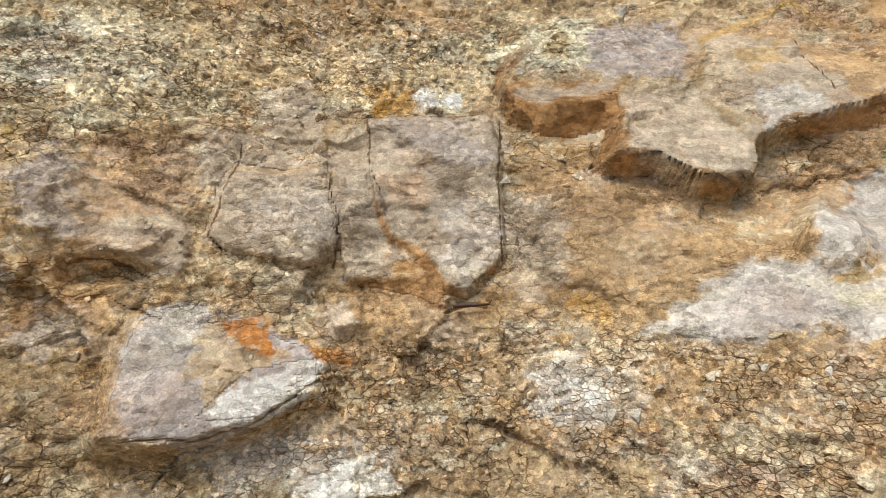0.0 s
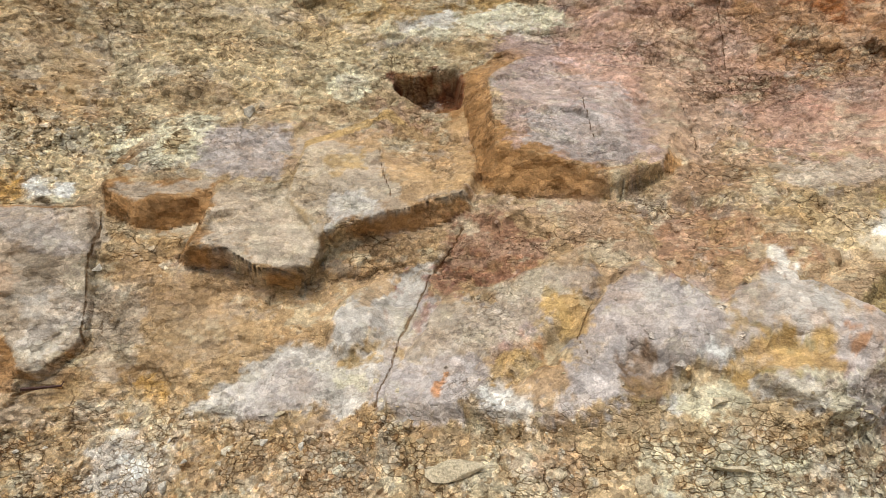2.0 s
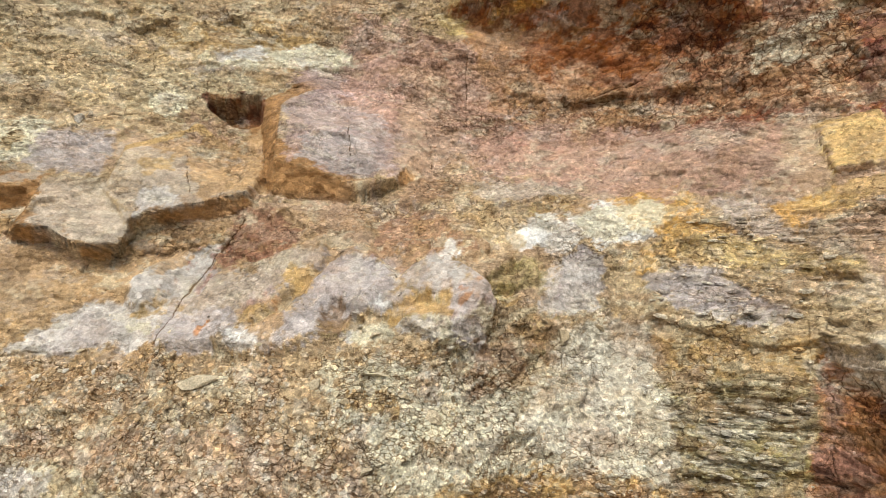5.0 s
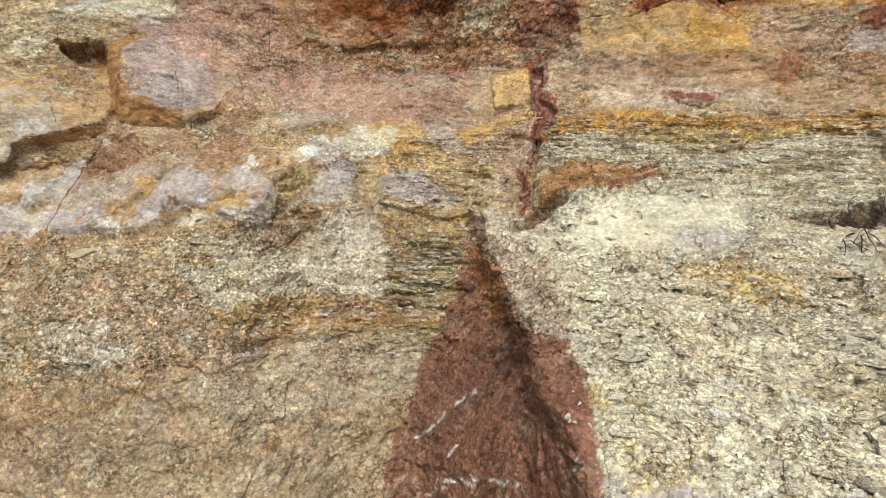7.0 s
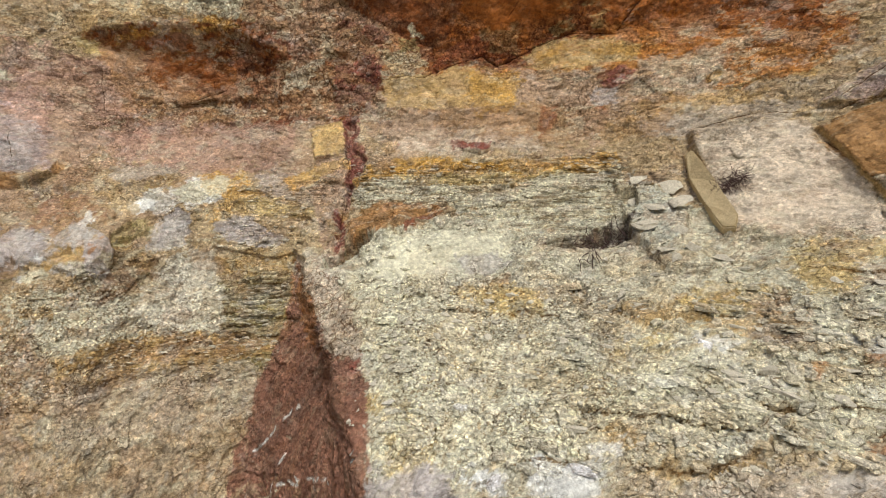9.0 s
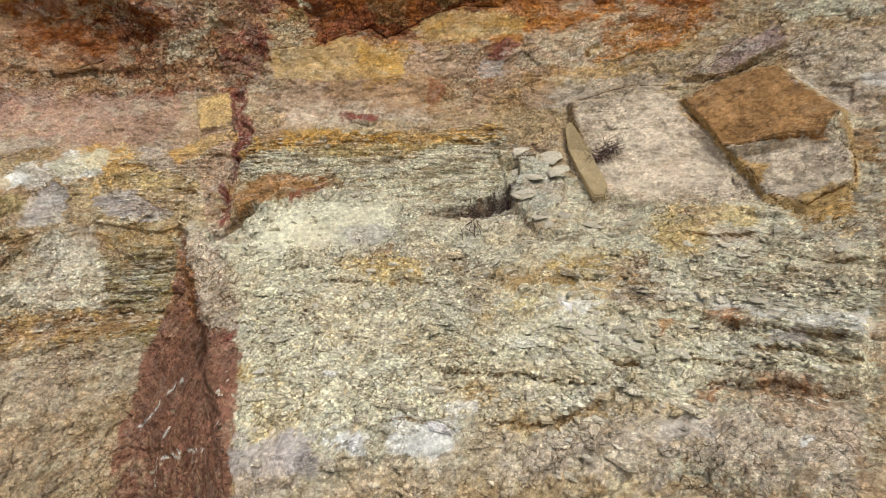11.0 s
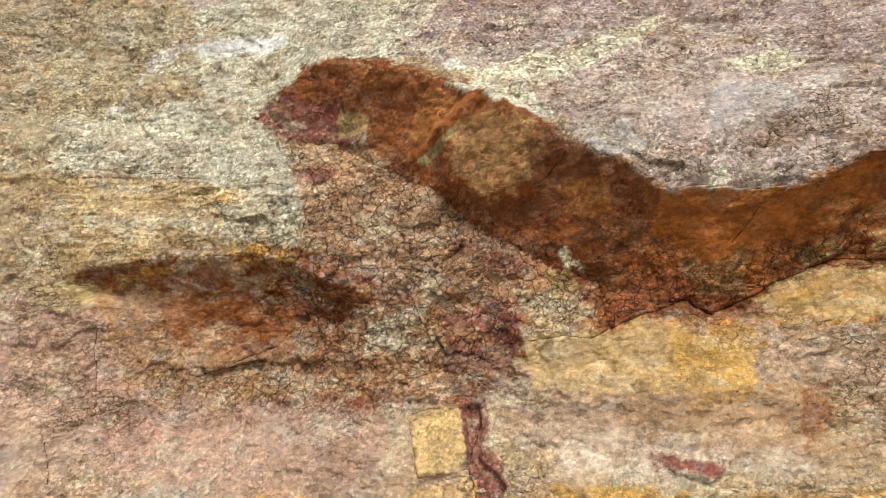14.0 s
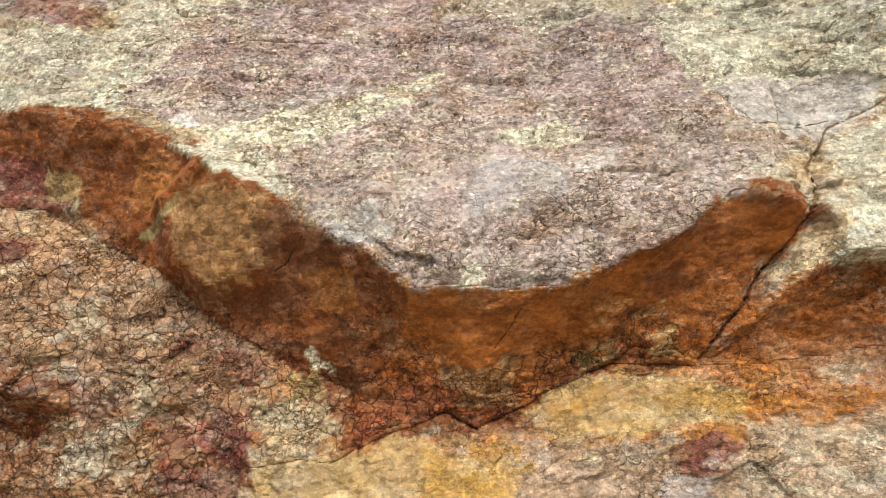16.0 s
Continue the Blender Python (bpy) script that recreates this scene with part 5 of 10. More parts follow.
patch("olive", 0.7, [(0.802, 1.081), (0.866, 1.097), (0.924, 1.060), (0.891, 1.031), (0.797, 1.032)], soft=0.01)
patch("ochre", 0.9, [(0.628, 1.011), (0.710, 1.019), (0.704, 0.994), (0.623, 0.981)], soft=0.006)
patch("ochre", 0.9, [(0.448, 0.983), (0.505, 0.997), (0.511, 0.980), (0.478, 0.956), (0.447, 0.944)], soft=0.006)
patch("ochre", 0.9, [(0.371, 1.054), (0.432, 1.070), (0.423, 1.027), (0.390, 1.013)], soft=0.006)
patch("ochre", 0.8, [(0.257, 0.968), (0.323, 0.991), (0.350, 0.974), (0.293, 0.952)], soft=0.006)
patch("rust", 0.5, [(0.720, 1.025), (0.772, 1.032), (0.741, 1.006)], soft=0.008)
patch("rosegrey", 0.8, [(0.713, 1.032), (0.787, 1.025), (0.766, 0.947), (0.700, 0.950)], soft=0.008)
patch("lavwhite", 0.85, [(0.252, 0.944), (0.319, 0.949), (0.361, 0.920), (0.266, 0.907)], soft=0.006)
patch("white", 0.85, [(0.486, 0.959), (0.526, 0.963), (0.516, 0.946)], soft=0.004)
patch("lavwhite", 0.7, [(0.440, 1.014), (0.510, 1.086), (0.526, 1.057), (0.488, 0.991), (0.455, 0.978)], soft=0.005)
patch("lavwhite", 0.7, [(0.580, 1.087), (0.619, 1.058), (0.586, 0.998), (0.544, 0.986), (0.565, 1.030)], soft=0.005)
patch("lavwhite", 0.7, [(0.666, 1.087), (0.704, 1.066), (0.681, 1.031), (0.658, 1.044)], soft=0.005)
patch("mauve", 0.5, [(0.303, 1.023), (0.371, 1.061), (0.357, 0.999), (0.274, 0.969)], soft=0.01)
patch("palegold", 0.7, [(0.776, 1.162), (0.869, 1.181), (0.852, 1.113), (0.773, 1.104)], soft=0.015)
# brown shadow right of the quartz, painted into the rock colour
patch("brown", 0.6, [(0.847, 0.967), (0.941, 0.979), (0.942, 0.930), (0.842, 0.901), (0.800, 0.925)], soft=0.02)
patch("pale", 0.8, [(0.948, 0.948), (1.058, 0.986), (1.027, 0.897), (0.962, 0.897)], soft=0.01)
patch("cream", 0.8, [(-0.306, 1.309), (-0.224, 1.348), (-0.205, 1.294), (-0.219, 1.241), (-0.275, 1.239)], soft=0.008)
patch("lav", 0.8, [(-0.203, 1.327), (-0.120, 1.356), (-0.084, 1.301), (-0.184, 1.274)], soft=0.008)
patch("maroon", 0.45, [(0.216, 1.135), (0.263, 1.154), (0.323, 1.117), (0.272, 1.066), (0.228, 1.050)], soft=0.012)
patch("rosetan", 0.7, [(0.250, 1.202), (0.490, 1.217), (0.619, 1.189), (0.530, 1.118), (0.351, 1.117), (0.255, 1.135)], soft=0.02)
patch("palegold", 0.8, [(0.386, 1.185), (0.424, 1.180), (0.415, 1.152), (0.387, 1.157)], soft=0.005)
patch("dustgrey", 0.7, [(0.017, 0.854), (0.134, 0.875), (0.160, 0.796), (0.028, 0.781)], soft=0.02)
patch("tan", 0.7, [(0.212, 0.794), (0.493, 0.811), (0.536, 0.783), (0.513, 0.729), (0.326, 0.725), (0.239, 0.758)], soft=0.02)
patch("lavwhite", 0.6, [(-0.169, 0.710), (-0.051, 0.717), (0.030, 0.653), (0.011, 0.595), (-0.126, 0.562)], soft=0.02)
patch("pale", 0.7, [(0.147, 0.680), (0.285, 0.734), (0.347, 0.698), (0.347, 0.646), (0.144, 0.611)], soft=0.012)
patch("palesand", 0.75, [(0.481, 0.861), (0.578, 0.867), (0.903, 0.868), (0.985, 0.804), (1.145, 0.851), (1.152, 0.735), (0.792, 0.759), (0.629, 0.747), (0.570, 0.792)], soft=0.015)
patch("ochre", 0.85, [(0.654, 0.737), (0.721, 0.759), (0.852, 0.757), (1.153, 0.716), (1.393, 0.715), (1.341, 0.656), (0.712, 0.680)], soft=0.012)
patch("clay", 0.6, [(0.749, 0.727), (0.918, 0.722), (1.154, 0.700), (1.143, 0.673), (0.802, 0.683)], soft=0.015)
patch("brown", 0.7, [(0.742, 0.932), (0.841, 0.967), (0.870, 0.939), (0.837, 0.886), (0.774, 0.885)], soft=0.012)
patch("gold", 0.7, [(1.081, 1.095), (1.241, 1.171), (1.313, 1.162), (1.182, 1.103), (1.108, 1.060)], soft=0.01)
patch("gold", 0.8, [(1.178, 1.208), (1.228, 1.196), (1.205, 1.155)], soft=0.005)
patch("white", 0.9, [(0.823, 1.155), (0.891, 1.155), (0.887, 1.116), (0.840, 1.117)], soft=0.005)
patch("white", 0.8, [(0.982, 1.207), (1.087, 1.238), (1.178, 1.221), (1.154, 1.165), (1.013, 1.127)], soft=0.01)
patch("olive", 0.8, [(0.873, 1.210), (0.981, 1.221), (0.957, 1.176), (0.890, 1.162)], soft=0.008)
patch("roseplaster", 0.7, [(1.392, 1.204), (1.611, 1.222), (1.608, 1.130), (1.470, 1.111), (1.382, 1.141)], soft=0.01)
patch("gold", 0.85, [(1.403, 1.227), (1.611, 1.270), (1.611, 1.244), (1.490, 1.224)], soft=0.006)
patch("yellow", 0.7, [(1.291, 1.096), (1.585, 1.087), (1.583, 1.069), (1.384, 1.082)], soft=0.006)
patch("ochre", 0.7, [(1.138, 0.969), (1.271, 0.992), (1.431, 0.954), (1.443, 0.903), (1.310, 0.898), (1.140, 0.935)], soft=0.01)
patch("greybrown", 0.5, [(1.157, 0.852), (1.422, 0.880), (1.412, 0.839), (1.159, 0.822)], soft=0.01)
patch("olive", 0.7, [(1.196, 0.796), (1.424, 0.821), (1.403, 0.736), (1.200, 0.731)], soft=0.01)
patch("cream", 0.6, [(0.472, 0.896), (0.620, 0.906), (0.652, 0.872), (0.481, 0.861)], soft=0.02)
patch("ochre", 0.85, [(0.600, 0.677), (0.698, 0.712), (1.097, 0.730), (1.372, 0.693), (1.352, 0.626), (1.099, 0.649), (0.800, 0.658)], soft=0.012)
patch("greysand", 0.6, [(0.310, 0.562), (1.226, 0.440), (1.167, 0.180), (0.283, 0.349)], soft=0.03)
patch("olive", 0.75, [(1.305, 0.837), (1.434, 0.849), (1.404, 0.666), (1.265, 0.580), (1.200, 0.703)], soft=0.01)
patch("rosetan", 0.4, [(0.332, 0.797), (0.602, 0.720), (0.870, 0.626), (1.331, 0.559), (1.289, 0.431), (0.317, 0.617)], soft=0.03)
patch("maroon", 0.8, [(1.552, 1.653), (1.736, 1.658), (1.714, 1.505), (1.570, 1.454)], soft=0.006)
patch("red", 0.35, [(0.794, 1.538), (1.165, 1.566), (1.550, 1.575), (1.549, 1.455), (1.036, 1.448), (0.811, 1.453)], soft=0.02)
patch("rust", 0.5, [(0.738, 1.721), (1.553, 1.672), (1.530, 1.596), (1.045, 1.615), (0.746, 1.599)], soft=0.02)
patch("lav", 0.7, [(2.088, 0.597), (2.404, 0.600), (2.407, 0.512), (2.125, 0.464)], soft=0.01)
patch("roseplaster", 0.6, [(2.434, 0.575), (3.356, 0.628), (3.416, 0.523), (2.366, 0.485)], soft=0.03)
patch("white", 0.85, [(2.648, 0.609), (2.875, 0.615), (2.898, 0.574), (2.734, 0.575)], soft=0.006)
patch("cream", 0.8, [(2.785, 0.653), (2.890, 0.658), (2.902, 0.630), (2.816, 0.636)], soft=0.005)
patch("gold", 0.7, [(2.822, 0.660), (2.936, 0.664), (2.940, 0.644), (2.847, 0.646)], soft=0.005)
patch("yellow", 0.6, [(2.090, 0.633), (2.252, 0.642), (2.319, 0.609), (2.147, 0.605)], soft=0.01)
patch("ochre", 0.4, [(2.724, 0.869), (2.994, 0.883), (3.027, 0.859), (2.767, 0.841)], soft=0.012)
patch("rust", 0.75, [(1.859, 1.636), (2.504, 1.759), (3.131, 1.686), (3.111, 1.594), (2.876, 1.566), (2.541, 1.656), (2.260, 1.604), (1.998, 1.570)], soft=0.012)
patch("gold", 0.5, [(2.506, 1.678), (2.709, 1.644), (3.034, 1.509), (2.802, 1.494), (2.543, 1.574)], soft=0.015)
patch("red", 0.6, [(1.743, 1.801), (1.918, 1.614), (1.799, 1.577), (1.741, 1.699)], soft=0.01)
patch("palegold", 0.5, [(1.719, 1.560), (1.958, 1.572), (2.004, 1.428), (1.744, 1.436)], soft=0.035)
patch("gold", 0.9, [(2.038, 1.564), (2.278, 1.500), (2.265, 1.442), (2.082, 1.445)], soft=0.006)
patch("roseplaster", 0.6, [(1.766, 1.415), (2.268, 1.401), (2.312, 1.299), (1.797, 1.295)], soft=0.02)
patch("rosetan", 0.7, [(2.331, 1.623), (2.716, 1.542), (2.694, 1.402), (2.376, 1.378)], soft=0.012)
patch("lavtan", 0.8, [(2.590, 1.389), (2.741, 1.439), (3.029, 1.433), (2.979, 1.342), (2.738, 1.301)], soft=0.01)
patch("palesand", 0.8, [(3.241, 1.678), (3.502, 1.606), (3.510, 1.540), (3.295, 1.556)], soft=0.008)
patch("roseplaster", 0.85, [(3.314, 1.517), (3.515, 1.507), (3.552, 1.273), (3.476, 1.265), (3.332, 1.393)], soft=0.008)
patch("white", 0.7, [(3.470, 1.374), (3.537, 1.364), (3.543, 1.326), (3.489, 1.332)], soft=0.006)
patch("roseplaster", 0.8, [(2.752, 1.329), (3.039, 1.356), (3.089, 1.270), (3.220, 1.152), (3.264, 1.038), (3.034, 1.017), (2.918, 1.026), (2.836, 1.182)], soft=0.005)
patch("rosetan", 0.75, [(0.933, 1.441), (1.471, 1.412), (1.485, 1.278), (1.393, 1.232), (0.965, 1.295)], soft=0.015)
patch("rose", 0.4, [(0.963, 1.306), (1.091, 1.285), (1.091, 1.228), (0.989, 1.196)], soft=0.02)
patch("gold", 0.6, [(1.368, 1.215), (1.625, 1.271), (1.630, 1.238), (1.400, 1.175)], soft=0.008)
patch("rosetan", 0.8, [(1.478, 1.220), (1.625, 1.271), (1.642, 1.118), (1.510, 1.104)], soft=0.006)
patch("white", 0.85, [(1.054, 1.189), (1.129, 1.227), (1.187, 1.191), (1.112, 1.132), (1.022, 1.142)], soft=0.006)
patch("palegold", 0.85, [(1.723, 1.574), (1.910, 1.581), (2.027, 1.602), (2.199, 1.543), (2.212, 1.453), (2.081, 1.446), (1.794, 1.467)], soft=0.03)
patch("gold", 0.95, [(2.040, 1.523), (2.128, 1.559), (2.211, 1.530), (2.212, 1.453), (2.093, 1.458)], soft=0.014)
patch("roseplaster", 0.6, [(1.687, 1.457), (2.248, 1.439), (2.253, 1.305), (1.887, 1.294), (1.697, 1.370)], soft=0.02)
patch("gold", 0.7, [(2.247, 1.647), (2.473, 1.690), (2.629, 1.654), (2.669, 1.588), (2.473, 1.572), (2.270, 1.580)], soft=0.01)
patch("rust", 0.5, [(2.558, 1.646), (2.669, 1.652), (2.679, 1.574), (2.610, 1.578)], soft=0.01)
patch("rust", 0.5, [(2.678, 1.664), (2.832, 1.702), (2.832, 1.652), (2.698, 1.611)], soft=0.01)
patch("rosetan", 0.7, [(2.516, 1.557), (2.832, 1.602), (2.831, 1.447), (2.580, 1.428)], soft=0.015)
patch("gold", 0.95, [(1.695, 1.264), (1.810, 1.285), (1.966, 1.270), (2.140, 1.243), (2.141, 1.223), (1.942, 1.246), (1.713, 1.233)], soft=0.004)
patch("palesand", 0.8, [(1.817, 1.218), (2.530, 1.236), (2.566, 1.080), (2.247, 1.058), (2.132, 1.084), (1.979, 1.132), (1.669, 1.148)], soft=0.01)
patch("maroon", 0.9, [(1.993, 1.329), (2.050, 1.332), (2.050, 1.300), (2.004, 1.304)], soft=0.004)
patch("maroon", 0.9, [(2.070, 1.320), (2.136, 1.317), (2.132, 1.294), (2.077, 1.303)], soft=0.004)
patch("maroon", 0.8, [(2.282, 1.462), (2.340, 1.467), (2.341, 1.397), (2.297, 1.338), (2.284, 1.387)], soft=0.006)
patch("maroon", 0.9, [(2.462, 1.566), (2.537, 1.588), (2.553, 1.561), (2.500, 1.521)], soft=0.005)
patch("roseplaster", 0.8, [(0.907, 2.723), (1.337, 2.727), (1.243, 2.578), (1.171, 2.509), (0.944, 2.480)], soft=0.008)
patch("palesand", 0.9, [(0.942, 2.494), (1.443, 2.437), (1.471, 2.290), (1.174, 2.265), (0.979, 2.210)], soft=0.008)
patch("lavwhite", 0.9, [(0.957, 2.373), (1.173, 2.383), (1.177, 2.351), (0.962, 2.333)], soft=0.004)
patch("mauve", 0.8, [(1.210, 2.525), (1.360, 2.596), (1.423, 2.506), (1.334, 2.456), (1.224, 2.508)], soft=0.006)
patch("palesand", 0.85, [(0.985, 2.166), (1.086, 2.149), (1.262, 1.872), (1.135, 1.809), (1.012, 1.824)], soft=0.01)
patch("gold", 0.6, [(1.010, 1.956), (1.147, 1.927), (1.200, 1.795), (1.013, 1.798)], soft=0.01)
patch("rosetan", 0.8, [(1.235, 1.951), (1.541, 1.971), (1.729, 1.786), (1.907, 1.735), (1.836, 1.615), (1.555, 1.665), (1.333, 1.678)], soft=0.015)
patch("red", 0.35, [(1.495, 1.867), (1.729, 1.786), (1.746, 1.688), (1.565, 1.726)], soft=0.01)
patch("maroon", 0.8, [(1.555, 1.665), (1.734, 1.664), (1.726, 1.557), (1.587, 1.545)], soft=0.008)
patch("maroon", 0.85, [(1.097, 2.163), (1.234, 2.203), (1.370, 2.128), (1.353, 2.057), (1.144, 2.104)], soft=0.006)
patch("palesand", 0.8, [(1.202, 2.057), (1.302, 2.055), (1.308, 2.003), (1.216, 2.005)], soft=0.004)
patch("maroon", 0.9, [(1.216, 1.995), (1.302, 2.000), (1.297, 1.963), (1.235, 1.958)], soft=0.004)
patch("palesand", 0.9, [(1.831, 1.760), (1.881, 1.772), (1.896, 1.674), (1.846, 1.674)], soft=0.004)
patch("palesand", 0.85, [(2.429, 2.481), (2.851, 2.544), (2.841, 2.281), (2.760, 2.207), (2.536, 2.267), (2.462, 2.380)], soft=0.01)
patch("mauve", 0.7, [(1.666, 2.580), (2.429, 2.551), (2.526, 2.313), (1.878, 2.343), (1.485, 2.290), (1.462, 2.387)], soft=0.015)
patch("mauve", 0.6, [(1.881, 2.302), (2.537, 2.320), (2.535, 2.237), (2.140, 2.206)], soft=0.015)
patch("cream", 0.6, [(1.599, 2.210), (1.758, 2.190), (1.819, 2.073), (1.656, 2.149)], soft=0.012)
patch("lavwhite", 0.8, [(2.546, 2.251), (2.707, 2.284), (2.789, 2.260), (2.778, 2.191), (2.702, 2.129), (2.565, 2.177)], soft=0.006)
patch("lav", 0.8, [(2.087, 2.077), (2.179, 2.131), (2.318, 2.099), (2.297, 2.031), (2.149, 2.021)], soft=0.006)
patch("lavwhite", 0.8, [(1.898, 2.043), (2.013, 2.053), (2.004, 1.960), (1.954, 1.961)], soft=0.005)
patch("palesand", 0.85, [(2.702, 2.126), (2.837, 2.182), (2.825, 1.904), (2.703, 1.892), (2.717, 2.020)], soft=0.008)
patch("gold", 0.7, [(2.248, 1.633), (2.347, 1.703), (2.514, 1.723), (2.602, 1.675), (2.667, 1.653), (2.570, 1.583), (2.366, 1.559)], soft=0.025)
patch("palegold", 0.7, [(1.935, 1.579), (2.103, 1.592), (2.203, 1.541), (2.205, 1.452), (1.953, 1.455)], soft=0.03)
patch("gold", 0.6, [(2.068, 1.534), (2.148, 1.555), (2.214, 1.505), (2.205, 1.452), (2.095, 1.458)], soft=0.005)
patch("rosetan", 0.7, [(2.214, 1.587), (2.470, 1.581), (2.447, 1.444), (2.259, 1.449)], soft=0.012)
patch("maroon", 0.9, [(2.459, 1.557), (2.531, 1.582), (2.539, 1.537), (2.479, 1.512)], soft=0.004)
patch("umber", 0.9, [(2.566, 1.796), (2.703, 1.885), (2.823, 1.877), (2.813, 1.669), (2.756, 1.656), (2.668, 1.688), (2.565, 1.735)], soft=0.005)
patch("ochre", 0.7, [(2.306, 1.826), (2.467, 1.860), (2.496, 1.785), (2.369, 1.726)], soft=0.006)
patch("rust", 0.6, [(2.030, 1.870), (2.273, 1.871), (2.329, 1.901), (2.260, 1.753), (2.126, 1.782), (2.031, 1.783)], soft=0.006)
patch("greysand", 0.5, [(1.737, 1.592), (1.935, 1.579), (1.941, 1.455), (1.747, 1.457)], soft=0.035)
block(0.02, 0.004, [(0.957, 1.522), (1.025, 1.551), (1.078, 1.575), (1.101, 1.527), (1.042, 1.518), (0.975, 1.497)], rag=0.15)
zone("smooth", 0.7, [(1.723, 1.574), (2.027, 1.602), (2.211, 1.530), (2.212, 1.453), (1.740, 1.468)], soft=0.015)
zone("smooth", 0.7, [(2.247, 1.647), (2.473, 1.690), (2.669, 1.588), (2.473, 1.572)], soft=0.015)
zone("smooth", 0.5, [(0.336, 1.545), (0.643, 1.666), (0.823, 1.653), (0.825, 1.490), (0.656, 1.461)], soft=0.03)
zone("smooth", 0.5, [(0.221, 0.979), (0.512, 1.109), (0.772, 1.032), (0.766, 0.947), (0.361, 0.920)], soft=0.03)
# hole by the wedge: brown earth and the cavity's shade in one cocoa patch
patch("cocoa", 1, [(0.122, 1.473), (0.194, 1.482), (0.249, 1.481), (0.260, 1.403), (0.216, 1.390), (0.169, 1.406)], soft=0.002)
patch("lavwhite", 0.7, [(-0.811, 0.827), (-0.792, 0.884), (-0.768, 0.910), (-0.715, 0.923), (-0.707, 0.881), (-0.732, 0.842), (-0.737, 0.790), (-0.793, 0.776)], soft=0.008)
patch("lav", 0.8, [(-0.801, 0.807), (-0.751, 0.830), (-0.731, 0.790), (-0.768, 0.767), (-0.812, 0.780)], soft=0.01)
patch("rust", 0.9, [(-0.697, 0.907), (-0.638, 0.899), (-0.623, 0.871), (-0.536, 0.863), (-0.547, 0.849), (-0.637, 0.861), (-0.683, 0.879)], soft=0.006)
patch("ochre", 0.7, [(-0.727, 0.865), (-0.673, 0.880), (-0.609, 0.861), (-0.665, 0.849), (-0.705, 0.828)], soft=0.008)
patch("white", 0.8, [(-0.718, 0.792), (-0.692, 0.820), (-0.658, 0.844), (-0.580, 0.847), (-0.582, 0.818), (-0.657, 0.791)], soft=0.005)
patch("olive", 0.6, [(1.156, 0.878), (1.432, 0.917), (1.428, 0.881), (1.169, 0.853)], soft=0.008)
patch("palesand", 0.6, [(1.171, 0.828), (1.413, 0.830), (1.402, 0.814), (1.172, 0.804)], soft=0.006)
patch("palesand", 0.5, [(1.173, 0.775), (1.392, 0.774), (1.382, 0.759), (1.175, 0.756)], soft=0.006)
# cocoa patches put the overhang's shade into the rust brown below it
patch("cocoa", 0.6, [(1.919, 1.673), (2.503, 1.769), (3.115, 1.699), (3.093, 1.635), (2.706, 1.685), (2.224, 1.625)], soft=0.012)
patch("cocoa", 0.5, [(1.932, 1.735), (2.260, 1.729), (2.326, 1.715), (2.215, 1.658), (2.126, 1.614), (1.959, 1.591)], soft=0.008)
patch("red", 0.6, [(2.041, 1.774), (2.248, 1.766), (2.505, 1.768), (2.451, 1.718), (2.128, 1.638), (1.949, 1.619)], soft=0.01)
patch("cocoa", 0.7, [(2.128, 1.638), (2.200, 1.688), (2.340, 1.722), (2.505, 1.721), (2.495, 1.702), (2.317, 1.690), (2.164, 1.636)], soft=0.006)
zone("smooth", 0.6, [(0.668, 1.749), (1.198, 1.649), (1.192, 1.525), (0.965, 1.498), (0.769, 1.606)], soft=0.03)
zone("crackle", 0.9, [(1.235, 1.951), (1.541, 1.971), (1.907, 1.735), (2.216, 1.730), (2.497, 1.822), (2.494, 1.724), (2.215, 1.658), (1.836, 1.591), (1.333, 1.678)], soft=0.02)
patch("maroon", 0.9, [(1.598, 1.440), (1.640, 1.439), (1.648, 1.312), (1.694, 1.277), (1.644, 1.232), (1.641, 1.137), (1.630, 1.137), (1.624, 1.277)], soft=0.002)
# warm gravel and the last patches of the ledge
patch("tan", 0.65, [(-0.004, 0.651), (0.640, 0.678), (1.217, 0.551), (1.303, 0.451), (1.246, 0.240), (-0.004, 0.331)], soft=0.03)
patch("greysand", 0.5, [(0.089, 0.720), (0.394, 0.734), (0.399, 0.586), (0.157, 0.564)], soft=0.02)
patch("rosetan", 0.5, [(-0.004, 0.493), (0.260, 0.523), (0.336, 0.355), (-0.004, 0.331)], soft=0.03)
patch("pale", 0.6, [(0.138, 0.672), (0.361, 0.736), (0.397, 0.635), (0.190, 0.589)], soft=0.015)
patch("tan", 0.7, [(-0.382, 0.763), (-0.255, 0.813), (-0.118, 0.833), (0.123, 0.868), (0.195, 0.832), (0.271, 0.827), (0.255, 0.792), (-0.380, 0.681)], soft=0.02)
patch("rosetan", 0.5, [(-0.119, 0.814), (0.113, 0.857), (0.121, 0.777), (-0.086, 0.733)], soft=0.03)
patch("white", 0.8, [(-0.302, 0.852), (-0.222, 0.872), (-0.162, 0.835), (-0.194, 0.799), (-0.270, 0.811)], soft=0.01)
patch("lavwhite", 0.7, [(-0.294, 0.867), (-0.222, 0.868), (-0.239, 0.842), (-0.286, 0.838)], soft=0.006)
patch("tan", 0.6, [(-0.838, 1.317), (-0.450, 1.376), (-0.394, 1.299), (-0.610, 1.221), (-0.818, 1.171)], soft=0.03)
patch("palesand", 0.7, [(-0.831, 1.260), (-0.742, 1.264), (-0.708, 1.220), (-0.781, 1.184), (-0.820, 1.188)], soft=0.015)
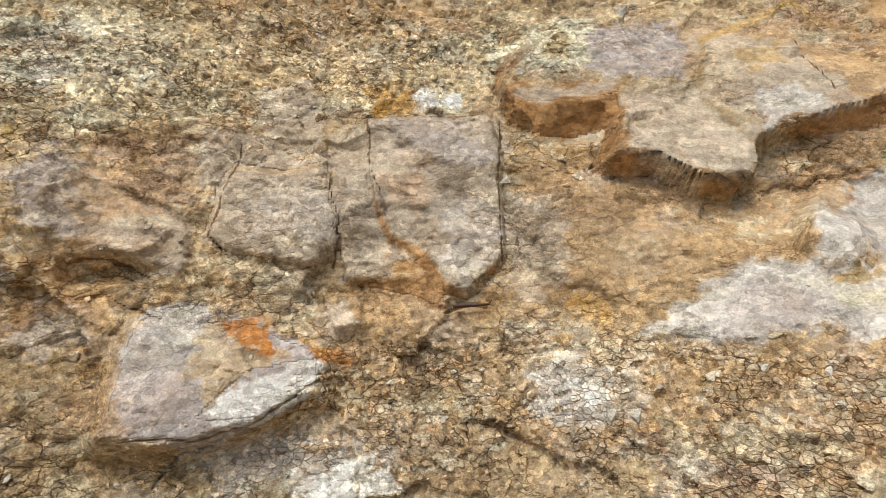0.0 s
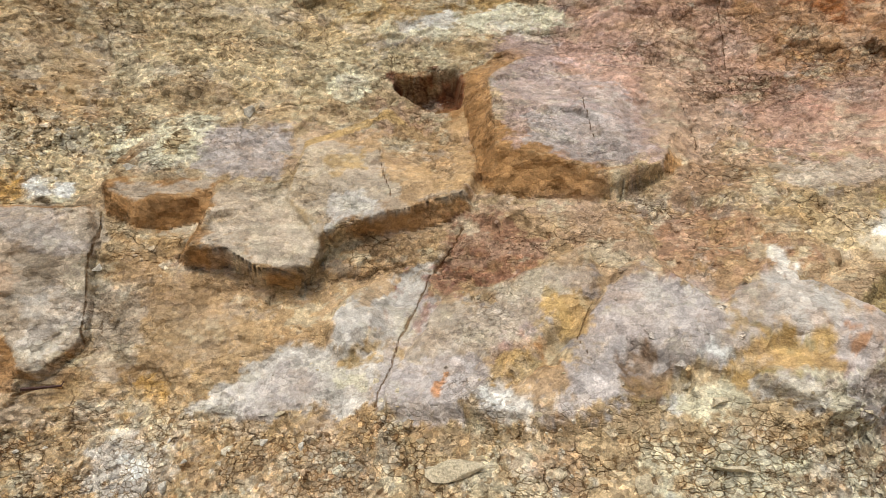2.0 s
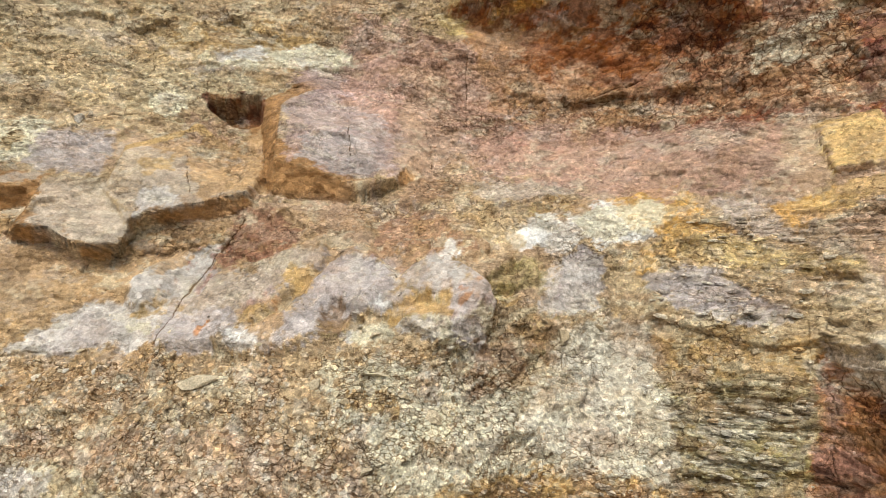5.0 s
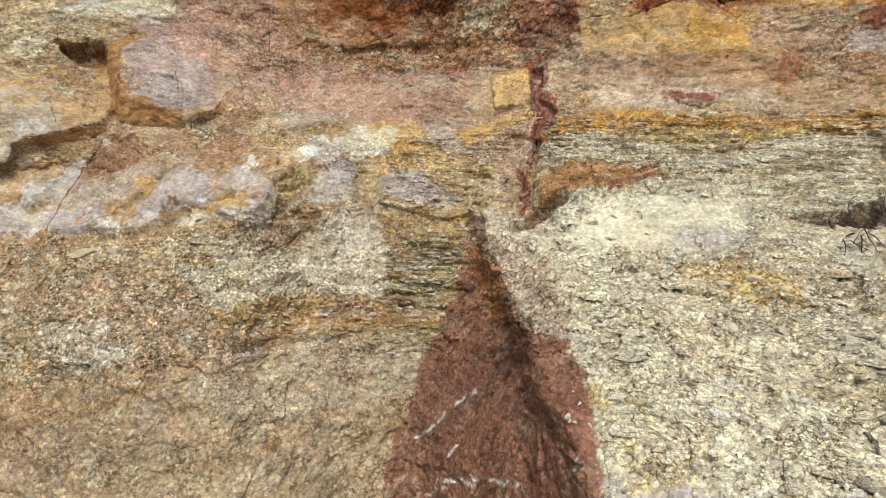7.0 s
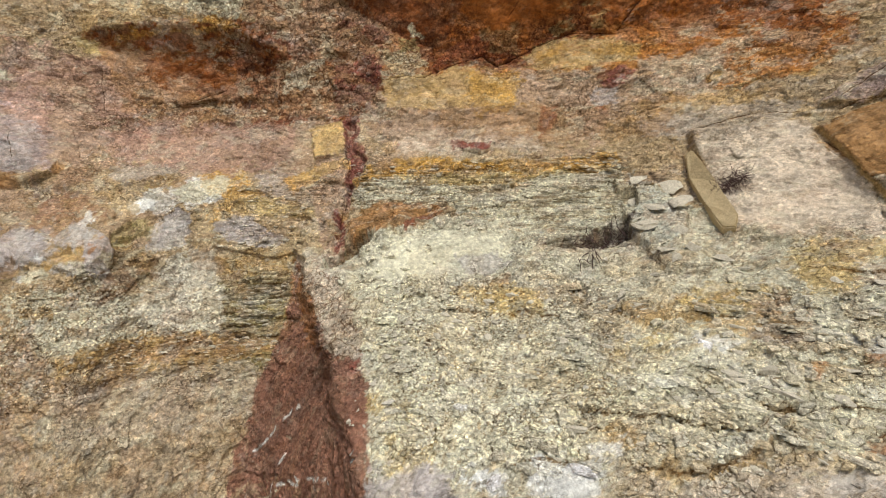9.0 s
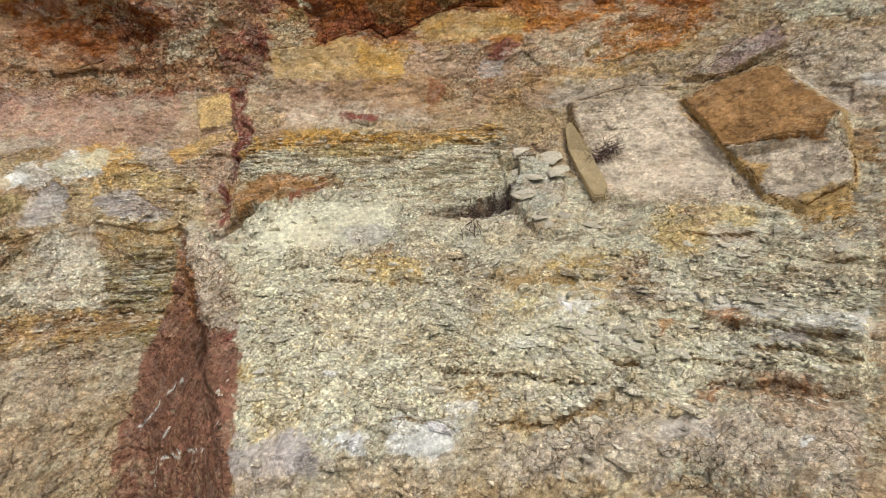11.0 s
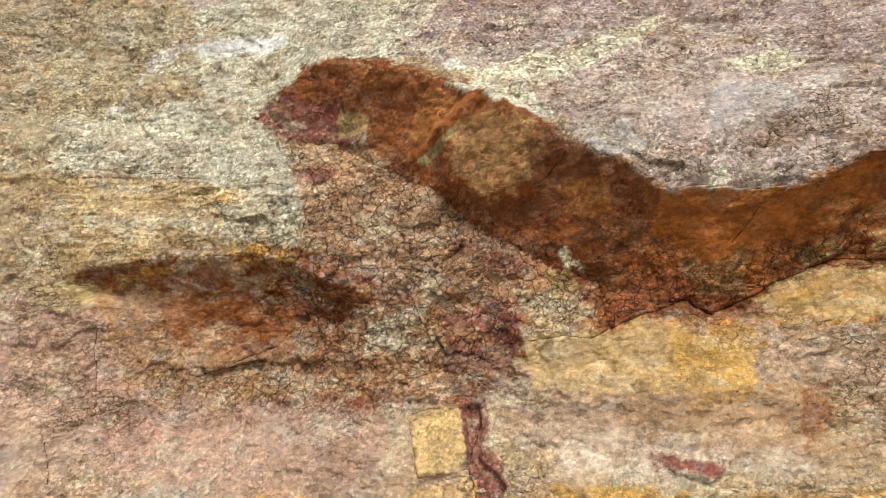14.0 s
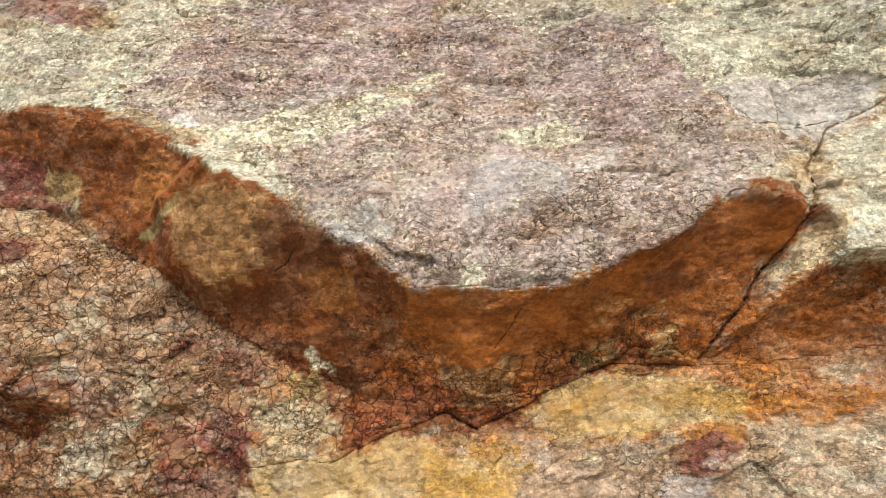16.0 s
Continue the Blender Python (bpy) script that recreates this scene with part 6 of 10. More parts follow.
patch("cream", 0.8, [(-0.266, 1.352), (-0.209, 1.378), (-0.163, 1.356), (-0.177, 1.242), (-0.241, 1.230)], soft=0.008)
patch("rosetan", 0.6, [(-0.174, 1.308), (0.137, 1.356), (0.268, 1.359), (0.254, 1.229), (0.099, 1.267), (-0.084, 1.266)], soft=0.02)
patch("cream", 0.6, [(2.744, 0.851), (3.033, 0.882), (3.630, 0.966), (3.749, 0.724), (3.333, 0.669), (2.914, 0.680)], soft=0.03)
patch("cream", 0.6, [(1.926, 0.745), (2.661, 0.761), (2.885, 0.683), (2.798, 0.627), (2.091, 0.636)], soft=0.03)
patch("palegold", 0.6, [(2.879, 0.659), (3.231, 0.639), (3.414, 0.649), (3.395, 0.604), (3.004, 0.596)], soft=0.02)
patch("roseplaster", 0.6, [(3.280, 0.594), (3.770, 0.697), (3.843, 0.614), (3.246, 0.517)], soft=0.03)
patch("yellow", 0.6, [(2.689, 0.798), (2.881, 0.813), (2.927, 0.791), (2.754, 0.782)], soft=0.008)
patch("yellow", 0.6, [(2.879, 0.899), (3.061, 0.915), (3.100, 0.888), (2.923, 0.873)], soft=0.008)
patch("gold", 0.6, [(3.264, 0.797), (3.372, 0.798), (3.382, 0.777), (3.293, 0.772)], soft=0.006)
patch("white", 0.7, [(3.395, 0.828), (3.683, 0.841), (3.695, 0.818), (3.504, 0.802)], soft=0.008)
patch("white", 0.7, [(3.042, 0.753), (3.182, 0.753), (3.224, 0.716), (3.101, 0.715)], soft=0.006)
patch("lavwhite", 0.6, [(3.517, 0.778), (3.599, 0.790), (3.614, 0.763), (3.546, 0.753)], soft=0.006)
patch("rust", 0.6, [(3.414, 0.724), (3.568, 0.737), (3.575, 0.724), (3.440, 0.709)], soft=0.005)
patch("rust", 0.5, [(3.523, 0.676), (3.691, 0.702), (3.701, 0.688), (3.546, 0.665)], soft=0.006)
patch("clay", 0.5, [(3.024, 0.869), (3.151, 0.877), (3.236, 0.796), (3.116, 0.781)], soft=0.012)
patch("ochre", 0.6, [(2.912, 0.873), (3.185, 0.901), (3.194, 0.878), (2.949, 0.850)], soft=0.008)
patch("lav", 0.6, [(2.057, 0.615), (2.374, 0.616), (2.479, 0.547), (2.113, 0.541)], soft=0.008)
patch("white", 0.8, [(2.666, 0.607), (2.739, 0.636), (2.845, 0.617), (2.899, 0.570), (2.825, 0.567)], soft=0.005)
block(0.02, 0.006, [(3.062, 1.401), (3.152, 1.493), (3.297, 1.542), (3.311, 1.486), (3.158, 1.399)], rag=0.2)
zone("crackle", 0.5, [(1.502, 0.657), (1.851, 0.741), (2.114, 0.577), (2.083, 0.373), (1.125, 0.007), (1.308, 0.560)], soft=0.03)
patch("lavwhite", 0.9, [(0.048, 0.999), (0.097, 1.061), (0.154, 1.091), (0.097, 0.999), (0.078, 0.987)], soft=0.003)
patch("lavwhite", 0.7, [(-0.132, 0.899), (-0.024, 0.987), (0.042, 0.984), (0.105, 0.960), (0.080, 0.906), (-0.065, 0.903)], soft=0.006)
patch("lav", 0.6, [(-0.105, 0.911), (-0.026, 0.978), (0.011, 0.959), (-0.052, 0.908)], soft=0.006)
# mottled boulder face and bank
patch("palesand", 0.55, [(1.471, 2.290), (1.878, 2.343), (1.966, 2.183), (1.816, 2.102), (1.599, 2.195)], soft=0.03)
patch("greysand", 0.5, [(2.064, 2.489), (2.429, 2.499), (2.440, 2.349), (2.134, 2.348)], soft=0.03)
patch("palesand", 0.6, [(1.472, 2.419), (1.688, 2.459), (1.774, 2.344), (1.511, 2.297)], soft=0.02)
patch("white", 0.8, [(1.585, 2.211), (1.780, 2.250), (1.958, 2.299), (1.960, 2.275), (1.782, 2.212), (1.601, 2.180)], soft=0.008)
patch("cream", 0.9, [(2.165, 2.168), (2.328, 2.193), (2.340, 2.134), (2.190, 2.138)], soft=0.006)
patch("cream", 0.8, [(1.748, 2.147), (1.814, 2.138), (1.817, 2.099), (1.758, 2.103)], soft=0.005)
patch("dustgrey", 0.5, [(1.418, 2.658), (1.669, 2.662), (1.737, 2.526), (1.493, 2.486)], soft=0.02)
patch("brown", 0.35, [(1.853, 2.327), (2.007, 2.345), (2.060, 2.310), (1.882, 2.286)], soft=0.012)
patch("brown", 0.3, [(2.228, 2.463), (2.429, 2.481), (2.429, 2.398), (2.254, 2.393)], soft=0.02)
patch("rose", 0.6, [(2.302, 2.374), (2.516, 2.329), (2.504, 2.283), (2.326, 2.300)], soft=0.012)
patch("lavwhite", 0.7, [(2.306, 2.128), (2.374, 2.126), (2.374, 2.063), (2.307, 2.065)], soft=0.006)
patch("palesand", 0.5, [(2.374, 2.056), (2.573, 2.045), (2.480, 1.974), (2.330, 1.965)], soft=0.03)
patch("cream", 0.6, [(1.817, 1.207), (2.530, 1.227), (2.555, 1.105), (2.245, 1.076), (1.978, 1.137)], soft=0.02)
patch("palesand", 0.8, [(0.636, 2.172), (0.907, 2.204), (1.174, 2.201), (1.132, 2.111), (0.897, 2.085), (0.652, 2.054)], soft=0.01)
patch("palegold", 0.6, [(0.666, 2.007), (1.146, 1.946), (1.196, 1.830), (0.894, 1.819), (0.694, 1.831)], soft=0.015)
patch("yellow", 0.6, [(0.691, 1.991), (1.118, 1.963), (1.116, 1.920), (0.716, 1.931)], soft=0.01)
patch("cream", 0.6, [(0.705, 1.909), (1.058, 1.881), (1.084, 1.851), (0.717, 1.869)], soft=0.008)
patch("rust", 0.7, [(0.933, 1.802), (1.208, 1.787), (1.330, 1.684), (1.187, 1.661), (1.022, 1.725)], soft=0.01)
patch("palesand", 0.85, [(3.097, 0.894), (3.566, 0.931), (3.683, 0.841), (3.652, 0.760), (3.289, 0.718)], soft=0.02)
patch("cream", 0.6, [(3.263, 0.755), (3.702, 0.805), (3.749, 0.724), (3.455, 0.677)], soft=0.02)
patch("rust", 0.7, [(3.333, 0.785), (3.410, 0.802), (3.475, 0.783), (3.406, 0.759)], soft=0.006)
patch("yellow", 0.5, [(2.932, 0.837), (3.135, 0.851), (3.181, 0.831), (2.979, 0.815)], soft=0.008)
patch("lavtan", 0.7, [(-0.550, 1.164), (-0.325, 1.184), (-0.334, 0.978), (-0.388, 0.943), (-0.422, 0.974), (-0.444, 1.003), (-0.482, 0.999), (-0.541, 0.964), (-0.554, 1.081)], soft=0.008)
patch("greysand", 0.5, [(-0.506, 0.851), (-0.326, 0.909), (-0.191, 0.888), (-0.195, 0.856), (-0.405, 0.812)], soft=0.03)
patch("palesand", 0.95, [(1.210, 2.295), (1.293, 2.353), (1.480, 2.334), (1.650, 2.226), (1.819, 2.062), (1.852, 2.012), (1.655, 2.170), (1.485, 2.281), (1.272, 2.307)], soft=0.003)
patch("rosetan", 0.6, [(1.727, 1.469), (1.950, 1.474), (2.248, 1.439), (2.263, 1.328), (2.013, 1.315), (1.753, 1.345)], soft=0.03)
patch("rust", 0.5, [(2.248, 1.766), (2.516, 1.767), (2.516, 1.707), (2.317, 1.697), (2.128, 1.638)], soft=0.012)
patch("rust", 0.6, [(1.644, 1.804), (1.841, 1.797), (1.919, 1.673), (1.760, 1.578), (1.599, 1.624)], soft=0.015)
patch("clay", 0.5, [(0.852, 1.622), (1.478, 1.547), (1.520, 1.424), (0.847, 1.462)], soft=0.03)
patch("rust", 0.75, [(1.441, 0.935), (1.476, 0.927), (1.612, 0.808), (1.710, 0.717), (1.540, 0.633), (1.377, 0.611), (1.417, 0.794)], soft=0.008)
patch("dike", 0.6, [(1.445, 0.801), (1.552, 0.789), (1.678, 0.704), (1.540, 0.633), (1.379, 0.593)], soft=0.02)
patch("roseplaster", 0.9, [(1.454, 0.946), (1.575, 0.969), (1.666, 0.897), (1.782, 0.828), (1.821, 0.768), (1.779, 0.740), (1.672, 0.772), (1.571, 0.859)], soft=0.006)
patch("clay", 0.6, [(1.603, 0.910), (1.653, 0.915), (1.666, 0.897), (1.616, 0.892)], soft=0.003)
patch("white", 0.6, [(0.869, 1.178), (0.976, 1.199), (1.054, 1.146), (0.911, 1.109)], soft=0.008)
patch("cream", 0.7, [(0.676, 0.980), (0.779, 0.994), (0.857, 0.901), (0.723, 0.879)], soft=0.012)
patch("brown", 0.6, [(0.720, 0.907), (0.821, 0.917), (0.827, 0.858), (0.742, 0.864)], soft=0.008)
patch("yellow", 0.8, [(2.188, 0.869), (2.293, 0.881), (2.404, 0.860), (2.437, 0.824), (2.263, 0.828)], soft=0.008)
patch("ochre", 0.8, [(2.706, 0.846), (2.917, 0.858), (2.940, 0.837), (2.770, 0.831)], soft=0.006)
patch("ochre", 0.7, [(2.831, 0.878), (2.974, 0.886), (3.013, 0.863), (2.901, 0.861)], soft=0.006)
patch("gold", 0.7, [(2.932, 0.837), (3.135, 0.851), (3.179, 0.834), (2.974, 0.820)], soft=0.006)
patch("yellow", 0.7, [(1.940, 0.686), (2.112, 0.697), (2.158, 0.675), (2.021, 0.664)], soft=0.01)
patch("yellow", 0.7, [(2.061, 0.646), (2.207, 0.656), (2.284, 0.628), (2.168, 0.615)], soft=0.012)
patch("gold", 0.7, [(3.265, 0.795), (3.372, 0.798), (3.382, 0.777), (3.293, 0.772)], soft=0.006)
patch("rust", 0.8, [(3.333, 0.785), (3.410, 0.802), (3.475, 0.783), (3.406, 0.759)], soft=0.005)
patch("rust", 0.7, [(3.209, 0.764), (3.250, 0.765), (3.264, 0.746), (3.225, 0.742)], soft=0.005)
patch("white", 0.9, [(3.398, 0.822), (3.684, 0.839), (3.693, 0.821), (3.502, 0.805)], soft=0.004)
patch("white", 0.9, [(3.043, 0.751), (3.183, 0.751), (3.223, 0.718), (3.100, 0.717)], soft=0.004)
patch("white", 0.8, [(2.939, 0.811), (3.055, 0.803), (3.058, 0.783), (2.975, 0.784)], soft=0.004)
patch("white", 0.8, [(3.340, 0.739), (3.531, 0.755), (3.518, 0.734), (3.364, 0.720)], soft=0.004)
patch("white", 0.8, [(2.228, 0.725), (2.340, 0.730), (2.396, 0.708), (2.275, 0.704)], soft=0.004)
patch("lavwhite", 0.8, [(2.073, 0.965), (2.202, 0.967), (2.289, 0.932), (2.146, 0.925)], soft=0.004)
patch("ochre", 0.8, [(2.798, 0.671), (2.938, 0.656), (2.966, 0.636), (2.861, 0.648)], soft=0.006)
patch("ochre", 0.7, [(2.979, 0.617), (3.188, 0.627), (3.275, 0.621), (3.073, 0.607)], soft=0.006)
patch("clay", 0.6, [(3.027, 0.863), (3.155, 0.870), (3.243, 0.785), (3.120, 0.776)], soft=0.012)
patch("brown", 0.4, [(2.387, 0.877), (2.627, 0.880), (2.682, 0.847), (2.436, 0.839)], soft=0.015)
patch("yellow", 0.7, [(3.058, 0.994), (3.189, 1.003), (3.259, 0.909), (3.146, 0.890)], soft=0.012)
patch("ochre", 0.7, [(2.350, 1.806), (2.397, 1.820), (2.404, 1.772), (2.358, 1.764)], soft=0.005)
patch("ochre", 0.7, [(2.424, 1.824), (2.469, 1.832), (2.476, 1.789), (2.432, 1.786)], soft=0.005)
patch("rust", 0.7, [(2.063, 1.853), (2.258, 1.854), (2.237, 1.791), (2.083, 1.790)], soft=0.006)
patch("red", 0.6, [(2.525, 1.948), (2.605, 1.999), (2.646, 1.974), (2.566, 1.880), (2.522, 1.861)], soft=0.006)
patch("cocoa", 0.7, [(1.892, 1.913), (1.989, 1.866), (1.978, 1.782), (1.914, 1.784)], soft=0.008)
patch("clay", 0.7, [(1.593, 2.028), (1.688, 2.070), (1.736, 2.009), (1.717, 1.943), (1.619, 1.947)], soft=0.006)
patch("palesand", 0.8, [(1.851, 1.786), (1.893, 1.795), (1.904, 1.732), (1.867, 1.733)], soft=0.004)

OVERHANG_LIP = [(1.142, 2.177), (1.26, 2.245), (1.364, 2.213), (1.432, 2.20), (1.575, 2.155), (1.621, 2.127), (1.701, 2.066), (1.764, 2.051), (1.82, 2.008), (1.90, 1.968), (1.975, 1.926), (2.04, 1.867), (2.136, 1.864), (2.278, 1.859), (2.349, 1.896), (2.421, 1.930), (2.483, 1.978), (2.56, 2.01), (2.65, 1.955)]
OVERHANG_BACK = [(1.142, 2.141), (1.188, 2.075), (1.299, 2.069), (1.412, 1.994), (1.555, 1.918), (1.614, 1.842), (1.775, 1.747), (1.90, 1.69), (1.929, 1.591), (2.017, 1.626), (2.089, 1.642), (2.156, 1.609), (2.22, 1.656), (2.311, 1.714), (2.457, 1.724), (2.507, 1.706), (2.571, 1.817), (2.65, 1.943)]
shelf(OVERHANG_LIP, OVERHANG_BACK, 0.095, 0.45, 0.015)
shelf([(2.508, 1.715), (2.606, 1.814), (2.70, 1.889), (2.78, 1.879), (3.1, 1.90)], [(2.508, 1.70), (2.64, 1.71), (2.77, 1.748), (3.1, 1.78)], 0.07, 0.3, 0.02)
shelf([(0.62, 1.76), (0.77, 1.777), (1.08, 1.794), (1.207, 1.773), (1.358, 1.685)], [(0.62, 1.75), (0.77, 1.713), (0.89, 1.67), (1.04, 1.609), (1.24, 1.617), (1.358, 1.662)], 0.06, 0.22, 0.015)

# drawn features
# near end: soil, quartz and split blocks
patch("palegold", 0.7, [(-0.914, 1.375), (-0.558, 1.434), (-0.565, 1.283), (-0.692, 1.208), (-0.882, 1.122)], soft=0.03)
patch("cream", 0.5, [(-0.906, 1.317), (-0.779, 1.315), (-0.767, 1.254), (-0.814, 1.184), (-0.882, 1.129)], soft=0.02)
patch("earth_tone", 0.6, [(-0.779, 1.395), (-0.307, 1.463), (-0.366, 1.353), (-0.582, 1.307), (-0.752, 1.342)], soft=0.02)
patch("palegold", 0.6, [(-0.747, 1.273), (-0.556, 1.283), (-0.333, 1.291), (-0.320, 1.215), (-0.537, 1.209), (-0.671, 1.232)], soft=0.015)
patch("earth_tone", 0.6, [(-0.873, 0.987), (-0.824, 0.978), (-0.714, 0.943), (-0.532, 0.955), (-0.331, 0.928), (-0.156, 0.892), (0.184, 0.897), (0.132, 0.788), (-0.855, 0.730)], soft=0.02)
patch("earth_tone", 0.75, [(-0.324, 1.068), (-0.291, 1.133), (-0.211, 1.094), (-0.086, 1.081), (0.007, 1.078), (0.032, 1.134), (0.257, 1.178), (0.194, 1.107), (0.048, 0.985), (-0.033, 0.991), (-0.154, 0.905), (-0.315, 0.936)], soft=0.012)
patch("earth_tone", 0.55, [(-0.882, 1.129), (-0.825, 1.162), (-0.738, 1.167), (-0.720, 1.078), (-0.748, 0.985), (-0.818, 0.977), (-0.872, 0.999)], soft=0.012)
patch("palegold", 0.8, [(-0.555, 1.259), (-0.514, 1.262), (-0.517, 1.211), (-0.550, 1.222)], soft=0.004)
patch("gold", 0.95, [(-0.513, 1.235), (-0.463, 1.240), (-0.447, 1.193), (-0.495, 1.178), (-0.516, 1.200)], soft=0.004)
patch("white", 0.9, [(-0.451, 1.235), (-0.404, 1.241), (-0.405, 1.193), (-0.439, 1.194)], soft=0.003)
patch("white", 1, [(-0.400, 1.233), (-0.370, 1.234), (-0.375, 1.212), (-0.398, 1.207)], soft=0.002)
patch("cream", 0.9, [(-0.331, 1.341), (-0.312, 1.355), (-0.291, 1.270), (-0.318, 1.256)], soft=0.004)
patch("lavtan", 0.8, [(-0.685, 1.101), (-0.637, 1.093), (-0.569, 1.103), (-0.555, 1.058), (-0.555, 0.992), (-0.589, 0.975), (-0.658, 0.983), (-0.719, 1.011), (-0.701, 1.068)], soft=0.005)
patch("lavwhite", 0.4, [(-0.667, 1.058), (-0.569, 1.058), (-0.560, 1.005), (-0.651, 1.004)], soft=0.012)
patch("lavtan", 0.75, [(-0.741, 1.159), (-0.666, 1.158), (-0.691, 1.085), (-0.727, 1.070)], soft=0.005)
patch("lavtan", 0.7, [(-0.664, 1.228), (-0.587, 1.240), (-0.557, 1.103), (-0.591, 1.128), (-0.635, 1.105), (-0.664, 1.174)], soft=0.006)
patch("lavtan", 0.9, [(-0.553, 1.112), (-0.514, 1.121), (-0.484, 1.020), (-0.454, 0.991), (-0.477, 0.977), (-0.485, 0.957), (-0.539, 0.958), (-0.551, 1.042)], soft=0.004)
patch("lavtan", 0.95, [(-0.514, 1.173), (-0.343, 1.178), (-0.330, 1.128), (-0.330, 0.994), (-0.348, 0.971), (-0.384, 0.939), (-0.406, 0.944), (-0.422, 0.977), (-0.454, 1.003), (-0.476, 1.008), (-0.499, 1.065), (-0.509, 1.109)], soft=0.003)
patch("rosetan", 0.6, [(-0.493, 1.101), (-0.422, 1.093), (-0.454, 1.051), (-0.495, 1.056)], soft=0.012)
patch("lavwhite", 0.6, [(-0.422, 1.047), (-0.334, 1.048), (-0.336, 0.986), (-0.383, 0.946), (-0.415, 0.969)], soft=0.012)
patch("lav", 0.6, [(-0.486, 1.159), (-0.380, 1.170), (-0.341, 1.110), (-0.414, 1.102), (-0.454, 1.127)], soft=0.012)
patch("lavtan", 0.75, [(-0.324, 1.068), (-0.262, 1.042), (-0.240, 1.010), (-0.251, 0.957), (-0.300, 0.936), (-0.328, 0.958)], soft=0.008)
patch("lavtan", 0.6, [(-0.838, 1.013), (-0.753, 1.054), (-0.739, 0.979), (-0.782, 0.966), (-0.820, 0.987)], soft=0.008)
patch("lavtan", 0.9, [(-0.567, 0.933), (-0.523, 0.933), (-0.520, 0.889), (-0.552, 0.888)], soft=0.003)
patch("greysand", 0.7, [(-0.658, 0.948), (-0.578, 0.971), (-0.565, 0.910), (-0.607, 0.919)], soft=0.01)
patch("lav", 0.95, [(-0.803, 0.775), (-0.807, 0.824), (-0.800, 0.868), (-0.777, 0.912), (-0.730, 0.936), (-0.705, 0.928), (-0.678, 0.919), (-0.574, 0.866), (-0.568, 0.848), (-0.570, 0.828), (-0.597, 0.801), (-0.686, 0.777), (-0.759, 0.765)], soft=0.003)
patch("lavwhite", 0.8, [(-0.803, 0.868), (-0.777, 0.912), (-0.730, 0.934), (-0.705, 0.927), (-0.720, 0.892), (-0.747, 0.872), (-0.785, 0.834)], soft=0.006)
patch("tan", 0.75, [(-0.718, 0.907), (-0.643, 0.904), (-0.617, 0.866), (-0.671, 0.835), (-0.711, 0.817), (-0.735, 0.838)], soft=0.01)
patch("white", 0.85, [(-0.710, 0.804), (-0.671, 0.835), (-0.572, 0.855), (-0.569, 0.827), (-0.597, 0.801), (-0.686, 0.777)], soft=0.003)
patch("rust", 0.95, [(-0.687, 0.905), (-0.639, 0.900), (-0.625, 0.874), (-0.639, 0.860), (-0.675, 0.883)], soft=0.005)
patch("rust", 0.9, [(-0.586, 0.866), (-0.528, 0.860), (-0.531, 0.849), (-0.570, 0.850)], soft=0.005)
patch("gold", 0.6, [(-0.597, 0.881), (-0.569, 0.888), (-0.571, 0.867)], soft=0.005)
patch("lavwhite", 0.8, [(-0.025, 0.992), (0.047, 0.981), (0.132, 0.989), (0.094, 0.900), (0.040, 0.902), (-0.066, 0.903), (-0.162, 0.895), (-0.110, 0.920)], soft=0.005)
patch("lav", 0.7, [(-0.096, 0.922), (-0.020, 0.958), (0.043, 0.931), (0.036, 0.907), (-0.085, 0.905)], soft=0.008)
patch("ochre", 0.85, [(0.055, 0.976), (0.111, 0.977), (0.102, 0.965), (0.055, 0.967)], soft=0.003)
patch("cream", 0.8, [(0.053, 0.961), (0.112, 0.959), (0.099, 0.934), (0.054, 0.943)], soft=0.004)
patch("lavwhite", 1, [(0.054, 0.986), (0.078, 1.012), (0.156, 1.082), (0.183, 1.095), (0.161, 1.054), (0.100, 0.992), (0.077, 0.978)], soft=0.003)
patch("lav", 0.8, [(0.175, 1.045), (0.217, 1.045), (0.246, 1.010), (0.224, 0.975), (0.173, 0.969), (0.144, 0.991)], soft=0.005)
patch("lav", 0.8, [(0.133, 0.976), (0.217, 0.962), (0.188, 0.906), (0.099, 0.905)], soft=0.006)
patch("lavtan", 0.9, [(-0.151, 1.193), (-0.050, 1.214), (-0.037, 1.194), (-0.017, 1.174), (0.006, 1.149), (0.015, 1.132), (0.004, 1.089), (0.003, 1.082), (-0.089, 1.085), (-0.118, 1.100), (-0.165, 1.111), (-0.154, 1.151)], soft=0.003)
patch("lavtan", 0.7, [(-0.024, 1.316), (0.067, 1.305), (0.262, 1.213), (0.259, 1.196), (0.128, 1.168), (0.022, 1.135), (-0.009, 1.176), (-0.038, 1.198)], soft=0.004)
patch("lavwhite", 0.9, [(0.038, 1.210), (0.093, 1.208), (0.127, 1.167), (0.022, 1.136)], soft=0.004)
patch("earth_tone", 0.8, [(0.162, 1.340), (0.285, 1.292), (0.257, 1.197), (0.152, 1.197)], soft=0.008)
patch("ochre", 0.7, [(0.010, 1.263), (0.071, 1.290), (0.090, 1.257), (0.026, 1.234)], soft=0.006)
patch("lav", 0.8, [(-0.182, 1.327), (-0.047, 1.338), (-0.042, 1.263), (-0.117, 1.225), (-0.184, 1.234)], soft=0.006)
patch("cream", 0.9, [(-0.250, 1.348), (-0.182, 1.361), (-0.191, 1.255), (-0.235, 1.228), (-0.266, 1.262)], soft=0.005)
patch("ochre", 0.6, [(-0.234, 1.322), (-0.200, 1.321), (-0.210, 1.265), (-0.239, 1.275)], soft=0.005)
